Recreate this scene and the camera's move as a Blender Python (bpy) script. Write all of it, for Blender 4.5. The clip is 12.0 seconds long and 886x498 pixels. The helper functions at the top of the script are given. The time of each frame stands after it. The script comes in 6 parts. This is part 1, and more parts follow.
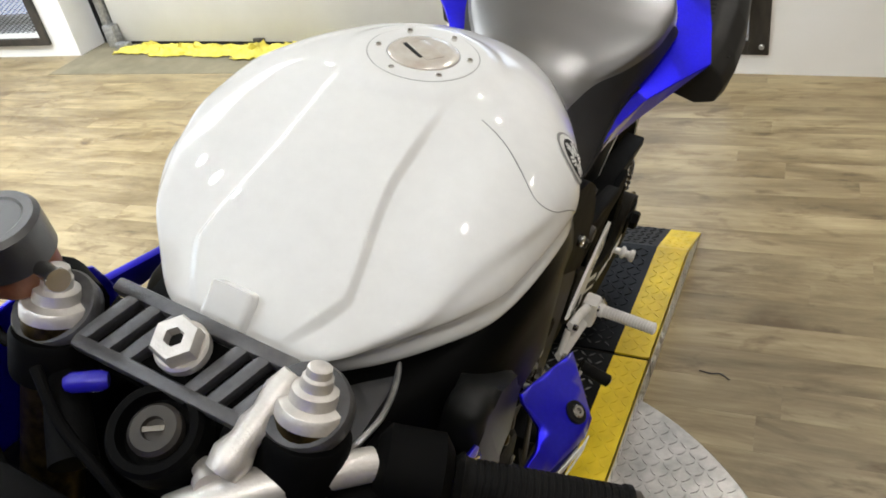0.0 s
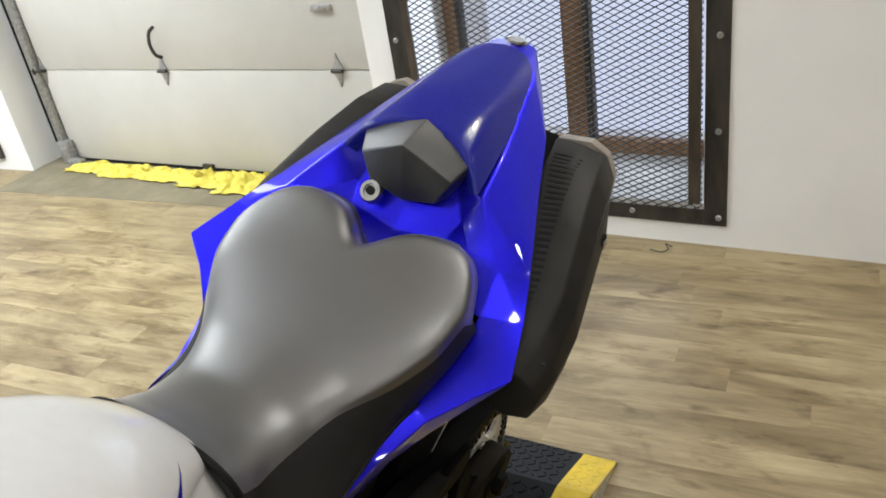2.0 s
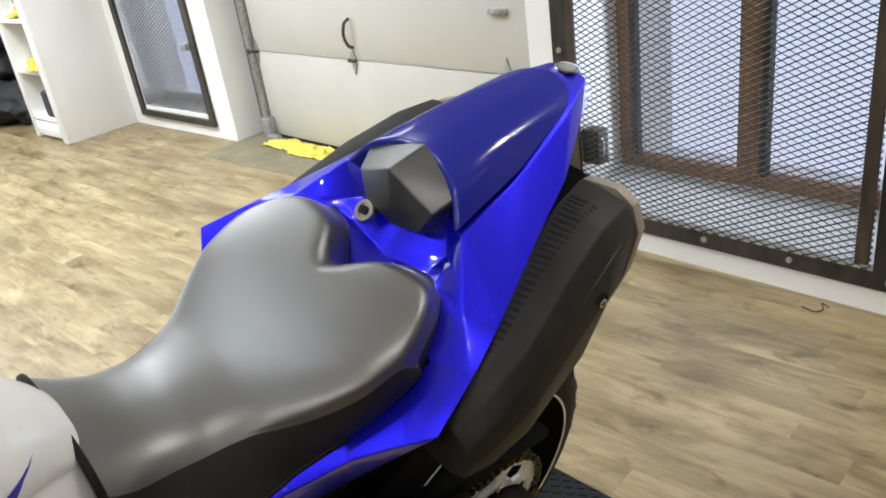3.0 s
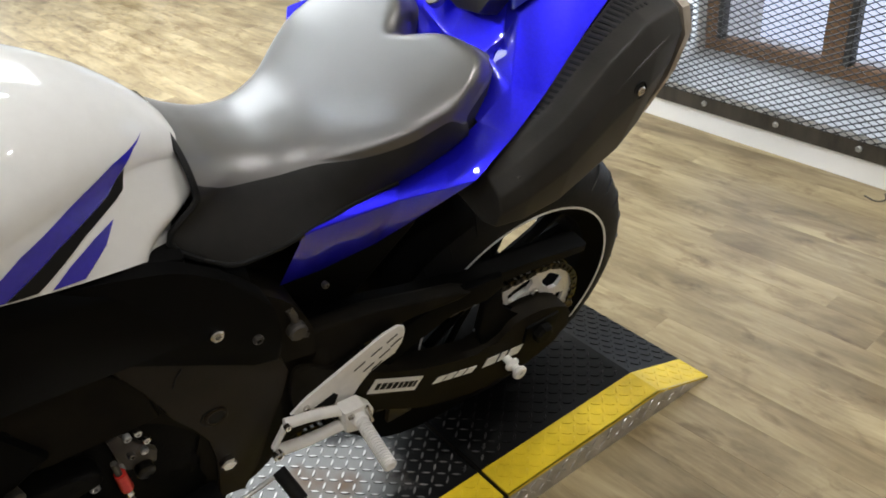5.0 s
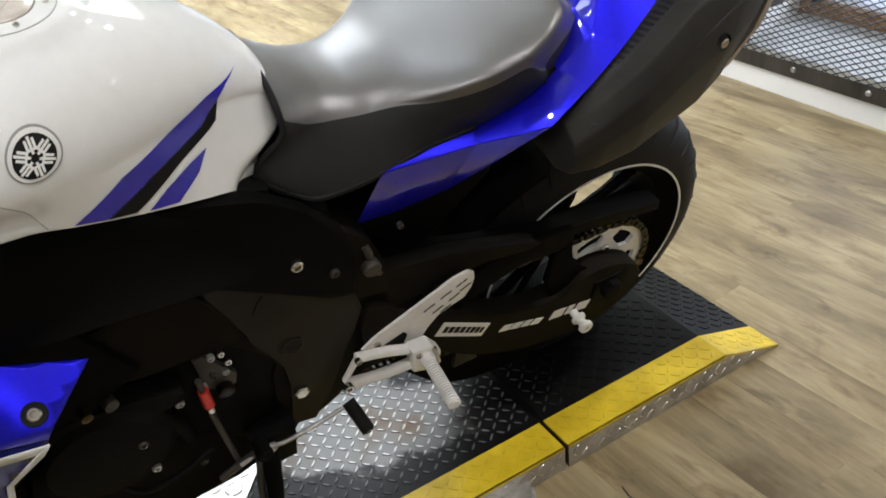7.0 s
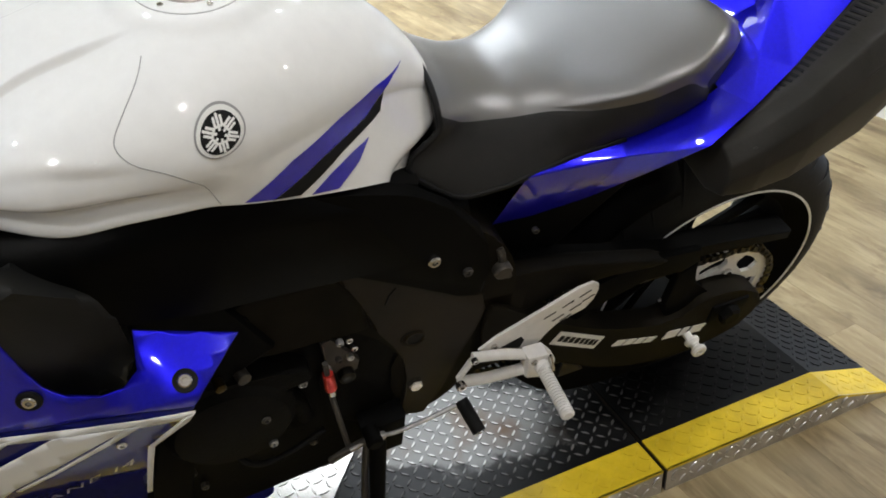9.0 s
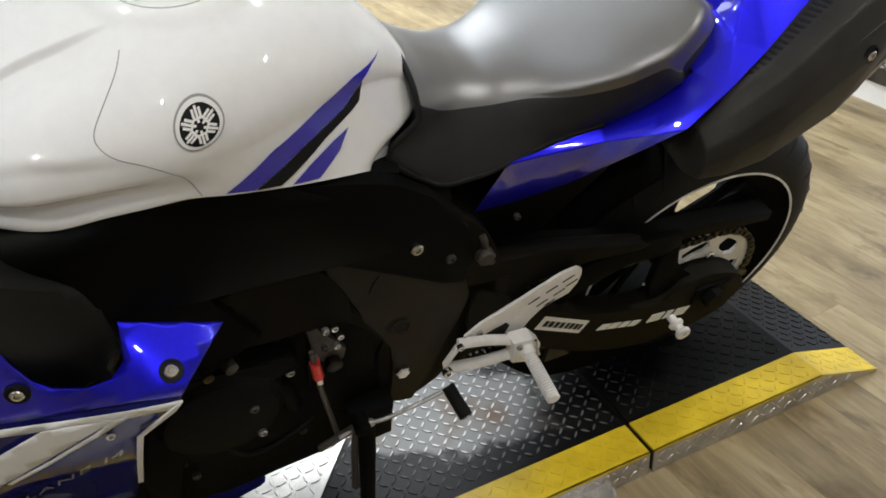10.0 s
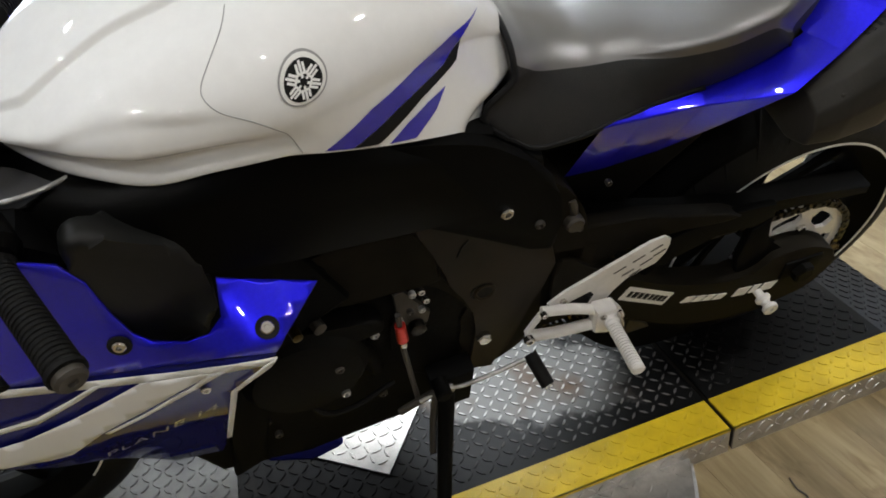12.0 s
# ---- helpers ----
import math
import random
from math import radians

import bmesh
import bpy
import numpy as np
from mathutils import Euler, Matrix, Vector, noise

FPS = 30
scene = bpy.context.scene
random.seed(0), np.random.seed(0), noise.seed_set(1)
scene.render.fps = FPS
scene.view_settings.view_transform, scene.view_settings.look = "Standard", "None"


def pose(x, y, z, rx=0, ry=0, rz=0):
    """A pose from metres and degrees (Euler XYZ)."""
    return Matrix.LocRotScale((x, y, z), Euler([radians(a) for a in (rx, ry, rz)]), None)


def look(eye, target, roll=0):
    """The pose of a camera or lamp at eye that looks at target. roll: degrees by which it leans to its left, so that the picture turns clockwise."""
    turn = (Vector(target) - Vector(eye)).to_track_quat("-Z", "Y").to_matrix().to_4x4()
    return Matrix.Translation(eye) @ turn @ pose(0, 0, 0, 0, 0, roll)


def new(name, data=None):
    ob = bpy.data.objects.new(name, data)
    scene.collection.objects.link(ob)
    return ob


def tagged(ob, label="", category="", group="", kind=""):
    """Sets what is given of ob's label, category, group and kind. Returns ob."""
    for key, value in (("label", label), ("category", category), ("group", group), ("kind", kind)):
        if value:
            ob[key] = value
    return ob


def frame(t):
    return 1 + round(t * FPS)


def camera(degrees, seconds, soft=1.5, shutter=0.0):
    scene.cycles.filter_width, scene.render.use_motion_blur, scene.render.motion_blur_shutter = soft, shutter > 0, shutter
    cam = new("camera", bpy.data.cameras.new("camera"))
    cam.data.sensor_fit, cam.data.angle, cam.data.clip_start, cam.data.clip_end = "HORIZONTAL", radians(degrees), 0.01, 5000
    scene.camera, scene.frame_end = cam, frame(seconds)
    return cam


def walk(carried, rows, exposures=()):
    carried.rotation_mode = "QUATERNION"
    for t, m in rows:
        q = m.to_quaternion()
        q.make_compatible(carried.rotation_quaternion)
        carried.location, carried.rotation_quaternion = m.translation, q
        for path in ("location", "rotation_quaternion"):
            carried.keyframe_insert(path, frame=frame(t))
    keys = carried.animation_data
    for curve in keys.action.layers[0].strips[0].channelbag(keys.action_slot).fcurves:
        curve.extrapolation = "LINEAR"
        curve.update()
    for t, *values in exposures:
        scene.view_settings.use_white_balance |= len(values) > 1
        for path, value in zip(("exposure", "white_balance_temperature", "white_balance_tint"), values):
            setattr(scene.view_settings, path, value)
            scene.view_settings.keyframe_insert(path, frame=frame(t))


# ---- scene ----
cam = camera(58.5, 12.0, soft=1.8)
PATH = [
    (0, (0.27, -1.389, 1.31), (-0.502, 0.081, 0.197), -11.3),
    (0.5, (0.444, -1.261, 1.341), (-0.504, 0.183, 0.333), -8.5),
    (1, (0.497, -1.164, 1.352), (-0.525, 0.252, 0.376), -8.9),
    (1.5, (0.47, -0.991, 1.365), (-0.392, 0.541, 0.411), -7.5),
    (2, (0.45, -0.849, 1.355), (-0.394, 0.708, 0.426), -9.3),
    (2.5, (0.546, -0.735, 1.358), (-0.483, 0.742, 0.486), -8.9),
    (3, (0.647, -0.641, 1.328), (-0.636, 0.632, 0.472), -8.4),
    (3.2, (0.659, -0.633, 1.315), (-0.653, 0.624, 0.48), -8.7),
    (4.8, (0.777, -0.773, 1.244), (-0.571, 0.332, 0.262), -6.4),
    (5, (0.79, -0.754, 1.226), (-0.559, 0.294, 0.186), -5.9),
    (5.5, (0.829, -0.732, 1.19), (-0.489, 0.259, 0.059), -3.9),
    (6, (0.822, -0.757, 1.197), (-0.563, 0.179, 0.1), -3.8),
    (6.5, (0.821, -0.781, 1.218), (-0.616, 0.11, 0.15), -5.0),
    (6.7, (0.82, -0.777, 1.215), (-0.596, 0.108, 0.114), -6.7),
    (8.3, (0.775, -0.824, 1.22), (-0.745, -0.067, 0.164), -4.7),
    (8.5, (0.766, -0.831, 1.222), (-0.745, -0.086, 0.144), -4.5),
    (9, (0.768, -0.848, 1.224), (-0.75, -0.126, 0.14), -4.2),
    (9.5, (0.777, -0.843, 1.224), (-0.709, -0.094, 0.115), -5.1),
    (10, (0.785, -0.843, 1.226), (-0.713, -0.111, 0.122), -5.0),
    (10.5, (0.783, -0.848, 1.221), (-0.72, -0.138, 0.109), -5.1),
    (11, (0.783, -0.849, 1.224), (-0.722, -0.137, 0.116), -4.9),
    (11.5, (0.78, -0.858, 1.223), (-0.732, -0.161, 0.115), -4.6),
    (12, (0.762, -0.879, 1.212), (-0.769, -0.295, 0.065), -6.7),
]
EXPOSURES = [(0, -0.90, 6500, 10), (1.2, -0.98, 6470, 10), (2.6, -1.02, 6450, 10), (4.8, -0.85, 6400, 10), (6.5, -0.82, 6300, 10), (8.3, -0.82, 6280, 10), (12, -0.92, 6350, 10)]
walk(cam, [(t, look(eye, target, roll)) for t, eye, target, roll in PATH], EXPOSURES)

# ---- world and lights ----
world = bpy.data.worlds.new("world")
scene.world = world
world.use_nodes = True
sky = world.node_tree.nodes.new("ShaderNodeTexSky")
sky.sky_type, sky.sun_disc = "NISHITA", False
sky.sun_elevation, sky.sun_rotation = radians(35), radians(200)
world.node_tree.links.new(sky.outputs[0], world.node_tree.nodes["Background"].inputs[0])
world.node_tree.nodes["Background"].inputs[1].default_value = 0.10


def lamp(x, y, z, target, size, watts, colour, shape="DISK", size_y=0.0, spread=180):
    data = bpy.data.lights.new("lamp", "AREA")
    data.shape, data.size, data.energy, data.color, data.spread = shape, size, watts, colour, radians(spread)
    if size_y:
        data.size_y = size_y
    ob = new("lamp", data)
    ob.matrix_world = look((x, y, z), target)
    return ob


WARM, SOFT, NEUTRAL, DAY = (1.0, 0.84, 0.68), (1.0, 0.97, 0.93), (0.86, 0.94, 1.0), (0.76, 0.87, 1.0)
CEIL = 2.75
# rows of round ceiling spots, flush with the ceiling
for lx in (-4.4, -2.7, -1.0):
    for ly, watts in ((-2.4, 36), (-0.9, 17), (0.6, 5)):
        lamp(lx, ly, CEIL - 0.012, (lx, ly, 0), 0.10, watts if lx > -2 else watts * 0.25, NEUTRAL)
for lx in (0.75, 2.4):
    for ly, watts in ((-2.4, 34), (-0.6, 15), (1.05, 3)):
        lamp(lx, ly, CEIL - 0.012, (lx, ly, 0), 0.10, watts, SOFT)
lamp(0.75, 1.05, CEIL - 0.012, (0.62, 0.95, 0), 0.10, 22, SOFT, spread=105)
# long fitting before the garage door
lamp(-2.6, 0.50, CEIL - 0.03, (-2.6, 0.50, 0), 2.1, 165, (0.90, 0.95, 0.99), "RECTANGLE", 1.2, 125)
# second long lamp, added out of view overhead to brighten seat and tank
lamp(-4.8, 0.15, CEIL - 0.03, (-4.8, 0.15, 0), 2.1, 190, (0.90, 0.95, 0.99), "RECTANGLE", 1.2, 140)
# daylight in the window openings
lamp(-0.4, 1.845, 1.0, (-0.6, -1.0, 0.9), 0.98, 22, DAY, "RECTANGLE", 1.5)
lamp(-4.2, 1.97, 0.95, (-4.0, -1.0, 0.9), 0.8, 10, DAY, "RECTANGLE", 1.4)
# added daylight-coloured lamp before the blank far wall, to brighten seat and tank
lamp(-9.3, -1.5, 1.6, (0, -1.5, 1.0), 5.0, 240, DAY, "RECTANGLE", 2.0)


# ---- materials ----
def material(name, colour, rough=0.5, metal=0.0, coat=0.0, spec=0.5):
    m = bpy.data.materials.new(name)
    m.use_nodes = True
    b = m.node_tree.nodes["Principled BSDF"]
    b.inputs["Base Color"].default_value = (*colour, 1)
    b.inputs["Roughness"].default_value = rough
    b.inputs["Metallic"].default_value = metal
    b.inputs["Coat Weight"].default_value = coat
    b.inputs["Coat Roughness"].default_value = 0.025
    b.inputs["Specular IOR Level"].default_value = spec
    return m


def node(m, kind, **values):
    n = m.node_tree.nodes.new(kind)
    for key, value in values.items():
        if key in n.inputs:
            n.inputs[key].default_value = value
    return n


def link(m, a, b):
    m.node_tree.links.new(a, b)


def bsdf(m):
    return m.node_tree.nodes["Principled BSDF"]


def textured(m, dark, light, scale, stretch=(1, 1, 1), detail=6.0, lo=0.3, hi=0.7, bump=0.0, bump_scale=0.0, rough=None, fine=0.0):
    """Two-scale noise between two colours, with fine relief."""
    co = node(m, "ShaderNodeTexCoord")
    mp = node(m, "ShaderNodeMapping")
    mp.inputs["Scale"].default_value = stretch
    link(m, co.outputs["Object"], mp.inputs["Vector"])
    n1 = node(m, "ShaderNodeTexNoise", Scale=scale, Detail=detail, Roughness=0.6)
    link(m, mp.outputs[0], n1.inputs["Vector"])
    ramp = node(m, "ShaderNodeValToRGB")
    ramp.color_ramp.elements[0].position, ramp.color_ramp.elements[0].color = lo, (*dark, 1)
    ramp.color_ramp.elements[1].position, ramp.color_ramp.elements[1].color = hi, (*light, 1)
    link(m, n1.outputs["Fac"], ramp.inputs["Fac"])
    link(m, ramp.outputs["Color"], bsdf(m).inputs["Base Color"])
    if rough:
        r = node(m, "ShaderNodeMapRange")
        r.inputs["To Min"].default_value, r.inputs["To Max"].default_value = rough
        link(m, n1.outputs["Fac"], r.inputs["Value"])
        link(m, r.outputs[0], bsdf(m).inputs["Roughness"])
    if bump:
        n2 = node(m, "ShaderNodeTexNoise", Scale=bump_scale or scale * 6, Detail=4.0)
        link(m, mp.outputs[0], n2.inputs["Vector"])
        b = node(m, "ShaderNodeBump", Strength=bump, Distance=0.002)
        link(m, n2.outputs["Fac"], b.inputs["Height"])
        link(m, b.outputs[0], bsdf(m).inputs["Normal"])
    return ramp


M_WHITE = material("white_paint_gloss", (0.74, 0.74, 0.73), 0.5, 0.0, 1.0, 0.2)
textured(M_WHITE, (0.78, 0.78, 0.77), (0.83, 0.83, 0.82), 60, lo=0.2, hi=0.8)
M_BLUE = material("blue_paint_gloss", (0.012, 0.009, 0.75), 0.36, 0.8, 1.0, 0.1)
textured(M_BLUE, (0.013, 0.010, 0.70), (0.020, 0.015, 0.84), 240, lo=0.2, hi=0.8)
M_COWL = material("deep_blue_paint", (0.010, 0.010, 0.34), 0.5, 0.0, 0.9, 0.03)
bsdf(M_COWL).inputs["Coat Roughness"].default_value = 0.16
textured(M_COWL, (0.007, 0.011, 0.21), (0.012, 0.017, 0.31), 240, lo=0.2, hi=0.8)
M_NAVY = material("dark_blue_paint", (0.008, 0.010, 0.14), 0.5, 0.0, 0.8, 0.02)
textured(M_NAVY, (0.006, 0.008, 0.11), (0.010, 0.012, 0.17), 200)
M_SEAT = material("black_seat_vinyl", (0.016, 0.016, 0.016), 0.40, 0.0, 1.0, 0.3)
bsdf(M_SEAT).inputs["Coat Roughness"].default_value = 0.40
bsdf(M_SEAT).inputs["Coat IOR"].default_value = 2.35
bsdf(M_SEAT).inputs["Sheen Weight"].default_value = 0.9
bsdf(M_SEAT).inputs["Sheen Roughness"].default_value = 0.25
textured(M_SEAT, (0.012, 0.0095, 0.008), (0.021, 0.017, 0.0145), 25, bump=0.2, bump_scale=700, rough=(0.43, 0.49))
# darker, duller copy of the seat vinyl, with the flank's shade in its colour
M_SEATSHADE = material("seat_vinyl_in_shade", (0.006, 0.006, 0.006), 0.6, 0.0, 0.0, 0.36)
textured(M_SEATSHADE, (0.009, 0.009, 0.0088), (0.015, 0.0145, 0.014), 30, bump=0.25, bump_scale=600)
M_PAD = material("black_pad_plastic", (0.04, 0.038, 0.036), 0.36, 0.0, 0.7, 0.7)
bsdf(M_PAD).inputs["Coat Roughness"].default_value = 0.3
textured(M_PAD, (0.018, 0.0175, 0.017), (0.03, 0.0285, 0.027), 40, bump=0.25, bump_scale=900)
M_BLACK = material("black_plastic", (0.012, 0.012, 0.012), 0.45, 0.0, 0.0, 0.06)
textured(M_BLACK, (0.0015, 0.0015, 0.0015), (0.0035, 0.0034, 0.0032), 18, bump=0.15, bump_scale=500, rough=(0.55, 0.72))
M_FRAME = material("black_frame_coat", (0.014, 0.013, 0.012), 0.42, 0.0, 0.0, 0.06)
textured(M_FRAME, (0.005, 0.0042, 0.003), (0.014, 0.0115, 0.0075), 12, bump=0.12, bump_scale=420, rough=(0.55, 0.72))
M_PIVOT = material("brown_black_anodised_frame", (0.02, 0.015, 0.009), 0.5, 0.0, 0.0, 0.12)
textured(M_PIVOT, (0.009, 0.0066, 0.0038), (0.022, 0.016, 0.0095), 9, bump=0.1, bump_scale=380, rough=(0.42, 0.58))
M_RAIL = material("satin_black_rail", (0.02, 0.02, 0.02), 0.45, 0.0, 0.0, 0.25)
textured(M_RAIL, (0.005, 0.0053, 0.005), (0.011, 0.0113, 0.0107), 9, bump=0.1, bump_scale=380, rough=(0.4, 0.55))
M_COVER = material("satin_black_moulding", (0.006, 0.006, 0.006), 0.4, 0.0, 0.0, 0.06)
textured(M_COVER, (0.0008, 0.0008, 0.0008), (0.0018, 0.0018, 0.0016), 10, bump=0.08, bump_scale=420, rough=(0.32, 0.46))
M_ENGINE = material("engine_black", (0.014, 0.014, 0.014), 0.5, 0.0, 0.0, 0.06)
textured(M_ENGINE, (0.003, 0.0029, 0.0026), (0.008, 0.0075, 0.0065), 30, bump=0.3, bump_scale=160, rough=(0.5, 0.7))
M_EXH = material("satin_black_heat_shield", (0.05, 0.047, 0.043), 0.45, 0.0, 0.0, 0.2)
textured(M_EXH, (0.014, 0.0128, 0.0110), (0.024, 0.0220, 0.0188), 14, bump=0.1, bump_scale=300, rough=(0.42, 0.56))
M_RUBBER = material("tyre_rubber", (0.016, 0.016, 0.016), 0.62, 0.0, 0.0, 0.2)
textured(M_RUBBER, (0.004, 0.004, 0.004), (0.009, 0.0088, 0.0085), 30, bump=0.3, bump_scale=240)
M_DUCT = material("dark_grey_plastic", (0.05, 0.05, 0.052), 0.5)
textured(M_DUCT, (0.040, 0.040, 0.043), (0.062, 0.062, 0.065), 20, bump=0.1, bump_scale=400)
M_GRIP = material("grip_rubber", (0.02, 0.02, 0.02), 0.65, 0.0, 0.0, 0.1)
textured(M_GRIP, (0.004, 0.004, 0.004), (0.010, 0.0097, 0.009), 60, bump=0.4, bump_scale=420)
M_SILVER = material("cast_aluminium", (0.72, 0.69, 0.65), 0.42, 0.65)
textured(M_SILVER, (0.62, 0.59, 0.55), (0.80, 0.77, 0.73), 50, bump=0.2, bump_scale=420)
M_PEG = material("white_alloy", (0.74, 0.72, 0.68), 0.4, 0.1)
textured(M_PEG, (0.80, 0.78, 0.75), (0.90, 0.88, 0.85), 60, bump=0.12, bump_scale=500)
M_STEEL = material("polished_steel", (0.62, 0.60, 0.57), 0.22, 1.0)
textured(M_STEEL, (0.50, 0.48, 0.45), (0.70, 0.68, 0.65), 80)
M_CHAIN = material("chain_steel", (0.40, 0.36, 0.29), 0.38, 0.9)
textured(M_CHAIN, (0.010, 0.0095, 0.009), (0.045, 0.042, 0.036), 120)
M_GOLD = material("gold_link", (0.70, 0.56, 0.18), 0.3, 0.9)
textured(M_GOLD, (0.030, 0.022, 0.008), (0.14, 0.10, 0.035), 90)
M_RED = material("red_anodised", (0.55, 0.03, 0.02), 0.3, 0.5)
textured(M_RED, (0.45, 0.02, 0.015), (0.62, 0.045, 0.03), 80)
M_LABEL_W = material("white_print", (0.82, 0.82, 0.80), 0.45)
M_LABEL_B = material("black_print", (0.006, 0.006, 0.006), 0.6, 0.0, 0.0, 0.2)
M_STRIPE_B = material("blue_decal", (0.022, 0.018, 0.42), 0.25, 0.1, 0.9)
textured(M_STRIPE_B, (0.018, 0.015, 0.36), (0.028, 0.022, 0.48), 120)
M_ORANGE = material("amber_part", (0.45, 0.16, 0.03), 0.35)
textured(M_ORANGE, (0.22, 0.075, 0.025), (0.34, 0.13, 0.05), 80)

M_WALL = material("white_wall_paint", (0.80, 0.78, 0.74), 0.55)
textured(M_WALL, (0.82, 0.81, 0.78), (0.87, 0.86, 0.83), 2.5, bump=0.12, bump_scale=120)
M_CEIL = material("ceiling_paint", (0.80, 0.78, 0.75), 0.7)
textured(M_CEIL, (0.77, 0.75, 0.72), (0.83, 0.81, 0.78), 2.0, bump=0.1, bump_scale=60)
M_DOORP = material("garage_door_enamel", (0.74, 0.73, 0.68), 0.42)
textured(M_DOORP, (0.51, 0.495, 0.45), (0.56, 0.545, 0.50), 3.0, bump=0.2, bump_scale=260)
M_GALV = material("galvanised_steel", (0.45, 0.45, 0.45), 0.4, 0.8)
textured(M_GALV, (0.30, 0.30, 0.30), (0.58, 0.58, 0.57), 60, bump=0.1)
M_IRON = material("raw_black_iron", (0.045, 0.042, 0.040), 0.5, 0.5)
textured(M_IRON, (0.030, 0.028, 0.027), (0.085, 0.075, 0.062), 14, stretch=(1, 1, 0.3), bump=0.2, bump_scale=140, rough=(0.36, 0.6))
M_IRONB = material("worn_iron_bar", (0.14, 0.11, 0.08), 0.5, 0.5)
textured(M_IRONB, (0.04, 0.032, 0.026), (0.13, 0.10, 0.075), 16, stretch=(1, 1, 0.25), bump=0.2, bump_scale=120)
M_MESHW = material("expanded_metal", (0.05, 0.05, 0.05), 0.5, 0.4)
textured(M_MESHW, (0.035, 0.034, 0.033), (0.075, 0.072, 0.068), 30)
M_WOODF = material("window_frame_wood", (0.30, 0.15, 0.06), 0.5)
textured(M_WOODF, (0.19, 0.09, 0.035), (0.40, 0.21, 0.09), 9, stretch=(6, 6, 0.5), bump=0.2, bump_scale=60)
M_SILL = material("grey_plaster_sill", (0.50, 0.50, 0.49), 0.7)
textured(M_SILL, (0.42, 0.42, 0.41), (0.57, 0.57, 0.55), 7, bump=0.25, bump_scale=90)
M_CONC = material("bare_concrete", (0.26, 0.23, 0.16), 0.7)
textured(M_CONC, (0.13, 0.112, 0.070), (0.22, 0.192, 0.125), 5, bump=0.3, bump_scale=110)
M_YELLOW = material("yellow_cloth", (0.62, 0.52, 0.07), 0.85)
textured(M_YELLOW, (0.50, 0.41, 0.04), (0.72, 0.62, 0.12), 26, bump=0.5, bump_scale=300)
M_DARKSTUFF = material("black_fabric", (0.012, 0.012, 0.014), 0.7)
textured(M_DARKSTUFF, (0.008, 0.008, 0.009), (0.03, 0.03, 0.034), 14, bump=0.4, bump_scale=160)

M_OUT = bpy.data.materials.new("bright_overcast_outside")
M_OUT.use_nodes = True
M_OUT.node_tree.nodes.clear()
_e = node(M_OUT, "ShaderNodeEmission", Color=(0.70, 0.78, 1.0, 1), Strength=2.0)
_o = node(M_OUT, "ShaderNodeOutputMaterial")
link(M_OUT, _e.outputs[0], _o.inputs[0])


def plank_material():
    """Pale vinyl oak: tone by plank, long grain, darker knots and smears, the grain along x."""
    m = material("vinyl_oak_plank", (0.36, 0.29, 0.19), 0.42)
    info = node(m, "ShaderNodeObjectInfo")
    geo = node(m, "ShaderNodeNewGeometry")
    shift = node(m, "ShaderNodeVectorMath")
    shift.operation = "MULTIPLY_ADD"
    comb = node(m, "ShaderNodeCombineXYZ")
    for i in range(3):
        link(m, info.outputs["Random"], comb.inputs[i])
    link(m, comb.outputs[0], shift.inputs[0])
    shift.inputs[1].default_value = (37, 23, 11)
    link(m, geo.outputs["Position"], shift.inputs[2])

    def grain(scale, stretch, lo, hi, a, b, detail=7.0):
        mp = node(m, "ShaderNodeMapping")
        mp.inputs["Scale"].default_value = stretch
        link(m, shift.outputs[0], mp.inputs["Vector"])
        n = node(m, "ShaderNodeTexNoise", Scale=scale, Detail=detail, Roughness=0.62, Distortion=0.5)
        link(m, mp.outputs[0], n.inputs["Vector"])
        r = node(m, "ShaderNodeValToRGB")
        r.color_ramp.elements[0].position, r.color_ramp.elements[1].position = lo, hi
        r.color_ramp.elements[0].color, r.color_ramp.elements[1].color = (*a, 1), (*b, 1)
        link(m, n.outputs["Fac"], r.inputs["Fac"])
        return n, r

    n1, r1 = grain(1.9, (1.3, 4.6, 1), 0.32, 0.68, (0.148, 0.102, 0.043), (0.410, 0.332, 0.190))
    n2, r2 = grain(9.0, (0.6, 9.0, 1), 0.35, 0.66, (0.82, 0.79, 0.74), (1.0, 1.0, 1.0))
    n3, r3 = grain(3.4, (1.8, 4.0, 1), 0.55, 0.72, (1.0, 1.0, 1.0), (0.50, 0.43, 0.34), 4.0)
    tone = node(m, "ShaderNodeMapRange")
    tone.inputs["To Min"].default_value, tone.inputs["To Max"].default_value = 0.88, 1.06
    link(m, info.outputs["Random"], tone.inputs["Value"])
    last = r1.outputs["Color"]
    for other in (r2.outputs["Color"], r3.outputs["Color"], tone.outputs[0]):
        mul = node(m, "ShaderNodeMix")
        mul.data_type, mul.blend_type = "RGBA", "MULTIPLY"
        mul.inputs["Factor"].default_value = 1.0
        link(m, last, mul.inputs["A"])
        link(m, other, mul.inputs["B"])
        last = mul.outputs["Result"]
    link(m, last, bsdf(m).inputs["Base Color"])
    rr = node(m, "ShaderNodeMapRange")
    rr.inputs["To Min"].default_value, rr.inputs["To Max"].default_value = 0.34, 0.52
    link(m, n1.outputs["Fac"], rr.inputs["Value"])
    link(m, rr.outputs[0], bsdf(m).inputs["Roughness"])
    b = node(m, "ShaderNodeBump", Strength=0.12, Distance=0.001)
    link(m, n2.outputs["Fac"], b.inputs["Height"])
    link(m, b.outputs[0], bsdf(m).inputs["Normal"])
    return m


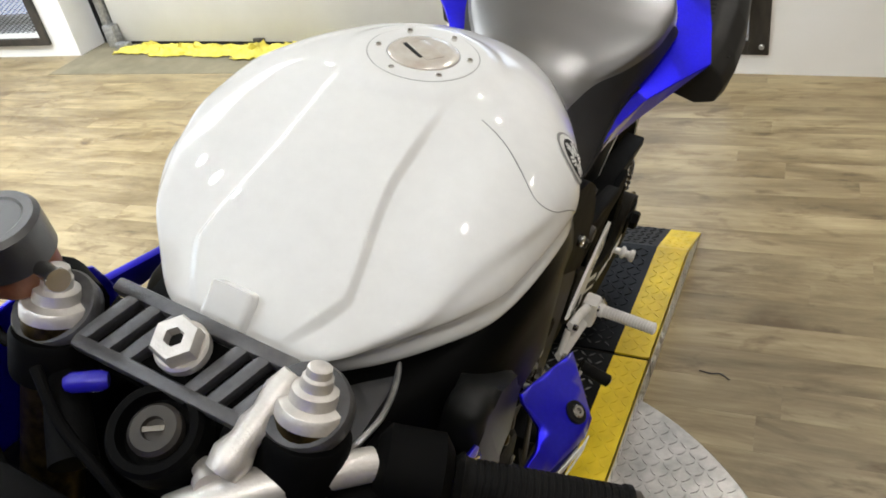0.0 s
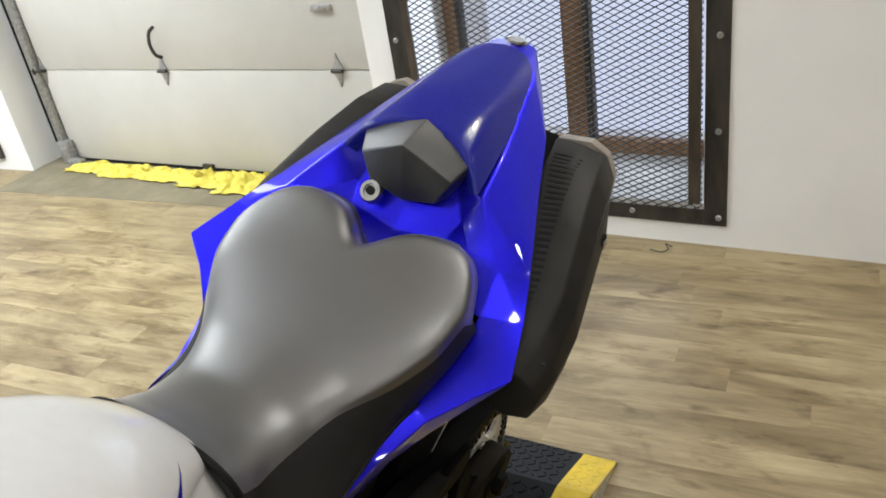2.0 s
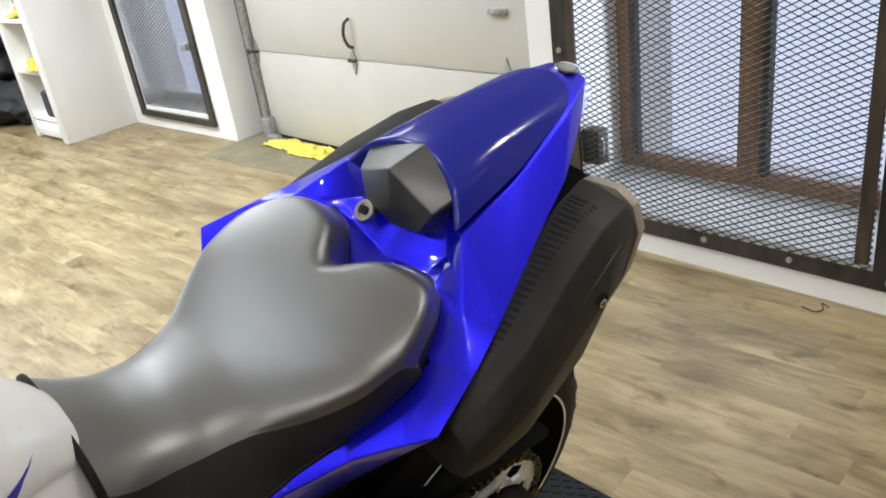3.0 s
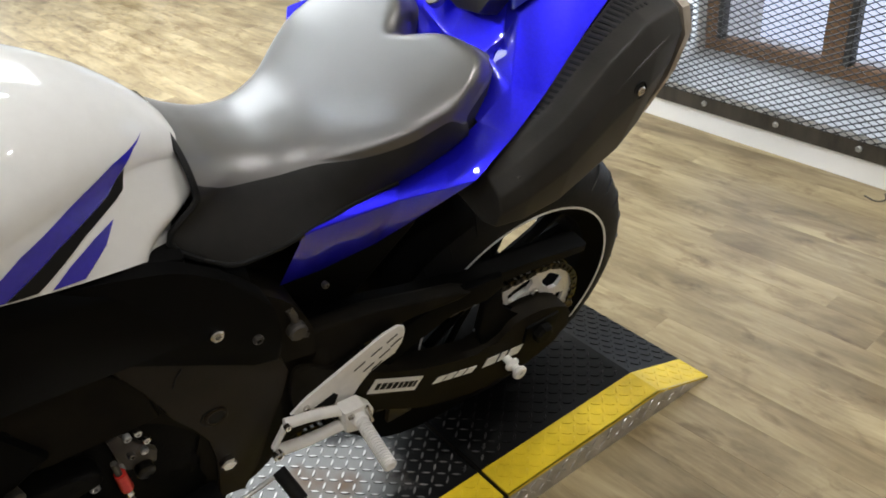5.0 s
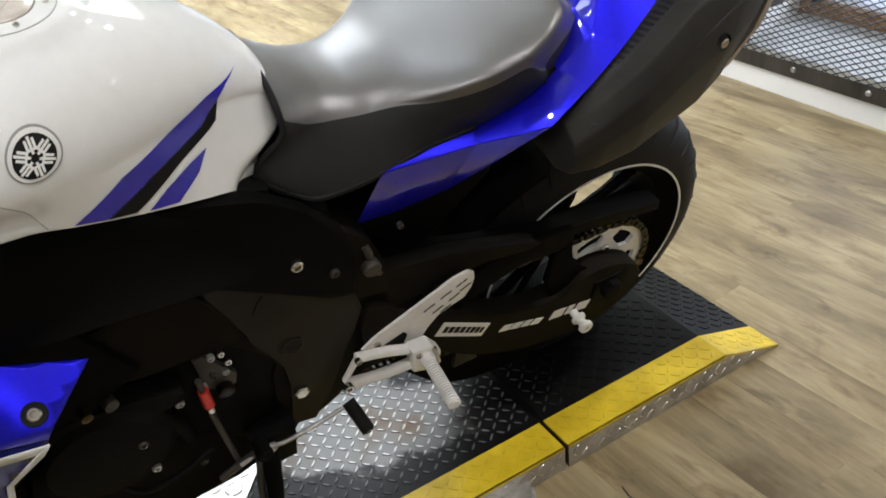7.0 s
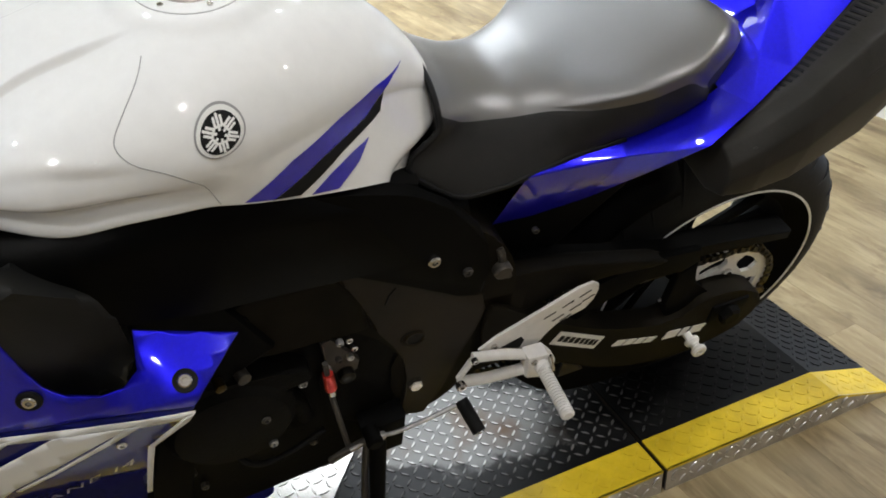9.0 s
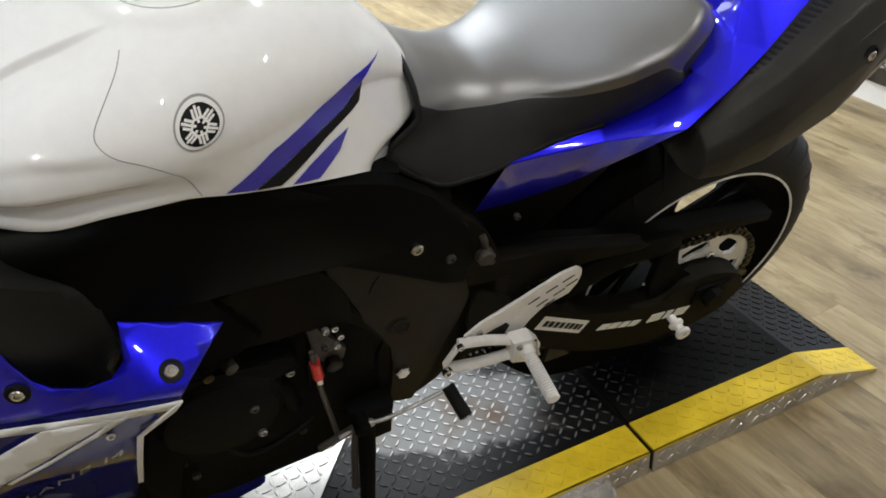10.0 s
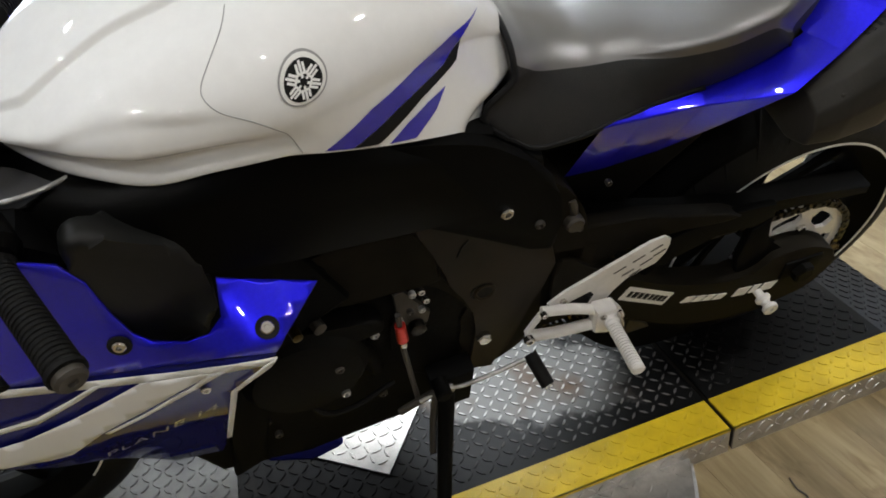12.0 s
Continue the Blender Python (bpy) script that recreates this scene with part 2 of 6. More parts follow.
M_PLANK = plank_material()
M_SUB = material("dark_joint", (0.09, 0.07, 0.045), 0.8)
textured(M_SUB, (0.12, 0.09, 0.045), (0.17, 0.13, 0.07), 8)

# tread plate: bare, painted yellow, painted black and worn through to metal
M_TREAD = material("bare_tread_plate", (0.50, 0.49, 0.46), 0.36, 0.85)
textured(M_TREAD, (0.34, 0.33, 0.31), (0.60, 0.58, 0.55), 20, bump=0.2, bump_scale=300, rough=(0.28, 0.48))
# darker copy of the bare plate; the motorcycle's shade is in the colour
M_TREAD_SHADED = material("shaded_tread_plate", (0.2, 0.2, 0.2), 0.5, 0.6)
textured(M_TREAD_SHADED, (0.10, 0.10, 0.098), (0.20, 0.198, 0.19), 18, bump=0.2, bump_scale=300, rough=(0.4, 0.58))
M_YPAINT = material("yellow_floor_paint", (0.66, 0.47, 0.012), 0.4)
textured(M_YPAINT, (0.50, 0.35, 0.008), (0.74, 0.54, 0.02), 14, bump=0.2, bump_scale=300, rough=(0.3, 0.5))


def worn_black():
    """Glossy black plate paint, dusty, worn to bare metal over one patch where boots and stand have rubbed."""
    m = material("worn_black_plate", (0.016, 0.016, 0.017), 0.3)
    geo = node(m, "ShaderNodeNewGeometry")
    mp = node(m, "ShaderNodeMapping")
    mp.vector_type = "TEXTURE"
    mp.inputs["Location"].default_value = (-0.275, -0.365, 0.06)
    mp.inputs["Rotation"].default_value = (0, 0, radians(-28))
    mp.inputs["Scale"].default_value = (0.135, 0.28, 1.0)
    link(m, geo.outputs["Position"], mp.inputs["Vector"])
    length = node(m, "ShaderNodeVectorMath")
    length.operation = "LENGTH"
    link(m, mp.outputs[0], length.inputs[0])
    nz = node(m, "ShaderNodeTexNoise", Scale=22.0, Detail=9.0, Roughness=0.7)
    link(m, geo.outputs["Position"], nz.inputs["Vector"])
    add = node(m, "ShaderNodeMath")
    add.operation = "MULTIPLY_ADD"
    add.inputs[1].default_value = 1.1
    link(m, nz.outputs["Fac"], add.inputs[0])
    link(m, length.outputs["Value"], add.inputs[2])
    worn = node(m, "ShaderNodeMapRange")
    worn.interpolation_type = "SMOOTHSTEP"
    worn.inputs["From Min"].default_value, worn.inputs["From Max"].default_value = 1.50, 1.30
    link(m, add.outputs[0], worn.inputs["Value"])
    sep = node(m, "ShaderNodeSeparateXYZ")
    link(m, geo.outputs["Position"], sep.inputs[0])
    top = node(m, "ShaderNodeMapRange")
    top.inputs["From Min"].default_value, top.inputs["From Max"].default_value = 0.0606, 0.0617
    link(m, sep.outputs["Z"], top.inputs["Value"])
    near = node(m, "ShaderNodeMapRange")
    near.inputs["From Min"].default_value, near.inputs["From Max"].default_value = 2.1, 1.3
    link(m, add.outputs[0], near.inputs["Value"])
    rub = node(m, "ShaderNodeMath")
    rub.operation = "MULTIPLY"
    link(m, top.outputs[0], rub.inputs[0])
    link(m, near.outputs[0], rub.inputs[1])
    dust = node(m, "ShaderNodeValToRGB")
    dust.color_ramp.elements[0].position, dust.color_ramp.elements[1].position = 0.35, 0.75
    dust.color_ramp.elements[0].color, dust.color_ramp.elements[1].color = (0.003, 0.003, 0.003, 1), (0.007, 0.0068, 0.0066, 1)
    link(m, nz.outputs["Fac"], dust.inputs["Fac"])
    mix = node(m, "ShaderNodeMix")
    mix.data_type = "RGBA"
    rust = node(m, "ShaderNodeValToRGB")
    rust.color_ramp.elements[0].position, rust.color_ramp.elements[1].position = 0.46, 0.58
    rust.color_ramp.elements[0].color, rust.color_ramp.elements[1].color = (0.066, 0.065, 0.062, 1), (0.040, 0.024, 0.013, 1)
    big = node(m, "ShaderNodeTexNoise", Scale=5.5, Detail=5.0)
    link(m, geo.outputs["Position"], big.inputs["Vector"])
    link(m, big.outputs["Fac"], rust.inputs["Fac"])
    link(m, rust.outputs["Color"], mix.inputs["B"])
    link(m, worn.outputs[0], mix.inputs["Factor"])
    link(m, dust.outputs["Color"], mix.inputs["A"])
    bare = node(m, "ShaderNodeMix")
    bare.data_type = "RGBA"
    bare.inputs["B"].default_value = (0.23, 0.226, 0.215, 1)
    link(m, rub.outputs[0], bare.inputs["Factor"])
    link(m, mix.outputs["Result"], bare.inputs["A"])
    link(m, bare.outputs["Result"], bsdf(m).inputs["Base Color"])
    half = node(m, "ShaderNodeMath")
    half.operation = "MULTIPLY"
    half.inputs[1].default_value = 0.72
    link(m, worn.outputs[0], half.inputs[0])
    link(m, half.outputs[0], bsdf(m).inputs["Metallic"])
    polish = node(m, "ShaderNodeMapRange")
    polish.inputs["To Min"].default_value, polish.inputs["To Max"].default_value = 0.42, 0.37
    link(m, worn.outputs[0], polish.inputs["Value"])
    link(m, polish.outputs[0], bsdf(m).inputs["Roughness"])
    bsdf(m).inputs["Specular IOR Level"].default_value = 0.15
    return m


M_BPLATE = worn_black()


# ---- building helpers ----
def mesh_from(bm, name, mats, smooth=True, angle=35):
    me = bpy.data.meshes.new(name)
    bmesh.ops.recalc_face_normals(bm, faces=bm.faces)
    bm.to_mesh(me)
    bm.free()
    for m in mats if isinstance(mats, (list, tuple)) else [mats]:
        me.materials.append(m)
    if smooth:
        me.shade_smooth()
        me.set_sharp_from_angle(angle=radians(angle))
    return me


def part(name, bm, mat, parent=None, label="", smooth=True, angle=35):
    ob = new(name, mesh_from(bm, name, mat, smooth, angle))
    if parent is not None:
        ob.parent = parent
    if label:
        tagged(ob, label)
    return ob


def thing(name, label, category, group="", kind="", m=None):
    ob = new(name)
    ob.empty_display_size = 0.1
    if m is not None:
        ob.matrix_world = m
    return tagged(ob, label, category, group, kind)


def add_box(bm, lo, hi, bevel=0.0, m=None, seg=2):
    start = len(bm.verts)
    made = bmesh.ops.create_cube(bm, size=1.0)["verts"]
    c = [(a + b) / 2 for a, b in zip(lo, hi)]
    s = [b - a for a, b in zip(lo, hi)]
    for v in made:
        v.co = Vector([c[i] + v.co[i] * s[i] for i in range(3)])
    if bevel:
        edges = list({e for v in made for e in v.link_edges})
        r = bmesh.ops.bevel(bm, geom=edges, offset=bevel, segments=seg, affect="EDGES", profile=0.5)
        made = list({v for f in r["faces"] for v in f.verts} | {v for v in made if v.is_valid})
    if m is not None:
        bm.verts.ensure_lookup_table()
        bmesh.ops.transform(bm, matrix=m, verts=bm.verts[start:])
    return bm


def box(lo, hi, bevel=0.0, m=None, seg=2):
    return add_box(bmesh.new(), lo, hi, bevel, m, seg)


def add_rings(bm, rings, closed=True, cap0=True, cap1=True):
    rows = [[bm.verts.new(p) for p in r] for r in rings]
    n = len(rows[0])
    for a, b in zip(rows, rows[1:]):
        for i in range(n if closed else n - 1):
            j = (i + 1) % n
            bm.faces.new((a[i], a[j], b[j], b[i]))
    if cap0:
        bm.faces.new(rows[0][::-1])
    if cap1:
        bm.faces.new(rows[-1])
    return bm


def add_turned(bm, p, axis, profile, n=24, close=False):
    """A body turned about the line from p along axis; profile rows: (distance along, radius)."""
    axis = Vector(axis).normalized()
    side = axis.orthogonal().normalized()
    other = axis.cross(side)
    rings = []
    for d, r in profile:
        rings.append([Vector(p) + axis * d + (side * math.cos(a) + other * math.sin(a)) * max(r, 1e-5) for a in [2 * math.pi * i / n for i in range(n)]])
    return add_rings(bm, rings, True, not close, not close)


def turned(p, axis, profile, n=24):
    return add_turned(bmesh.new(), p, axis, profile, n)


def spline(points, steps=8):
    """Catmull-Rom through the points."""
    pts = [Vector(p) for p in points]
    pts = [2 * pts[0] - pts[1], *pts, 2 * pts[-1] - pts[-2]]
    out = []
    for a, b, c, d in zip(pts, pts[1:], pts[2:], pts[3:]):
        for i in range(steps):
            t = i / steps
            out.append(0.5 * ((2 * b) + (c - a) * t + (2 * a - 5 * b + 4 * c - d) * t * t + (3 * b - a - 3 * c + d) * t**3))
    return [*out, pts[-2]]


def add_tube(bm, points, radius, n=10, flat=1.0):
    pts = [Vector(p) for p in points]
    up = None
    rings = []
    for i, p in enumerate(pts):
        way = (pts[min(i + 1, len(pts) - 1)] - pts[max(i - 1, 0)]).normalized()
        up = way.orthogonal().normalized() if up is None else (up - way * up.dot(way)).normalized()
        side = way.cross(up)
        r = radius[i] if isinstance(radius, (list, tuple)) else radius
        rings.append([p + (up * math.cos(a) * flat + side * math.sin(a)) * r for a in [2 * math.pi * k / n for k in range(n)]])
    return add_rings(bm, rings)


def tube(points, radius, n=10, flat=1.0):
    return add_tube(bmesh.new(), points, radius, n, flat)


def add_slab(bm, outline, x0, x1, bevel=0.0, seg=2):
    """An outline of (y, z) pairs given depth from x0 to x1."""
    start = set(bm.verts)
    a = [bm.verts.new((x0, y, z)) for y, z in outline]
    b = [bm.verts.new((x1, y, z)) for y, z in outline]
    n = len(a)
    bm.faces.new(a[::-1])
    bm.faces.new(b)
    for i in range(n):
        bm.faces.new((a[i], a[(i + 1) % n], b[(i + 1) % n], b[i]))
    if bevel:
        edges = [e for e in bm.edges if (e.verts[0] in a and e.verts[1] in a) or (e.verts[0] in b and e.verts[1] in b)]
        bmesh.ops.bevel(bm, geom=edges, offset=bevel, segments=seg, affect="EDGES", profile=0.5)
    return bm


def slab(outline, x0, x1, bevel=0.0, seg=2):
    return add_slab(bmesh.new(), outline, x0, x1, bevel, seg)


def smooth_loop(points, steps=5):
    """A closed smooth outline of (y, z) pairs."""
    n = len(points)
    out = []
    for i in range(n):
        a, b, c, d = (np.array(points[(i + k) % n], float) for k in (-1, 0, 1, 2))
        for k in range(steps):
            t = k / steps
            out.append(tuple(0.5 * ((2 * b) + (c - a) * t + (2 * a - 5 * b + 4 * c - d) * t * t + (3 * b - a - 3 * c + d) * t**3)))
    return out


def subdivided(ob, levels=2):
    mod = ob.modifiers.new("smooth", "SUBSURF")
    mod.levels = mod.render_levels = levels
    return ob


def hex_bolt(name, p, axis, r, parent, mat, socket=True, label=""):
    bm = bmesh.new()
    add_turned(bm, p, axis, [(-0.004, r * 0.9), (0, r), (r * 0.55, r), (r * 0.75, r * 0.82), (r * 0.75, r * 0.45), (r * 0.3, r * 0.4)] if socket else [(-0.004, r), (r * 0.6, r), (r * 0.8, r * 0.8)], 12 if socket else 6)
    return part(name, bm, mat, parent, label)


# ---- the room ----


def structure(name, bm, mat, label, category, smooth=False):
    return tagged(part(name, bm, mat, None, "", smooth), label, category, "", "structure")


YW, YD, YL = 1.61, 2.0, 1.90  # wall faces: window wall, garage door, left wall
X0, X1, YB = -9.5, 6.5, -7.5
WX0, WX1, WZ0, WZ1 = -0.925, 0.115, 0.15, 1.85  # window opening
DX0, DX1, DZ1 = -3.46, -1.12, 2.15  # door opening
LX0, LX1, LZ0, LZ1 = -4.61, -3.785, 0.14, 1.95
PX = -3.545  # free edge of the wall beside the door

# the building stands a little askew to the motorcycle's ramp
def askew(x, y, degrees, shift=0.0):
    """A turn about an upright line through (x, y), with a shift along x."""
    return Matrix.Translation((x + shift, y, 0)) @ pose(0, 0, 0, 0, 0, degrees) @ Matrix.Translation((-x, -y, 0))


WINDOW_TURN = askew(-0.05, YW, -4.4)
DOOR_TURN = askew(-2.4, YD, -3.6, 0.016)

structure("floor", box((X0, YB, -0.12), (X1, 2.4, -0.006)), M_SUB, "dark underlay beneath pale vinyl oak planks", "floor")
bm = box((WX1, YW, 0), (X1, 2.25, CEIL))
add_box(bm, (WX0, YW, 0), (WX1, 2.25, WZ0))
add_box(bm, (WX0, YW, WZ1), (WX1, 2.25, CEIL))
add_box(bm, (-1.118, YW, 0), (WX0, 2.25, CEIL))
bmesh.ops.transform(bm, matrix=WINDOW_TURN, verts=bm.verts)
structure("wall_north", bm, M_WALL, "plain white painted wall with a deep window niche", "wall")
bm = box((PX + 0.001, YL, DZ1), (-1.119, 2.25, CEIL))
structure("wall_lintel", bm, M_WALL, "white wall above the overhead garage door", "wall")
bm = box((LX1, YL, 0), (PX, 2.25, CEIL))
add_box(bm, (LX0, YL, 0), (LX1, 2.25, LZ0))
add_box(bm, (LX0, YL, LZ1), (LX1, 2.25, CEIL))
add_box(bm, (-8.5, YL, 0), (LX0, 2.25, CEIL))
structure("wall_north_left", bm, M_WALL, "white painted wall beside the garage door with a window", "wall")
structure("wall_south", box((X0, YB - 0.2, 0), (X1, YB, CEIL)), M_WALL, "plain white painted wall closing the showroom", "wall")
structure("wall_east", box((X1, YB - 0.2, 0), (X1 + 0.2, 2.25, CEIL)), M_WALL, "plain white painted side wall", "wall")
structure("wall_west", box((X0 - 0.2, YB - 0.2, 0), (X0, 2.25, CEIL)), M_WALL, "plain white painted far side wall", "wall")
structure("ceiling", box((X0 - 0.2, YB - 0.2, CEIL), (X1 + 0.2, 2.25, CEIL + 0.15)), M_CEIL, "plain warm-toned ceiling over the showroom", "ceiling")
structure("backdrop", box((-9, 2.9, -1), (4, 2.95, 4)), M_OUT, "bright pale overcast daylight outside the windows", "backdrop")
structure("concrete_apron", box((PX + 0.002, 1.63, -0.11), (DX1 - 0.001, 2.30, 0.002)), M_CONC, "bare grey-brown concrete strip before the garage door", "threshold")


# expanded metal grille
def grille(x0, x1, z0, z1, y, px=0.042, pz=0.0205, w=0.0030):
    bm = bmesh.new()
    slope = pz / px
    width, height = x1 - x0, z1 - z0
    ang = math.atan(slope)
    for sign in (1, -1):
        n0, n1 = int(-height / pz) - 2, int(width * slope / pz) + 2
        for k in range(n0, n1):
            # the line z = sign * slope * (x - xs), kept inside the frame
            c = -k * pz if sign > 0 else height + k * pz
            pts = []
            for x, z in ((0, c), (width, c + sign * slope * width)):
                pts.append([x, z])
            (xa, za), (xb, zb) = pts
            lo, hi = 0.0, 1.0
            dz = zb - za
            t0, t1 = (0 - za) / dz, (height - za) / dz
            lo, hi = max(0, min(t0, t1)), min(1, max(t0, t1))
            if hi - lo < 0.004:
                continue
            a = Vector((x0 + width * lo, y, z0 + za + dz * lo))
            b = Vector((x0 + width * hi, y, z0 + za + dz * hi))
            up = Vector((-sign * math.sin(ang), 0, math.cos(ang))) * w * 0.5
            out = Vector((0, 0.0016, 0.0008 * sign))
            add_rings(bm, [[p + up - out, p + up + out, p - up + out, p - up - out] for p in (a, b)], True, False, False)
    return bm


def angle_frame(name, x0, x1, z0, z1, y, w, t, mat, parent):
    """Four flat bars with a standing inner flange."""
    for nm, lo, hi in (("left_bar", (x0, z0), (x0 + w, z1)), ("right_bar", (x1 - w, z0), (x1, z1)), ("bottom_bar", (x0 + w, z0), (x1 - w, z0 + w * 0.76)), ("top_bar", (x0 + w, z1 - w), (x1 - w, z1))):
        part(nm, box((lo[0], y - t, lo[1]), (hi[0], y, hi[1]), 0.0015), mat, parent, smooth=False)


win = thing("window_1", "deep window niche behind a black iron security grille", "window", kind="structure", m=WINDOW_TURN)
angle_frame("frame", -1.003, 0.190, 0.078, WZ1 + 0.07, YW - 0.001, 0.072, 0.007, M_IRON, win)
part("inner_bar", box((0.070, YW - 0.024, 0.160), (0.108, YW - 0.009, WZ1), 0.002), M_IRONB, win, "rust-brown worn iron bar", smooth=False)
part("inner_bar", box((-0.922, YW - 0.024, 0.160), (-0.895, YW - 0.009, WZ1), 0.002), M_IRONB, win, "rust-brown worn iron bar", smooth=False)
part("grille", grille(-0.928, 0.112, 0.134, WZ1, YW - 0.010), M_MESHW, win, "black expanded metal mesh", smooth=False)
for k in range(9):
    bx = 0.165 - 0.287 * k
    if bx > -0.99:
        hex_bolt("bolt", (bx, YW - 0.008, 0.110), (0, -1, 0), 0.010, win, M_GALV)
for k in range(1, 6):
    hex_bolt("bolt", (0.160, YW - 0.008, 0.110 + 0.30 * k), (0, -1, 0), 0.010, win, M_GALV)
    hex_bolt("bolt", (-0.970, YW - 0.008, 0.110 + 0.30 * k), (0, -1, 0), 0.010, win, M_GALV)
# niche lining, sill and the timber sash at its back
YS, SASH = 1.885, 0.207  # face of the sash and the foot of its frame
bm = bmesh.new()
add_rings(bm, [[(x, YW + 0.002, WZ0 - 0.03), (x, YW + 0.002, WZ0 + 0.002), (x, YS + 0.06, SASH), (x, YS + 0.06, WZ0 - 0.03)] for x in (WX0, WX1)])
part("window_sill", bm, M_SILL, win, "grey plastered sloping sill", smooth=False)
part("sash_rail", box((WX0, YS, SASH - 0.012), (WX1, YS + 0.05, SASH + 0.040), 0.003), M_WOODF, win, "brown timber")
for xa, xb in ((-0.925, -0.868), (-0.447, -0.365), (0.095, 0.115)):
    part("sash_post", box((xa, YS - 0.005, SASH + 0.040), (xb, YS + 0.05, WZ1), 0.003), M_WOODF, win, "brown timber")
part("sash_stop", box((-0.365, YS - 0.012, SASH + 0.040), (-0.340, YS + 0.03, WZ1), 0.002), M_IRON, win)
part("sash_stop", box((-0.868, YS - 0.012, SASH + 0.040), (-0.848, YS + 0.03, WZ1), 0.002), M_IRON, win)
part("sash_catch", box((-0.362, YS - 0.024, 0.47), (-0.346, YS - 0.010, 0.53), 0.002), M_IRON, win)
M_PANE = material("window_glass", (1, 1, 1), 0.03)
bsdf(M_PANE).inputs["Transmission Weight"].default_value = 1.0
bsdf(M_PANE).inputs["IOR"].default_value = 1.02
for xa, xb in ((-0.852, -0.447), (-0.340, 0.095)):
    p = part("pane", box((xa, YS + 0.02, SASH + 0.040), (xb, YS + 0.024, WZ1)), M_PANE, win, smooth=False)
    p.visible_shadow = False
# lock case on the side of the niche
lock_case = part("lock_case", box((WX0 + 0.001, 1.64, 0.285), (-0.850, 1.70, 0.415), 0.004), M_IRON, win, "dark metal lock case")
part("lock_lever", tube(spline([(-0.852, 1.66, 0.31), (-0.838, 1.65, 0.32), (-0.838, 1.65, 0.38), (-0.852, 1.66, 0.39)]), 0.004), M_STEEL, lock_case)

# garage door
door = thing("door_1", "closed cream sectional overhead garage door with steel hinges", "garage door", kind="structure", m=DOOR_TURN)
H = 0.507
for k in range(4):
    bm = box((DX0 + 0.06, YD, 0.02 + H * k), (DX1 + 0.01, YD + 0.045, 0.02 + H * (k + 1) - 0.004), 0.004)
    part("door_panel", bm, M_DOORP, door, "cream enamelled steel panel")
part("rubber_seal", box((DX0 + 0.06, YD + 0.002, 0.001), (DX1, YD + 0.04, 0.022), 0.004), M_RUBBER, door)
part("track", box((DX0 + 0.005, YD - 0.03, 0.002), (DX0 + 0.05, YD + 0.02, DZ1), 0.004), M_GALV, door, "galvanised door track")
part("side_gap", box((PX - 0.01, YD + 0.022, 0.002), (DX0 + 0.06, YD + 0.04, DZ1)), M_RUBBER, door)


def hinge(x, z, parent, roller=False):
    bm = slab(smooth_loop([(-0.03, 0.0), (-0.012, 0.035), (0.0, 0.075), (0.012, 0.035), (0.03, 0.0), (0.012, -0.035), (0.0, -0.075), (-0.012, -0.035)], 3), 0, 0.005, 0.0008)
    bmesh.ops.transform(bm, matrix=pose(x, YD - 0.001, z, 0, 0, -90), verts=bm.verts)
    ob = part("hinge", bm, M_GALV, parent)
    part("hinge_barrel", turned((x - 0.028, YD - 0.014, z), (1, 0, 0), [(0, 0.009), (0.056, 0.009)], 12), M_IRON, ob)
    if roller:
        part("roller", turned((x - 0.055, YD - 0.02, z), (1, 0, 0), [(0, 0.016), (0.012, 0.022), (0.02, 0.022), (0.03, 0.008), (0.05, 0.008)], 16), M_IRON, ob)
    return ob


for z in (0.525, 0.525 + H, 0.525 + 2 * H):
    for x, r in ((-3.385, True), (-2.47, False), (-1.43, False)):
        hinge(x, z, door, r)
part("pull_handle", tube(spline([(-2.455, YD - 0.004, 0.590), (-2.455, YD - 0.035, 0.610), (-2.462, YD - 0.045, 0.66), (-2.455, YD - 0.035, 0.715), (-2.450, YD - 0.004, 0.735)]), 0.008), M_IRON, door, "black bow handle")
part("slide_latch", box((-1.50, YD - 0.02, 0.775), (-1.40, YD - 0.002, 0.80), 0.003), M_GALV, door)
bm = box((-3.44, YD - 0.055, 0.003), (-3.36, YD - 0.001, 0.13), 0.004)
add_box(bm, (-3.37, YD - 0.075, 0.003), (-3.27, YD - 0.03, 0.035), 0.006)
part("bottom_bracket", bm, M_GALV, door)
part("bottom_clip", box((-2.39, YD - 0.02, 0.012), (-2.32, YD - 0.001, 0.045), 0.004), M_IRON, door)

# left window with its own grille and an aluminium sash behind
win2 = thing("window_2", "narrow window in a black metal frame with mesh", "window", kind="structure")
angle_frame("frame", LX0 - 0.05, LX1 + 0.05, 0.075, LZ1 + 0.05, YL - 0.001, 0.055, 0.02, M_IRON, win2)
part("grille", grille(LX0 - 0.0, LX1, 0.13, LZ1, YL + 0.012, w=0.0036), M_MESHW, win2, "fine black mesh", smooth=False)
part("window_sill", box((LX0, YL + 0.002, LZ0 - 0.012), (LX1, 2.12, LZ0 + 0.004), 0.003), M_SILL, win2)
part("sash_post", box((-4.02, 2.06, LZ0 + 0.004), (-3.88, 2.11, LZ1), 0.004), M_SILL, win2, "grey sash post")
part("sash_rail", box((LX0, 2.06, LZ0 + 0.004), (-4.02, 2.10, LZ0 + 0.06), 0.004), M_SILL, win2)
part("cross_rail", box((-3.88, 2.05, 0.50), (LX1, 2.10, 0.62), 0.004), M_IRON, win2)
part("lock_box", box((-3.87, YL - 0.04, 0.555), (-3.80, YL - 0.002, 0.60), 0.004), M_GALV, win2, "grey latch")
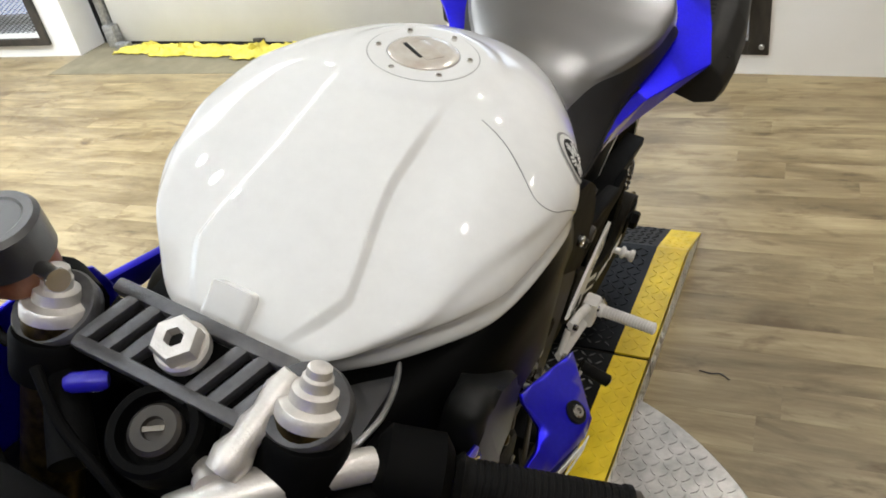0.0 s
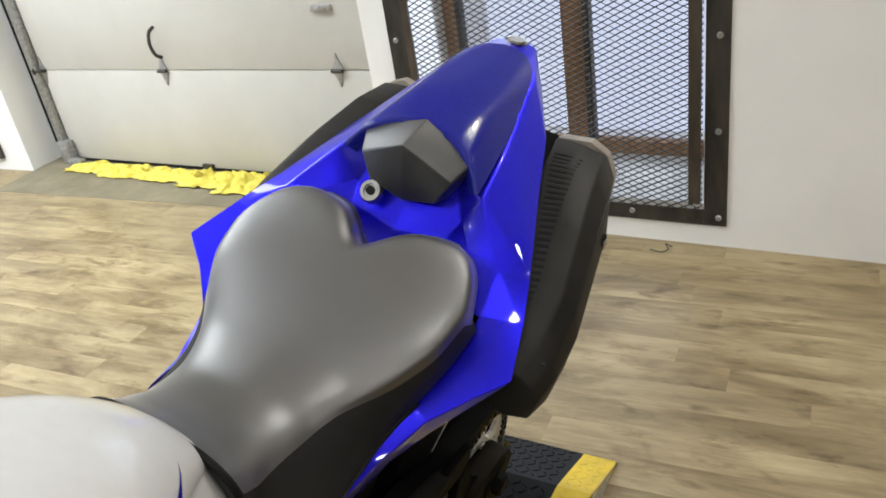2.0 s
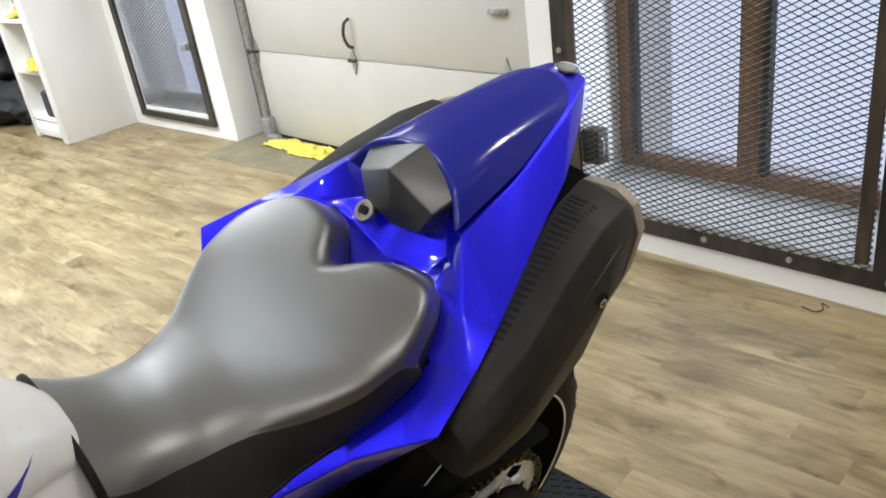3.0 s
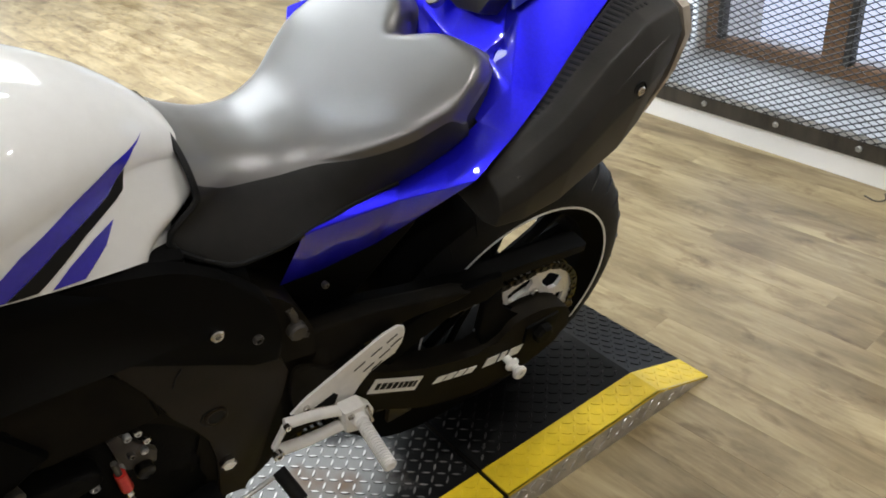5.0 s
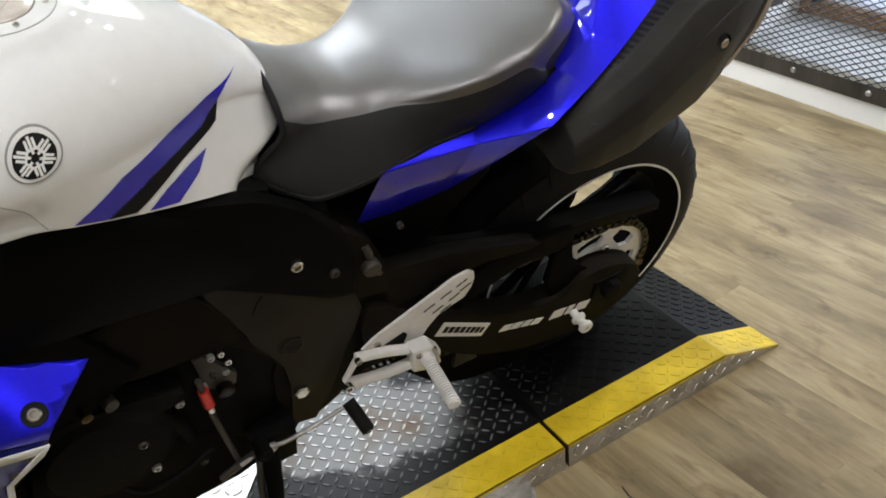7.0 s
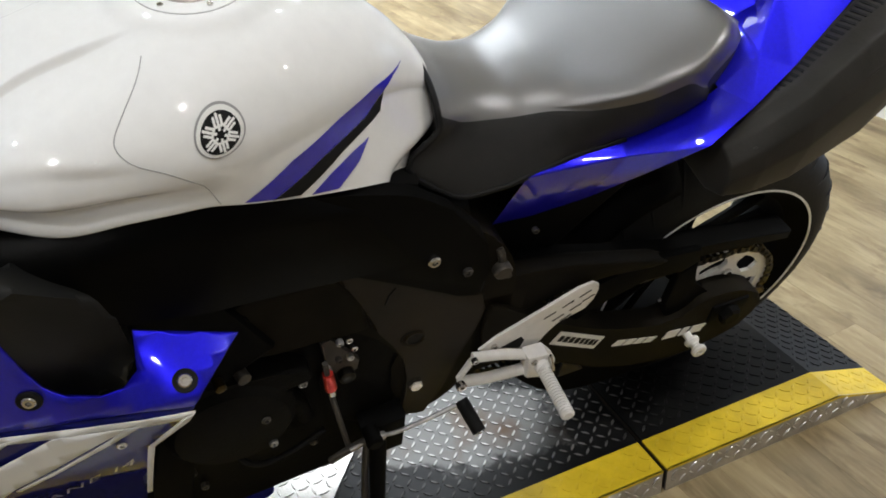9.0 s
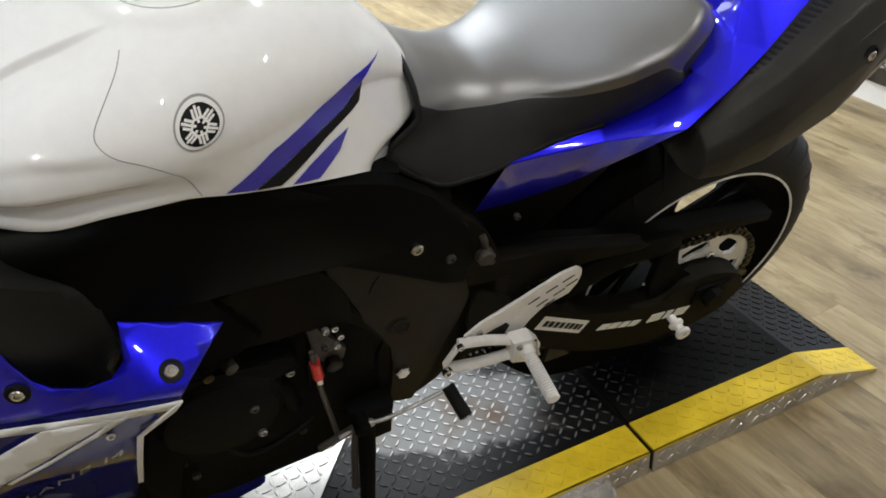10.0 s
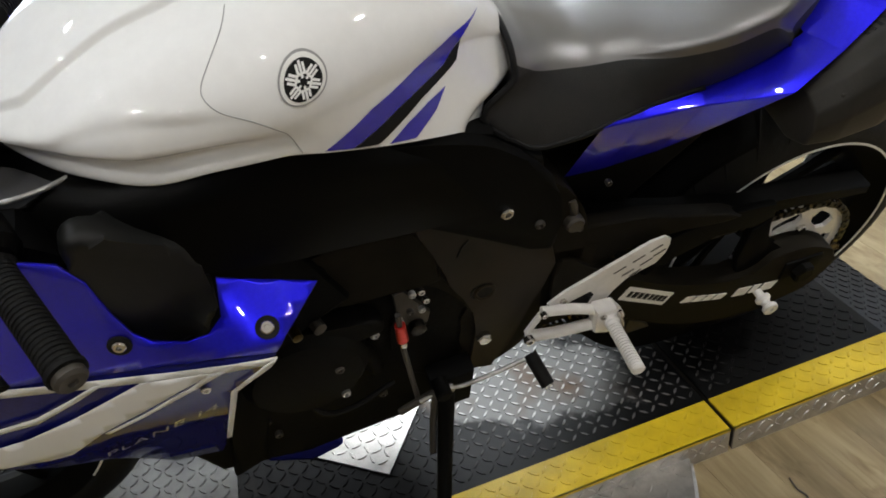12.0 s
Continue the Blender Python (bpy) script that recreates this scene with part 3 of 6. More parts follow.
p = part("pane", box((LX0, 2.08, LZ0 + 0.05), (LX1, 2.084, LZ1)), M_PANE, win2, smooth=False)
p.visible_shadow = False

# shelf cupboard standing out from the left corner
cup = thing("shelf_cupboard", "tall white built-in cupboard with open shelves", "cupboard")
SX0, SX1, SY0, SY1 = -5.36, -4.80, 1.40, YL - 0.002
part("side_panel", box((SX1 - 0.03, SY0, 0.0), (SX1, SY1, 2.3), 0.003), M_WALL, cup)
part("side_panel", box((SX0, SY0, 0.0), (SX0 + 0.06, SY1, 2.3), 0.003), M_WALL, cup)
part("back_panel", box((SX0 + 0.06, SY1 - 0.02, 0.0), (SX1 - 0.03, SY1, 2.3)), M_WALL, cup)
part("face_stile", box((SX1 - 0.09, SY0 - 0.012, 0.0), (SX1, SY0, 2.3), 0.003), M_WALL, cup)
part("base_drawer", box((SX0 + 0.06, SY0 + 0.004, 0.02), (SX1 - 0.09, SY0 + 0.3, 0.12), 0.004), M_WALL, cup)
for z in (0.13, 0.46, 0.80, 1.15):
    part("shelf", box((SX0 + 0.06, SY0 + 0.006, z), (SX1 - 0.03, SY1 - 0.02, z + 0.025), 0.003), M_WALL, cup)


def rag(name, centre, size, seed, label, group=""):
    """A crumpled cloth."""
    rng = random.Random(seed)
    bm = bmesh.new()
    nx, ny = 26, 16
    grid = {}
    for i in range(nx + 1):
        for j in range(ny + 1):
            u, v = i / nx - 0.5, j / ny - 0.5
            p = Vector((u * 5 + seed, v * 4, seed * 3.1))
            h = abs(noise.noise(p)) * 0.8 + abs(noise.noise(p * 2.7)) * 0.45
            edge = min(1, 5 * min(i, nx - i, j, ny - j) / nx)
            wob = Vector((noise.noise(p * 1.7 + Vector((9, 0, 0))), noise.noise(p * 1.7 + Vector((0, 9, 0))), 0)) * 0.12
            grid[i, j] = bm.verts.new((centre[0] + (u + wob.x) * size[0], centre[1] + (v + wob.y) * size[1], centre[2] + 0.004 + h * size[2] * (0.25 + 0.75 * edge)))
    for i in range(nx):
        for j in range(ny):
            bm.faces.new((grid[i, j], grid[i + 1, j], grid[i + 1, j + 1], grid[i, j + 1]))
    ob = part(name, bm, M_YELLOW, None, angle=80)
    s = ob.modifiers.new("thickness", "SOLIDIFY")
    s.thickness = 0.004
    return tagged(ob, label, "cloth", group)


for k, (cx, cy, w, d, h) in enumerate(((-3.12, 1.955, 0.36, 0.12, 0.07), (-2.82, 1.925, 0.40, 0.15, 0.07), (-2.50, 1.905, 0.38, 0.14, 0.06), (-2.22, 1.870, 0.36, 0.17, 0.09), (-1.98, 1.850, 0.30, 0.22, 0.10))):
    rag("yellow_cloth", (cx, cy, 0.002), (w, d, h), 21 + 3 * k, "crumpled yellow cloth tucked along the garage door's foot", "cloths along the door")
rag("yellow_cloth", (-5.02, 1.47, 0.485), (0.22, 0.16, 0.16), 5, "crumpled yellow cloth lying on a cupboard shelf")
rag("yellow_cloth", (-5.13, 1.49, 0.825), (0.16, 0.14, 0.10), 8, "small yellow cloth on the upper shelf")
bag = part("black_box", box((-5.10, 1.42, 0.156), (-4.93, 1.62, 0.34), 0.02, seg=3), M_DARKSTUFF)
tagged(bag, "black fabric box standing on the lowest shelf", "box")
bm = bmesh.new()
for k in range(4):
    add_turned(bm, (-5.24 + 0.055 * k, 1.50 + 0.02 * (k % 2), 0.826), (0, 0, 1), [(0, 0.022), (0.07, 0.022), (0.085, 0.010), (0.10, 0.010)], 12)
    tagged(part("bottle", bm, [M_LABEL_W, M_RED, M_GALV, M_IRON][k]), "small bottle on the cupboard's upper shelf", "bottle", "bottles on the shelf")
    bm = bmesh.new()
bm.free()


def gear_heap():
    """A dark piece of kit standing on the floor past the cupboard."""
    t = thing("riding_gear_heap", "black bags and riding gear piled on the floor", "bag")
    rng = random.Random(4)
    for k, (x, y, z, a, b, c) in enumerate([(-6.1, 1.55, 0.16, 0.34, 0.26, 0.16), (-6.35, 1.62, 0.42, 0.30, 0.24, 0.16), (-5.85, 1.62, 0.12, 0.22, 0.2, 0.12), (-6.2, 1.6, 0.68, 0.26, 0.22, 0.14)]):
        bm = bmesh.new()
        bmesh.ops.create_icosphere(bm, subdivisions=4, radius=1)
        for v in bm.verts:
            q = v.co.copy()
            f = 1 + 0.22 * noise.noise(q * 2 + Vector((k * 7, 0, 0))) + 0.1 * noise.noise(q * 6)
            v.co = Vector((x + q.x * a * f, y + q.y * b * f, max(0.001, z + q.z * c * f)))
        part("bag", bm, M_DARKSTUFF, t, angle=70)
    return t


gear_heap()

# the mark on the floor by the wall: a bent wire scrap
tagged(part("wire_scrap", tube(spline([(-0.05, 1.53, 0.004), (-0.01, 1.515, 0.005), (0.01, 1.53, 0.010), (0.0, 1.55, 0.018), (0.02, 1.555, 0.006)]), 0.0022, 6), M_IRON), "short bent black wire scrap lying on the floor", "scrap")

tagged(part("wire_scrap", tube(spline([(0.135, -0.030, 0.003), (0.160, -0.036, 0.004), (0.180, -0.032, 0.003), (0.200, -0.047, 0.003)]), 0.0015, 6), M_IRON), "thin curved black thread lying on the floor planks", "scrap")

# ---- ramp and turntable ----
RAMP = pose(0.0347, -0.0754, 0, 0, 0, -4.0)  # origin: outer edge at the joint; x across, y to the rear
RH, RW, RS = 0.060, 0.632, 0.081


def tread_marks(bm, x0, x1, y0, y1, z, along=(1, 0, 0), across=(0, 1, 0), out=(0, 0, 1), origin=(0, 0, 0), pitch=0.0210, L=0.0212, W=0.0048, h=0.0018, keep=None):
    """Raised lozenges of tread plate in the two crossing directions."""
    o, ax, ay, az = Vector(origin), Vector(along), Vector(across), Vector(out)
    i0, i1 = int(x0 / pitch), int(x1 / pitch) + 1
    j0, j1 = int(y0 / pitch), int(y1 / pitch) + 1
    verts, faces = [], []
    for i in range(i0, i1 + 1):
        for j in range(j0, j1 + 1):
            cx, cy = i * pitch, j * pitch
            if not (x0 + 0.004 < cx < x1 - 0.004 and y0 + 0.004 < cy < y1 - 0.004) or (keep and not keep(cx, cy)):
                continue
            a = math.radians(45 if (i + j) % 2 else -45)
            d = ax * math.cos(a) + ay * math.sin(a)
            e = ax * -math.sin(a) + ay * math.cos(a)
            c = o + ax * cx + ay * cy + az * z
            n = len(verts)
            rim = [d * -L / 2, e * W / 2 - d * L * 0.2, e * W / 2 + d * L * 0.2, d * L / 2, e * -W / 2 + d * L * 0.2, e * -W / 2 - d * L * 0.2]
            verts += [c + q for q in rim] + [c + q * 0.80 + az * h for q in rim]
            faces += [(n + (k + 1) % 6, n + k, n + 6 + k, n + 6 + (k + 1) % 6) for k in range(6)]
            faces.append(tuple(n + 6 + k for k in range(5, -1, -1)))
    vs = [bm.verts.new(v) for v in verts]
    for f in faces:
        bm.faces.new([vs[k] for k in f])
    return bm


def ramp_profile(a):
    """Height of the ramp's top at a metres behind the joint."""
    return RH if a < 0.425 else RH - (RH - 0.004) * (a - 0.425) / 0.167


ramp = thing("ramp_section", "black and yellow painted tread-plate ramp sloping down behind", "ramp", m=RAMP)
front = thing("platform_section", "black and yellow painted tread-plate motorcycle platform", "platform", m=RAMP)


def deck(name, mat, b0, b1, segs, parent, label="", h=0.0018):
    """A strip of deck between b0 and b1 across, over stretches [a, b] along; top follows the ramp."""
    bm = bmesh.new()
    for a0, a1 in segs:
        za, zb = ramp_profile(a0), ramp_profile(a1)
        add_rings(bm, [[(b0, a0, za), (b1, a0, za), (b1, a0, max(za - 0.005, 0)), (b0, a0, max(za - 0.005, 0))], [(b0, a1, zb), (b1, a1, zb), (b1, a1, max(zb - 0.005, 0)), (b0, a1, max(zb - 0.005, 0))]])
        s = (zb - za) / (a1 - a0)
        k = math.hypot(1, s)
        tread_marks(bm, b0, b1, 0, (a1 - a0) * k, 0.0, (1, 0, 0), (0, 1 / k, s / k), (0, -s / k, 1 / k), (0, a0, za), h=h)
    return part(name, bm, mat, parent, label, smooth=False)


REAR = [(0.004, 0.425), (0.425, 0.592)]
FRONT = [(-1.72, -0.006)]
for segs, owner in ((REAR, ramp), (FRONT, front)):
    deck("edge_stripe", M_YPAINT, -RS, 0, segs, owner, "yellow painted edge", 0.0011)
    deck("edge_stripe", M_YPAINT, -RW, -RW + RS, segs, owner, "yellow painted edge", 0.0011)
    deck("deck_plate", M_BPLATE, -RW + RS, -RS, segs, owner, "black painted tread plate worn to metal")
# side skirts of bare plate, following the slope
for x, s in ((0.0, 1), (-RW, -1)):
    bm = bmesh.new()
    prof = [(0.004, RH), (0.425, RH), (0.592, 0.004)]
    out = [(a, z) for a, z in prof] + [(0.592, 0.001), (0.004, 0.001)]
    add_slab(bm, out, x - 0.004 * s, x - 0.0005 * s)
    tread_marks(bm, 0.006, 0.55, 0.004, RH, 0, (0, 1, 0), (0, 0, 1), (s, 0, 0), (x - 0.0005 * s, 0, 0), keep=lambda cx, cy: cy < ramp_profile(cx) - 0.006)
    part("side_skirt", bm, M_TREAD, ramp, "bare aluminium tread plate", smooth=False)
    bm = bmesh.new()
    add_slab(bm, [(-1.72, RH), (-0.006, RH), (-0.006, 0.001), (-1.72, 0.001)], x - 0.004 * s, x - 0.0005 * s)
    tread_marks(bm, -1.71, -0.008, 0.004, RH, 0, (0, 1, 0), (0, 0, 1), (s, 0, 0), (x - 0.0005 * s, 0, 0))
    part("side_skirt", bm, M_TREAD, front, "bare aluminium tread plate", smooth=False)
part("end_plate", box((-RW + 0.005, -0.012, 0.001), (-0.005, -0.007, RH - 0.006)), M_IRON, front)
part("end_plate", box((-RW + 0.005, -1.719, 0.001), (-0.005, -1.714, RH - 0.006)), M_IRON, front)
part("end_plate", box((-RW + 0.005, 0.005, 0.001), (-0.005, 0.010, RH - 0.006)), M_IRON, ramp)

# bare plate let into the platform at a slant
inv = RAMP.inverted()
c = [inv @ Vector(p) for p in ((-0.178, -0.675, 0), (-0.331, -0.54, 0), (-0.50, -0.70, 0), (-0.34, -0.84, 0))]
bm = bmesh.new()
add_rings(bm, [[(p.x, p.y, RH + 0.002) for p in c], [(p.x, p.y, RH + 0.0045) for p in c]])
d1, d2 = (c[1] - c[0]).normalized(), (c[3] - c[0]).normalized()
tread_marks(bm, 0.0, (c[1] - c[0]).length, 0.0, (c[3] - c[0]).length, RH + 0.0045, d1, d2, (0, 0, 1), c[0])
part("bare_plate", bm, M_TREAD, front, "bare bright aluminium tread plate", smooth=False)

# second bare plate, coloured dark for the shade under the motorcycle
c = [inv @ Vector(p) for p in ((-0.215, -0.945, 0), (-0.47, -0.90, 0), (-0.54, -1.30, 0), (-0.285, -1.345, 0))]
bm = bmesh.new()
add_rings(bm, [[(p.x, p.y, RH + 0.002) for p in c], [(p.x, p.y, RH + 0.0045) for p in c]])
d1, d2 = (c[1] - c[0]).normalized(), (c[3] - c[0]).normalized()
tread_marks(bm, 0.0, (c[1] - c[0]).length, 0.0, (c[3] - c[0]).length, RH + 0.0045, d1, d2, (0, 0, 1), c[0])
part("bare_plate", bm, M_TREAD_SHADED, front, "aluminium tread plate with the motorcycle's shade in its colour", smooth=False)

# turntable disc under the platform
bm = bmesh.new()
add_turned(bm, (0, 0, 0), (0, 0, 1), [(0.001, 0.652), (0.012, 0.66), (0.024, 0.66), (0.026, 0.658)], 160)
sl = math.sin(radians(-4.0))
tread_marks(bm, -0.65, 0.65, -0.65, 0.65, 0.026, keep=lambda x, y: x * x + y * y < 0.645**2 and x > 0.24)
disc = part("turntable", bm, M_TREAD, None, smooth=False)
disc.matrix_world = pose(-0.28, -0.75, 0, 0, 0, -4.0)
part("turntable_rim", turned((0, 0, 0), (0, 0, 1), [(0.0005, 0.668), (0.006, 0.668), (0.008, 0.661), (0.0005, 0.655)], 120), M_GALV, disc)
tagged(disc, "round bare aluminium tread-plate turntable on the floor", "turntable")


# ---- the motorcycle ----
# local axes: x to its left, y to its rear, z up, from the rear axle; it leans on its side stand
BIKE = pose(-0.189, 0.105, 0.366, 0, 16.3, -5.1)
bike = thing("motorcycle", "white and blue sports motorcycle leaning on its side stand", "motorcycle", m=BIKE)


def curve(rows):
    """Smooth interpolation of table rows by their first column."""
    xs = np.array([r[0] for r in rows], float)
    vs = np.array([r[1:] for r in rows], float)
    tang = np.zeros_like(vs)
    d = np.diff(vs, axis=0) / np.diff(xs)[:, None]
    tang[0], tang[-1] = d[0], d[-1]
    tang[1:-1] = np.where(d[:-1] * d[1:] > 0, 2 * d[:-1] * d[1:] / (d[:-1] + d[1:] + 1e-12), 0)

    def at(x):
        i = int(np.clip(np.searchsorted(xs, x) - 1, 0, len(xs) - 2))
        h = xs[i + 1] - xs[i]
        t = min(max((x - xs[i]) / h, 0), 1)
        return (2 * t**3 - 3 * t**2 + 1) * vs[i] + (t**3 - 2 * t**2 + t) * h * tang[i] + (-2 * t**3 + 3 * t**2) * vs[i + 1] + (t**3 - t**2) * h * tang[i + 1]

    return at


def step(a, b, x):
    t = min(max((x - a) / (b - a), 0.0), 1.0)
    return t * t * (3 - 2 * t)


# fuel tank: rows of y, crown height, shoulder (x, z), lower edge (x, z)
TANK = curve([
    (-1.128, 0.574, 0.030, 0.572, 0.020, 0.562), (-1.105, 0.600, 0.078, 0.588, 0.052, 0.560), (-1.06, 0.626, 0.130, 0.598, 0.104, 0.559),
    (-1.02, 0.646, 0.163, 0.604, 0.142, 0.560), (-0.97, 0.667, 0.186, 0.608, 0.172, 0.563), (-0.91, 0.684, 0.194, 0.612, 0.188, 0.576),
    (-0.85, 0.695, 0.194, 0.614, 0.192, 0.578), (-0.80, 0.697, 0.182, 0.608, 0.185, 0.562), (-0.74, 0.690, 0.157, 0.602, 0.172, 0.540),
    (-0.68, 0.671, 0.124, 0.595, 0.155, 0.518), (-0.63, 0.645, 0.096, 0.586, 0.139, 0.500), (-0.595, 0.617, 0.077, 0.574, 0.128, 0.487),
    (-0.565, 0.585, 0.060, 0.556, 0.112, 0.486), (-0.548, 0.560, 0.045, 0.545, 0.085, 0.492)])


CREASE = curve([(-1.13, 0.590), (-1.09, 0.601), (-1.05, 0.611), (-1.02, 0.626), (-0.99, 0.636), (-0.96, 0.640), (-0.90, 0.640), (-0.80, 0.634)])


def tank_half(y, n_top=64, n_side=18):
    """Points (x, z) of the left half from the crown to the lower edge."""
    T, sx, sz, lx, lz = TANK(y)
    pts = []
    n = 2.22
    edge = min(0.052 + 0.018 * step(-0.95, -1.08, y), 0.55 * sx)
    brow = edge + min(0.010, 0.2 * sx)
    n1, n2 = n_top // 3, n_top // 8
    a0 = math.asin(min(1.0, (brow / sx) ** (n / 2)))
    xs = [edge * i / n1 for i in range(n1)] + [edge + (brow - edge) * i / n2 for i in range(n2)]
    xs += [sx * math.sin(a0 + (math.pi / 2 - a0) * i / (n_top - n1 - n2)) ** (2 / n) for i in range(n_top - n1 - n2)]
    for x in xs:
        pts.append((x, sz + (T - sz) * max(0.0, 1 - (x / sx) ** n) ** (1 / n)))
    for i in range(n_side + 1):
        t = i / n_side
        # a slight waist under the shoulder towards the front
        waist = 0.014 * math.sin(math.pi * t) ** 2 * step(-0.80, -0.93, y) * step(-1.1, -1.0, y)
        pts.append((sx + (lx - sx) * t - waist, sz + (lz - sz) * t))
    out = []
    for x, z in pts:
        # raised centre panel between two long facets that run forward from the filler
        drop = 0.0065 * step(edge, brow, x) * step(-0.85, -0.93, y) * step(-1.125, -1.08, y) * (1 - step(edge + 0.026, edge + 0.085, x))
        # level seat for the filler
        flat = 1 - step(0.059, 0.088, math.hypot(x, y + 0.80))
        # crease along the flank with a hollow under it
        crease = CREASE(y)[0]
        hollow = 0.008 * step(crease + 0.005, crease - 0.011, z) * (1 - step(crease - 0.012, lz + 0.004, z)) * step(-1.115, -1.07, y) * step(-0.86, -0.94, y)
        out.append((x - hollow, z - drop + flat * (0.6965 - 0.03 * (y + 0.80) - z)))
    return out


def tank_x(y, z):
    """The left flank's x at a height."""
    pts = tank_half(y, 40, 30)
    for (xa, za), (xb, zb) in zip(pts[3:], pts[4:]):
        if zb <= z <= za:
            return xa + (xb - xa) * (za - z) / max(za - zb, 1e-6)
    return pts[-1][0] if z < pts[-1][1] else pts[3][0]


def build_tank():
    bm = bmesh.new()
    rings = []
    ys = [-1.128 + 0.58 * i / 110 for i in range(111)]
    for y in ys:
        half = tank_half(y)
        lx, lz = half[-1]
        half = half + [(lx - 0.004, lz - 0.004), (lx * 0.88, lz - 0.003), (lx * 0.3, lz - 0.002)]
        tuck = lambda z: y - 0.045 * step(0.527, 0.492, z) * step(-0.66, -0.57, y)
        ring = [(x, tuck(z), z) for x, z in half] + [(-x, tuck(z), z) for x, z in half[::-1] if x > 1e-6]
        rings.append(ring)
    add_rings(bm, rings)
    return part("fuel_tank", bm, M_WHITE, bike, "glossy white fuel tank", angle=50)


tank = build_tank()


def on_tank(outline, lift=0.0012, cell=0.008):
    """A decal: an outline of (y, z) pairs laid on the tank's left flank."""
    bm = bmesh.new()
    bm.faces.new([bm.verts.new((0, y, z)) for y, z in outline])
    for axis, lo, hi in ((1, -1.15, -0.5), (2, 0.4, 0.75)):
        k = lo
        while k < hi:
            k += cell
            co, no = [0, 0, 0], [0, 0, 0]
            co[axis], no[axis] = k, 1
            bmesh.ops.bisect_plane(bm, geom=bm.verts[:] + bm.edges[:] + bm.faces[:], plane_co=co, plane_no=no)
    for v in bm.verts:
        v.co.x = tank_x(v.co.y, v.co.z) + lift
    return bm


def flank_ribbon(points, width, lift=0.001):
    """A thin line drawn along (y, z) points on the tank's flank."""
    pts = spline([(0, y, z) for y, z in points], 8)
    return tube([(tank_x(p.y, p.z) + lift * 0.2, p.y, p.z) for p in pts], width, 6)


M_SEAM = material("grey_seam", (0.30, 0.30, 0.30), 0.5)
part("panel_seam", flank_ribbon([(-0.862, 0.686), (-0.870, 0.680), (-0.888, 0.668), (-0.902, 0.656), (-0.902, 0.648), (-0.890, 0.638), (-0.866, 0.627), (-0.844, 0.610), (-0.836, 0.597), (-0.828, 0.576)], 0.00055), M_SEAM, tank)
part("flank_stripe", on_tank([(-0.598, 0.605), (-0.642, 0.605), (-0.684, 0.599), (-0.750, 0.588), (-0.806, 0.567), (-0.776, 0.556), (-0.720, 0.572), (-0.656, 0.582), (-0.630, 0.594), (-0.614, 0.602)]), M_STRIPE_B, tank, "blue stripe decal")
part("flank_stripe", on_tank([(-0.776, 0.556), (-0.720, 0.572), (-0.656, 0.582), (-0.630, 0.594), (-0.638, 0.577), (-0.648, 0.574), (-0.690, 0.566), (-0.748, 0.547)], 0.0016), M_LABEL_B, tank, "black stripe decal")
part("flank_stripe", on_tank([(-0.658, 0.561), (-0.674, 0.545), (-0.704, 0.531), (-0.736, 0.541), (-0.712, 0.551), (-0.682, 0.558)]), M_STRIPE_B, tank, "blue stripe decal")


def emblem():
    """A round tuning badge drawn as plain ring, disc and crossed bars."""
    cy, cz, r = -0.814, 0.6465, 0.0225
    lean = (tank_x(cy, cz + 0.004) - tank_x(cy, cz - 0.004)) / 0.008
    flat = 1 / math.hypot(1, lean)
    place = lambda u, v: (cy + u, cz + v * flat)
    circle = lambda k: [place(r * k * math.cos(a), r * k * math.sin(a)) for a in [2 * math.pi * i / 40 for i in range(40)]]
    badge = part("badge_rim", on_tank(circle(1.08), 0.0012), M_SEAM, tank, "thin grey badge edge")
    part("badge_ring", on_tank(circle(1.0), 0.0018), M_LABEL_W, badge, "white badge ring")
    part("badge_disc", on_tank(circle(0.84), 0.0026), M_LABEL_B, badge)
    for k in range(6):
        a = radians(30 + 60 * k)
        d, e = np.array([math.cos(a), math.sin(a)]), np.array([-math.sin(a), math.cos(a)])
        for off in (-0.0033, 0.0, 0.0033):
            lo, hi = (0.16, 0.80) if off == 0 else (0.30, 0.70)
            o = [d * u * r + e * (off + v * 0.0012) for u, v in ((lo, -1), (hi, -1), (hi, 1), (lo, 1))]
            part("badge_bar", on_tank([place(*q) for q in o], 0.0034), M_LABEL_W, badge)
        o = [d * u * r + e * v * 0.0045 for u, v in ((0.28, -1), (0.38, -1), (0.38, 1), (0.28, 1))]
        part("badge_bar", on_tank([place(*q) for q in o], 0.0034), M_LABEL_W, badge)


emblem()


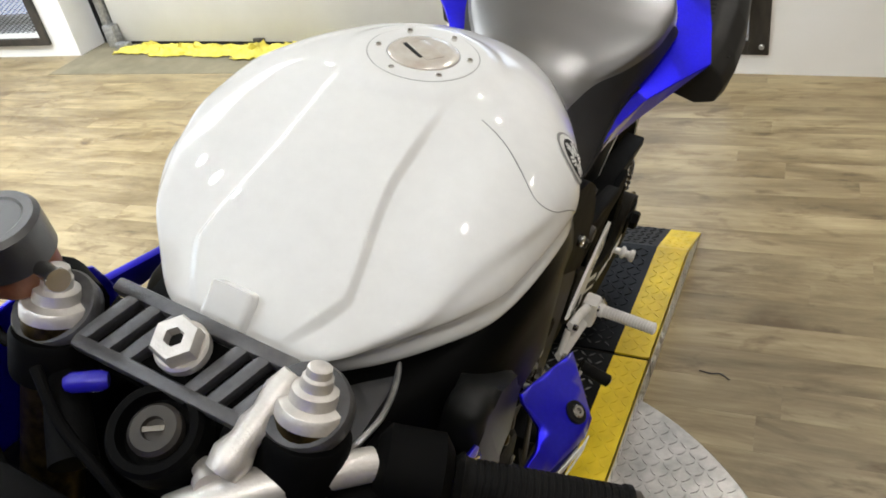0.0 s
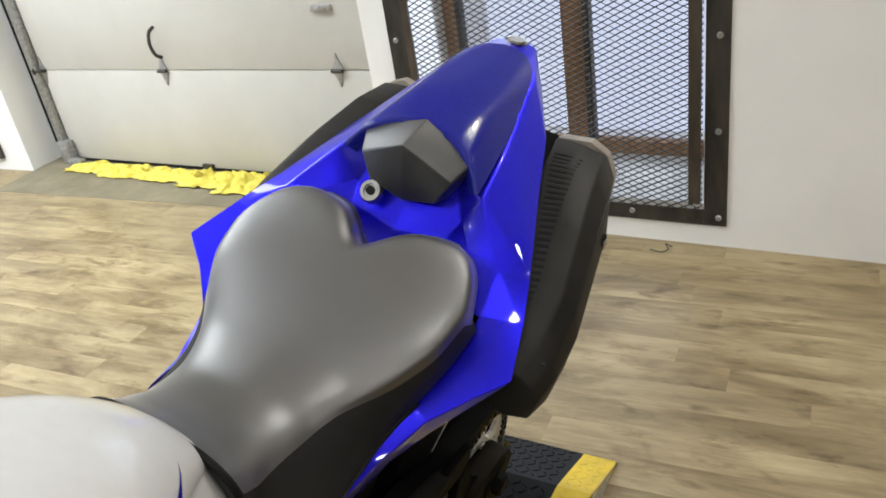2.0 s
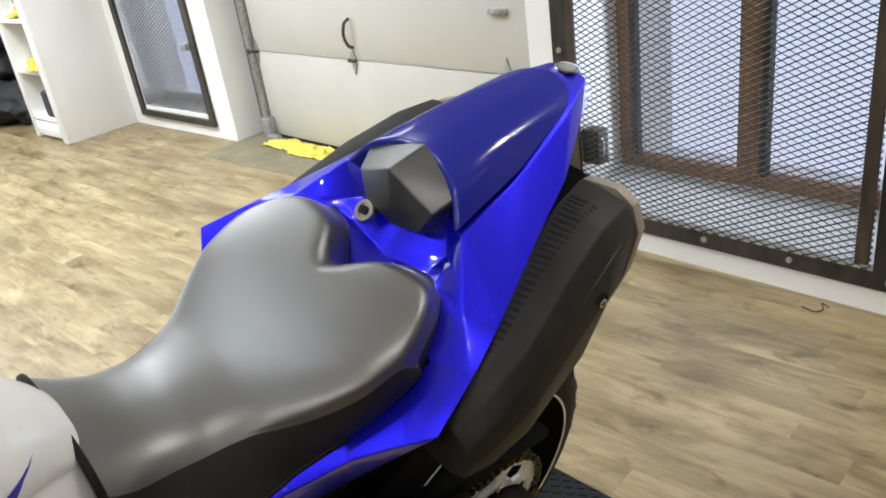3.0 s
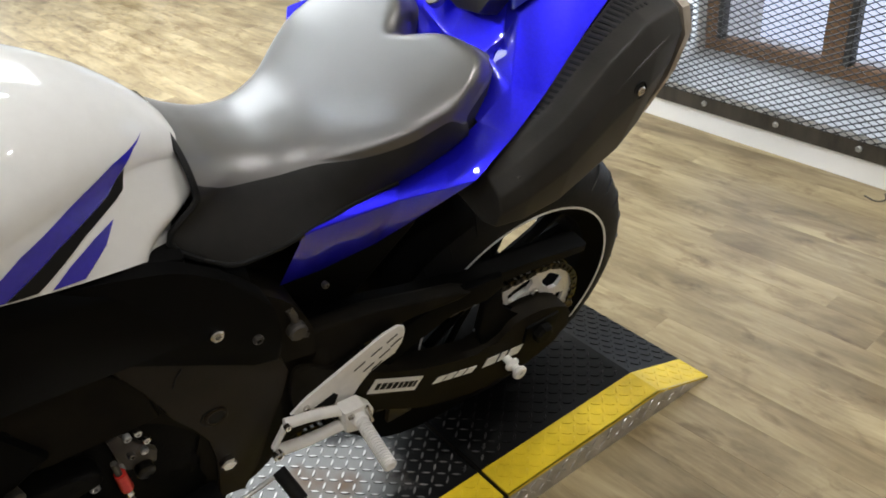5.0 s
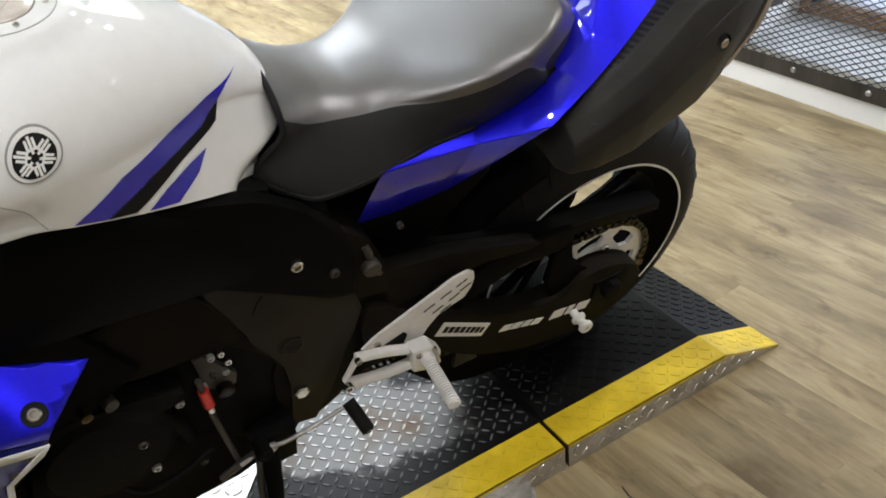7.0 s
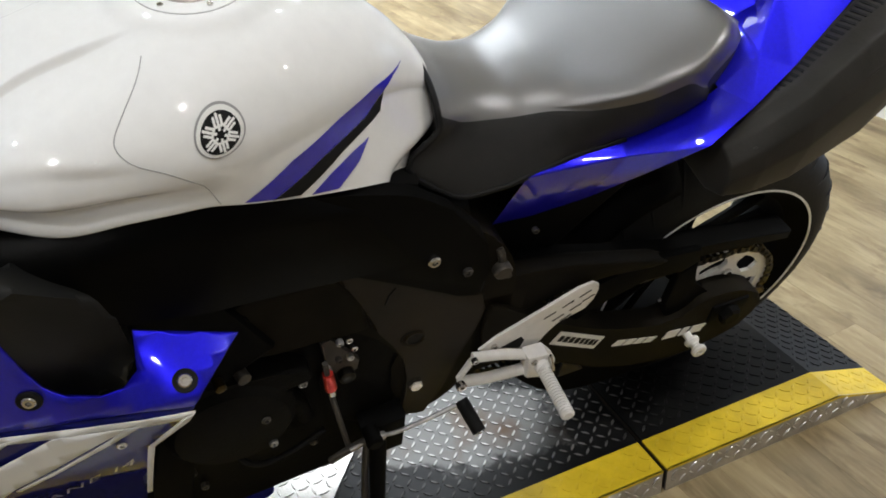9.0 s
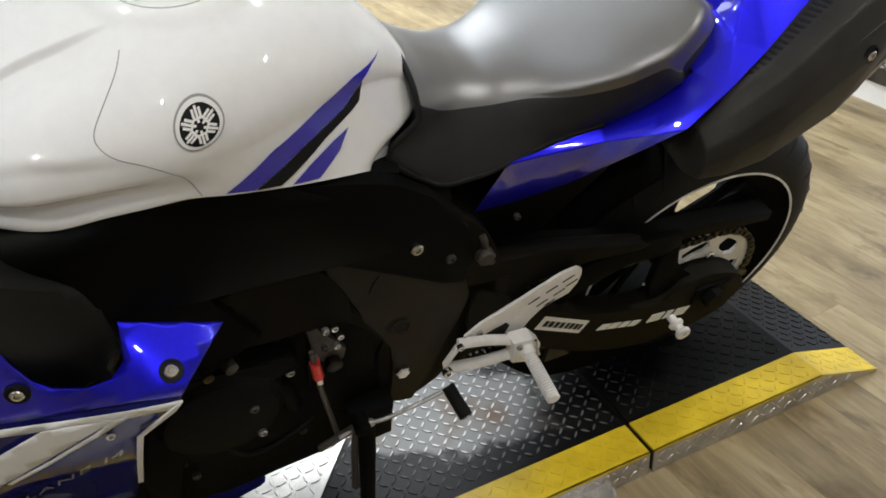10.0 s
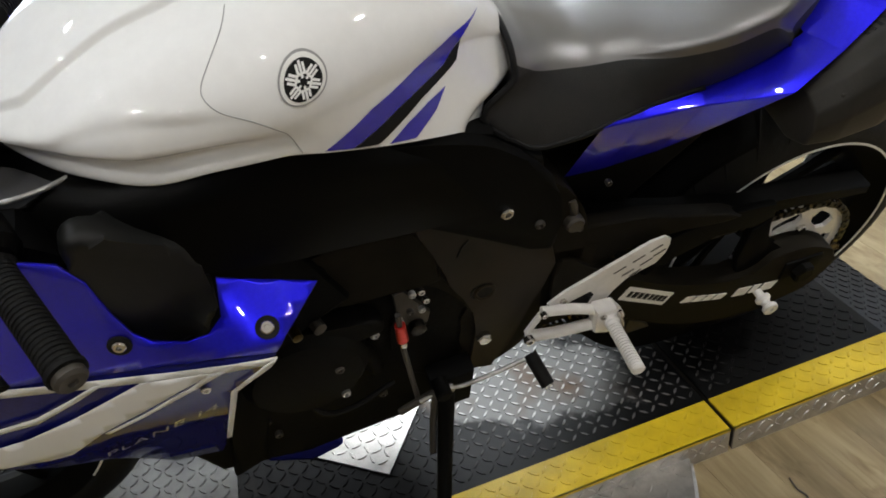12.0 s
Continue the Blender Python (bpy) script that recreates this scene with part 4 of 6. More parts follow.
def filler():
    up = Vector((0, 0.03, 1)).normalized()
    c = Vector((0, -0.800, 0.6970))
    M_CAP = material("filler_cap_white", (0.72, 0.66, 0.58), 0.25, 0.35, 0.5)
    textured(M_CAP, (0.62, 0.55, 0.47), (0.80, 0.76, 0.70), 40)
    cap = part("filler_ring", turned(c, up, [(-0.008, 0.056), (-0.0004, 0.056), (0.0004, 0.0553), (0.0006, 0.037), (-0.0012, 0.0362)], 64), M_WHITE, tank, "white ring flange")
    part("ring_groove", turned(c, up, [(-0.006, 0.0566), (-0.0002, 0.0566), (-0.0002, 0.0558)], 64), M_SEAM, tank)
    part("filler_cap", turned(c, up, [(-0.002, 0.0355), (0.0012, 0.0355), (0.0026, 0.0338), (0.0032, 0.027), (0.0032, 0.001)], 64), M_CAP, tank, "beige satin cap")
    m = Matrix.Translation(c + up * 0.0034) @ pose(0, 0, 0, 0, 0, -32)
    bm = bmesh.new()
    add_box(bm, (-0.019, -0.0085, -0.001), (0.019, 0.012, 0.0008), 0.0007, m)
    part("key_flap", bm, M_CAP, tank)
    part("key_gap", box((-0.020, -0.0125, -0.001), (0.012, -0.0085, 0.0008), 0.0, m), M_LABEL_B, tank)
    for k in range(6):
        a = radians(15 + 60 * k)
        hex_bolt("cap_screw", c + Vector((math.cos(a), math.sin(a), 0)) * 0.0465 + up * 0.0006, up, 0.0030, tank, M_STEEL)


filler()
# fixing at the tank's nose
nose = bmesh.new()
add_slab(nose, [(-1.142, 0.552), (-1.118, 0.552), (-1.090, 0.612), (-1.100, 0.620), (-1.124, 0.596)], -0.031, 0.011, 0.006, 3)
part("nose_tab", nose, M_WHITE, tank, "white mounting tab")
hex_bolt("nose_bolt", (-0.020, -1.126, 0.583), (0, -0.3, 1), 0.008, tank, M_GALV)


# seat: rows by y: crown, rolled edge (x, z), lower edge (x, z)
SEAT = curve([
    (-0.562, 0.573, 0.070, 0.545, 0.126, 0.458), (-0.552, 0.567, 0.074, 0.538, 0.134, 0.444), (-0.53, 0.553, 0.082, 0.520, 0.137, 0.440), (-0.49, 0.537, 0.098, 0.497, 0.137, 0.441), (-0.45, 0.530, 0.116, 0.490, 0.135, 0.447),
    (-0.40, 0.537, 0.128, 0.504, 0.134, 0.459), (-0.35, 0.556, 0.145, 0.534, 0.139, 0.471), (-0.30, 0.577, 0.158, 0.558, 0.154, 0.494), (-0.25, 0.596, 0.163, 0.576, 0.165, 0.526), (-0.20, 0.609, 0.160, 0.590, 0.163, 0.556), (-0.165, 0.611, 0.150, 0.596, 0.152, 0.578)])


# where the seat's top rolls over into its flank
RIDGE = curve([(-0.562, 0.096), (-0.53, 0.088), (-0.49, 0.080), (-0.45, 0.084), (-0.40, 0.106), (-0.35, 0.136), (-0.30, 0.152), (-0.16, 0.152)])


def build_seat():
    bm = bmesh.new()
    nv, nt, ns = 72, 30, 10
    rows = []
    for i in range(nv + 1):
        v = i / nv
        half = []
        for j in range(nt + ns + 1):
            side = max(0.0, (j - nt) / ns)
            au = 1 - (1 - min(1.0, j / nt)) ** 1.7
            # rear outline: a deep notch on the centre line, a round lobe on each side
            rear = -0.155 - 0.048 * math.exp(-((au / 0.27) ** 1.6)) - 0.085 * max(0, (au - 0.60) / 0.40) ** 2.6
            y = -0.562 + v * (rear + 0.562)
            T, cx, cz, lx, lz = SEAT(y)
            n = 2.0 + 1.5 * step(-0.46, -0.32, y)
            drop = (1 - au**n) ** (1 / n)
            if j <= nt:
                x, z = cx * au, cz + (T - cz) * drop
            else:
                x, z = cx + (lx - cx) * side + 0.006 * math.sin(math.pi * side), cz + (lz - cz) * side
            # narrow front: one convex sweep from the crown down to the lower edge
            w = 1 - step(-0.42, -0.30, y)
            if w > 0:
                u = 0.58 * au if j <= nt else 0.58 + 0.42 * side
                bx = RIDGE(y)[0]
                q = 2.2
                den = (1 - u) ** 2 + 2 * q * u * (1 - u) + u * u
                xf = (2 * q * u * (1 - u) * bx + u * u * lx) / den
                zf = ((1 - u) ** 2 * T + 2 * q * u * (1 - u) * (T - 0.004) + u * u * lz) / den
                x, z = x + (xf - x) * w, z + (zf - z) * w
            # the padding rolls over at the back and sinks into the notch
            z -= 0.024 * step(0.88, 1.0, v) ** 1.8 * (1 - side)
            z -= 0.026 * math.exp(-((au / 0.20) ** 1.8)) * step(0.84, 1.0, v)
            # the front corner reaches forward under the tank
            y -= 0.044 * step(0.530, 0.495, z) * step(0.438, 0.490, z) * step(-0.47, -0.555, y)
            half.append((x, y, z))
        rows.append([(-x, y, z) for x, y, z in half[:0:-1]] + half)
    vs = [[bm.verts.new(p) for p in row] for row in rows]
    for a, b in zip(vs, vs[1:]):
        for i in range(len(a) - 1):
            f = bm.faces.new((a[i], a[i + 1], b[i + 1], b[i]))
            # faces below the roll take the darker vinyl: the flank's shade as colour
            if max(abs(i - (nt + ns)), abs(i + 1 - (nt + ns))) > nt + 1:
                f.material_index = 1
    for end in (vs[0], vs[-1]):
        low = [bm.verts.new((v.co.x, v.co.y, min(v.co.z - 0.004, 0.44 if end is vs[0] else 0.535))) for v in end]
        for i in range(len(end) - 1):
            f = bm.faces.new((end[i], end[i + 1], low[i + 1], low[i]))
            # the rear end wall is darkened with the same shaded vinyl
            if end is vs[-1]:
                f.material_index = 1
    seat = part("seat", bm, M_SEAT, bike, "black vinyl rider seat", angle=60)
    seat.data.materials.append(M_SEATSHADE)
    edge = [Vector(p) + Vector((0, -0.0015, 0.0008)) for p in rows[0]]
    part("seat_piping", tube(edge, 0.0042, 8), M_LABEL_B, seat, "dark gap and piping along the tank")
    low = [Vector(r[-1]) for r in rows[:54]]
    part("seat_piping", tube(low, 0.0035, 8), M_LABEL_B, seat)
    return seat


build_seat()


def facets(name, verts, faces, mat, parent, label="", bevel=0.004, mirror=True, seg=3, angle=40):
    """A creased panel from named corners (left side); mirrored across the centre."""
    bm = bmesh.new()
    vs = {k: bm.verts.new(v) for k, v in verts.items()}
    for f in faces:
        bm.faces.new([vs[k] for k in f])
    if mirror:
        geom = bmesh.ops.duplicate(bm, geom=bm.verts[:] + bm.edges[:] + bm.faces[:])["geom"]
        new_v = [g for g in geom if isinstance(g, bmesh.types.BMVert)]
        for v in new_v:
            v.co.x = -v.co.x
        bmesh.ops.reverse_faces(bm, faces=[g for g in geom if isinstance(g, bmesh.types.BMFace)])
        bmesh.ops.remove_doubles(bm, verts=bm.verts, dist=0.0006)
    if bevel:
        bmesh.ops.bevel(bm, geom=[e for e in bm.edges if len(e.link_faces) == 2], offset=bevel, segments=seg, affect="EDGES", profile=0.5)
    return part(name, bm, mat, parent, label, angle=angle)


# tail unit: blue shell round the seat, swept up to the tail
TV = dict(
    A=(0.110, -0.481, 0.345), B=(0.139, -0.456, 0.449), c1=(0.134, -0.402, 0.458), s2=(0.142, -0.326, 0.476), s3=(0.163, -0.259, 0.521), s4=(0.166, -0.219, 0.549), E=(0.160, -0.170, 0.579),
    k1=(0.145, -0.402, 0.452), k2=(0.166, -0.334, 0.470), k3=(0.204, -0.297, 0.500), F=(0.235, -0.277, 0.527), g1=(0.098, -0.413, 0.327), g2=(0.108, -0.334, 0.345), g3=(0.160, -0.301, 0.420),
    F2=(0.208, -0.205, 0.552), P=(0.185, -0.142, 0.577), Q=(0.147, -0.036, 0.622), R=(0.116, 0.045, 0.655), U=(0.060, 0.140, 0.694), TT=(0.030, 0.200, 0.698), T0=(0.0, 0.208, 0.700),
    J=(0.106, -0.126, 0.641), K=(0.086, -0.008, 0.667), L=(0.063, 0.108, 0.709), M=(0.032, 0.176, 0.724), M0=(0.0, 0.186, 0.727), N=(0.0, 0.130, 0.728), J2=(0.078, -0.118, 0.592),
    V=(0.070, -0.146, 0.572), V0=(0.0, -0.150, 0.562), W=(0.060, -0.190, 0.548), W0=(0.0, -0.205, 0.548), S2=(0.110, -0.166, 0.590), K0=(0.0, -0.02, 0.690), J0=(0.0, -0.09, 0.640), JJ=(0.06, -0.105, 0.640))


def tail_unit():
    f = [("A", "B", "k1", "g1"), ("g1", "k1", "k2", "g2"), ("g2", "k2", "k3", "g3"), ("g3", "k3", "F"), ("B", "c1", "k1"), ("c1", "s2", "k2", "k1"), ("s2", "s3", "k3", "k2"), ("s3", "s4", "F2", "F", "k3"),
         ("s4", "E", "F2"), ("F2", "E", "P"), ("P", "E", "J"), ("P", "J", "K", "Q"), ("Q", "K", "L", "R"), ("R", "L", "M", "U"),
         ("U", "M", "M0", "T0", "TT"), ("L", "N", "M0", "M"), ("E", "S2", "J2", "J"), ("s4", "W", "S2", "E"), ("S2", "V", "J2"), ("W", "W0", "V0", "V", "S2"),
         ("V", "V0", "J0", "JJ", "J2"), ("J2", "JJ", "J"), ("J", "JJ", "K"), ("JJ", "J0", "K0", "K"), ("K", "K0", "N", "L")]
    return facets("tail_fairing", TV, f, M_BLUE, bike, "glossy blue tail fairing", bevel=0.003, angle=24)


tail = tail_unit()
# single-seat cover on the tail
CV = dict(a=(0.0, -0.094, 0.697), b=(0.040, -0.100, 0.693), c=(0.078, -0.117, 0.676), d=(0.101, -0.134, 0.645), e=(0.086, -0.010, 0.676), f=(0.060, 0.106, 0.714), g=(0.034, 0.132, 0.727), g0=(0.0, 0.140, 0.731),
          h=(0.058, -0.01, 0.706), h0=(0.0, 0.02, 0.716), k=(0.070, -0.105, 0.640), k0=(0.0, -0.080, 0.640))
facets("seat_cowl", CV, [("a", "b", "h", "h0"), ("b", "c", "h"), ("c", "d", "e", "h"), ("h", "e", "f"), ("h0", "h", "g", "g0"), ("h", "f", "g"), ("a", "k0", "k", "b"), ("b", "k", "c"), ("c", "k", "d")], M_COWL, bike, "deep blue single-seat cowl", bevel=0.009, seg=4, angle=50)
# bump pad: a faceted block with its apex on the centre line
facets("bump_pad", dict(t0=(0.0, -0.090, 0.700), t=(0.078, -0.106, 0.674), r=(0.074, -0.112, 0.655), q=(0.066, -0.136, 0.651), apex=(0.0, -0.148, 0.688), b=(0.048, -0.142, 0.618), b0=(0.0, -0.140, 0.604), d=(0.052, -0.095, 0.606), d0=(0.0, -0.090, 0.580)),
       [("t0", "t", "q", "apex"), ("t", "r", "q"), ("apex", "q", "b", "b0"), ("q", "r", "d", "b"), ("b", "d", "d0", "b0")], M_PAD, bike, "black padded bump stop", bevel=0.0022, angle=20)
# tail badge and seat lock
bm = turned((0, 0.172, 0.727), (0, 0.03, 1), [(0, 0.017), (0.0025, 0.0165), (0.003, 0.013), (0.002, 0.0125)], 32)
tb = part("tail_badge", bm, M_STEEL, bike, "small round silver badge")
part("badge_disc", turned((0, 0.172, 0.7275), (0, 0.03, 1), [(0, 0.0125), (0.0026, 0.0125), (0.0028, 0.004)], 24), M_GALV, tb)
lock = part("seat_lock", turned((-0.041, -0.146, 0.604), (0, -0.75, 0.65), [(-0.006, 0.016), (0.003, 0.016), (0.006, 0.014), (0.006, 0.009), (0.004, 0.0085)], 28), M_STEEL, bike, "silver key lock")
part("keyhole", turned((-0.041, -0.1485, 0.6065), (0, -0.75, 0.65), [(0, 0.006), (0.0034, 0.006), (0.0036, 0.001)], 12), M_LABEL_B, lock)


# silencers under the tail: satin black shields with a beige end
def silencer(s):
    # sections along its length: rows of y-shift along slope, inner x, outer x, low z, high z
    sil = bmesh.new()
    rings = []
    rows = ((-0.252, 0.204, 0.510, 0.232, 0.514, 0.262, 0.482, 0.444), (-0.215, 0.204, 0.538, 0.240, 0.538, 0.270, 0.500, 0.440), (-0.15, 0.190, 0.566, 0.238, 0.572, 0.268, 0.518, 0.438),
                                          (-0.07, 0.160, 0.606, 0.220, 0.615, 0.254, 0.548, 0.436), (0.01, 0.132, 0.640, 0.204, 0.643, 0.240, 0.572, 0.436), (0.072, 0.122, 0.652, 0.196, 0.648, 0.220, 0.585, 0.446))
    for y, xi, zi, xt, zt, xo, zo, lo in rows:
        back = 0.055 * step(-0.20, 0.07, y)
        ring = [(xi, y, zi), ((xi + xt) / 2, y, (zi + zt) / 2 + 0.004), (xt, y, zt), ((xt + xo) / 2 + 0.006, y, zt * 0.6 + zo * 0.4), (xo, y - back * 0.25, zo), (xo - 0.006, y - back * 0.7, lo * 0.7 + zo * 0.3), (xo - 0.035, y - back, lo), (0.150, y - back, lo + 0.012), (0.128, y - back * 0.4, (lo + zi) / 2)]
        rings.append([(s * x, yy, z) for x, yy, z in ring])
    add_rings(sil, rings)
    bmesh.ops.bevel(sil, geom=[e for e in sil.edges], offset=0.0035, segments=2, affect="EDGES", profile=0.5)
    ob = part("silencer", sil, M_EXH, bike, "satin black triangular silencer", angle=45)
    # end cap
    M_END = M_TIP
    end = bmesh.new()
    ring = [(s * x, y, z) for x, y, z in ((0.124, 0.073, 0.650), (0.170, 0.078, 0.656), (0.196, 0.082, 0.642), (0.214, 0.080, 0.612), (0.217, 0.065, 0.555), (0.208, 0.040, 0.490), (0.180, 0.022, 0.455), (0.133, 0.022, 0.462), (0.122, 0.050, 0.555))]
    c = Vector((s * 0.168, 0.055, 0.56))
    ring2 = [tuple(c + (Vector(p) - c) * 0.96 + Vector((0, 0.016, 0.004))) for p in ring]
    ring3 = [tuple(c + (Vector(p) - c) * 0.72 + Vector((0, 0.018, 0.004))) for p in ring]
    ring4 = [tuple(c + (Vector(p) - c) * 0.66 + Vector((0, -0.02, 0.004))) for p in ring]
    add_rings(end, [ring, ring2, ring3, ring4])
    part("end_cap", end, M_END, ob, "beige brushed end cap", angle=30)
    # embossed line along the shield and vent slots by the tail
    part("shield_ridge", tube([(s * 0.252, -0.225, 0.520), (s * 0.250, -0.15, 0.549), (s * 0.241, -0.07, 0.586), (s * 0.225, 0.01, 0.616), (s * 0.211, 0.055, 0.624)], 0.0028, 8), M_EXH, ob)
    def shield(y, f):
        """A place on the upper face: f runs from the inner to the outer edge."""
        row = [np.interp(y, [r[0] for r in rows], [r[c] for r in rows]) for c in (1, 2, 3, 4)]
        return Vector((s * (row[0] + (row[2] - row[0]) * f), y, row[1] + (row[3] - row[1]) * f + 0.004 * (1 - abs(2 * f - 1))))

    for k in range(26 if s > 0 else 0):
        t = k / 25
        y = -0.170 + 0.205 * t
        f0, f1 = 0.10, 0.30 + 0.34 * t
        bm = bmesh.new()
        ends = []
        for f in (f0, (f0 + f1) / 2, f1):
            a, b = shield(y - 0.0017, f), shield(y + 0.0017, f)
            out = (b - a).cross(shield(y, f + 0.05) - shield(y, f)).normalized()
            out = out if out.z > 0 else -out
            ends.append([a + out * 0.0007, b + out * 0.0007, b - out * 0.003, a - out * 0.003])
        add_rings(bm, ends)
        part("vent_slot", bm, M_LABEL_B, ob, smooth=False)
    for p in ((0.261, -0.173, 0.506), (0.243, -0.022, 0.574)):
        q = Vector((s * (p[0] - 0.002), p[1], p[2]))
        part("bolt_recess", turned(q + Vector((s * -0.004, 0, 0)), (s, 0, 0.1), [(0, 0.0125), (0.0055, 0.0125), (0.006, 0.011), (0.003, 0.010)], 20), M_LABEL_B, ob)
        hex_bolt("shield_bolt", q, (s, 0, 0.1), 0.0065, ob, M_STEEL)
    return ob


M_TIP = material("beige_end_cap", (0.34, 0.29, 0.24), 0.38, 0.6)
textured(M_TIP, (0.28, 0.24, 0.20), (0.42, 0.37, 0.31), 30, bump=0.1, bump_scale=300)
silencer(1)
# the other one sits tucked in a little lower
silencer(-1).location = (0.026, 0.016, -0.010)
bm = slab([(-0.33, 0.40), (-0.30, 0.50), (-0.10, 0.56), (0.05, 0.62), (0.10, 0.64), (0.08, 0.60), (-0.05, 0.50), (-0.22, 0.41)], -0.125, 0.125, 0.01)
part("tail_underside", bm, M_BLACK, bike, "black plastic under-tail")


# rear wheel
def wheel(name, c, R, width, rim_r, rim_w, label, tread=True):
    w = part(name, turned((c[0] - 0.05, c[1], c[2]), (1, 0, 0), [(0, 0.03), (0.0, 0.045), (0.02, 0.05), (0.08, 0.05), (0.10, 0.045), (0.10, 0.03)], 32), M_BLACK, bike, label)
    bm = bmesh.new()
    half, r0 = width / 2, rim_r
    prof = []
    for k in range(-14, 15):
        a = radians(k * 112 / 14)
        x = half * math.sin(a) / math.sin(radians(90)) if abs(k * 112 / 14) <= 90 else math.copysign(half * math.sin(a), a)
        r = (R - half * 0.92) + half * 0.92 * math.cos(a)
        prof.append((half * math.sin(a), max(r, r0 + 0.004)))
    prof = [(-rim_w / 2 + 0.004, r0 + 0.001)] + prof + [(rim_w / 2 - 0.004, r0 + 0.001)]
    add_turned(bm, c, (1, 0, 0), prof, 120, True)
    part("tyre", bm, M_RUBBER, w, "black sport tyre", angle=60)
    bm = bmesh.new()
    h = rim_w / 2
    add_turned(bm, c, (1, 0, 0), [(-h, r0), (-h, r0 + 0.006), (-h + 0.008, r0 + 0.007), (-h + 0.02, r0 - 0.012), (0, r0 - 0.024), (h - 0.02, r0 - 0.012), (h - 0.008, r0 + 0.007), (h, r0 + 0.006), (h, r0), (h - 0.012, r0 - 0.010), (h - 0.03, r0 - 0.030), (0, r0 - 0.034), (-h + 0.03, r0 - 0.030), (-h + 0.012, r0 - 0.010), (-h, r0)], 120, True)
    part("rim", bm, M_BLACK, w, "black cast rim")
    for s in (1, -1):
        tape = add_turned(bmesh.new(), (c[0] + s * (h - 0.0015), c[1], c[2]), (s, 0, 0), [(0.0, r0 - 0.0005), (0.0028, r0 - 0.0005), (0.0028, r0 + 0.0036), (0.0, r0 + 0.0036), (0.0, r0 - 0.0005)], 120, True)
        # lowest stretch left out, standing in for the shade it lies in
        gone = [f for f in tape.faces if f.calc_center_median().z - c[2] < -0.62 * r0]
        bmesh.ops.delete(tape, geom=gone, context="FACES")
        part("rim_tape", tape, M_LABEL_W, w, "thin white rim stripe")
    for k in range(5):
        a0 = 2 * math.pi * k / 5 + 0.35
        for da in (-0.17, 0.17):
            p0 = Vector((c[0], c[1] + 0.045 * math.cos(a0), c[2] + 0.045 * math.sin(a0)))
            p1 = Vector((c[0], c[1] + (r0 - 0.02) * math.cos(a0 + da), c[2] + (r0 - 0.02) * math.sin(a0 + da)))
            part("spoke", tube([p0, p0.lerp(p1, 0.5), p1], [0.017, 0.012, 0.014], 8, 0.8), M_BLACK, w)
    if tread:
        for k in range(30):
            a0 = 2 * math.pi * k / 30
            for s in (1, -1):
                pts = []
                for i in range(7):
                    t = i / 6
                    b = radians(18 + 50 * t) * s
                    a = a0 + 0.16 * t + (0.1 if s < 0 else 0)
                    r = (R - half * 0.92) + half * 0.92 * math.cos(b) + 0.0004
                    pts.append((c[0] + half * math.sin(b), c[1] + r * math.cos(a), c[2] + r * math.sin(a)))
                part("tread_groove", tube(pts, [0.0006, 0.0022, 0.0028, 0.0028, 0.0026, 0.002, 0.0006], 5), M_LABEL_B, w)
    return w


RW_ = wheel("rear_wheel", (0, 0, 0), 0.316, 0.19, 0.2250, 0.188, "black rear wheel")
part("brake_disc", add_turned(bmesh.new(), (-0.075, 0, 0), (-1, 0, 0), [(0, 0.11), (0.005, 0.11), (0.005, 0.075), (0, 0.075), (0, 0.11)], 48, True), M_STEEL, RW_)

# sprocket, chain
SPX = 0.112


def sprocket():
    bm = bmesh.new()
    teeth, r1, r2 = 47, 0.1165, 0.1205
    out, inn = [], []
    n = teeth * 4
    for i in range(n):
        a = 2 * math.pi * i / n
        r = r2 if i % 4 in (0, 1) else r1 - 0.002
        out.append((r * math.cos(a), r * math.sin(a)))
        inn.append((0.098 * math.cos(a), 0.098 * math.sin(a)))
    rows = []
    for x, ring in ((SPX, inn), (SPX, out), (SPX + 0.007, out), (SPX + 0.007, inn)):
        rows.append([(x, y, z) for y, z in ring])
    rows.append(rows[0])
    add_rings(bm, rows, True, False, False)
    sp = part("sprocket", bm, M_PEG, RW_, "pale alloy rear sprocket")
    part("carrier", add_turned(bmesh.new(), (SPX - 0.004, 0, 0), (1, 0, 0), [(0, 0.066), (0.009, 0.066), (0.009, 0.04), (0, 0.04), (0, 0.066)], 40, True), M_PEG, sp)
    for k in range(6):
        a = 2 * math.pi * k / 6 + 0.3
        d, e = Vector((0, math.cos(a), math.sin(a))), Vector((0, -math.sin(a), math.cos(a)))
        bm = bmesh.new()
        o = Vector((SPX - 0.001, 0, 0))
        ring = [o + d * 0.060 + e * 0.021, o + d * 0.080 + e * 0.012, o + d * 0.100 + e * 0.026, o + d * 0.100 - e * 0.026, o + d * 0.080 - e * 0.012, o + d * 0.060 - e * 0.021]
        add_rings(bm, [ring, [p + Vector((0.0075, 0, 0)) for p in ring]])
        part("arm", bm, M_PEG, sp, smooth=False)
        hex_bolt("sprocket_nut", o + d * 0.056 + Vector((0.007, 0, 0)), (1, 0, 0), 0.0095, sp, M_STEEL, False)
    return sp


sprocket()


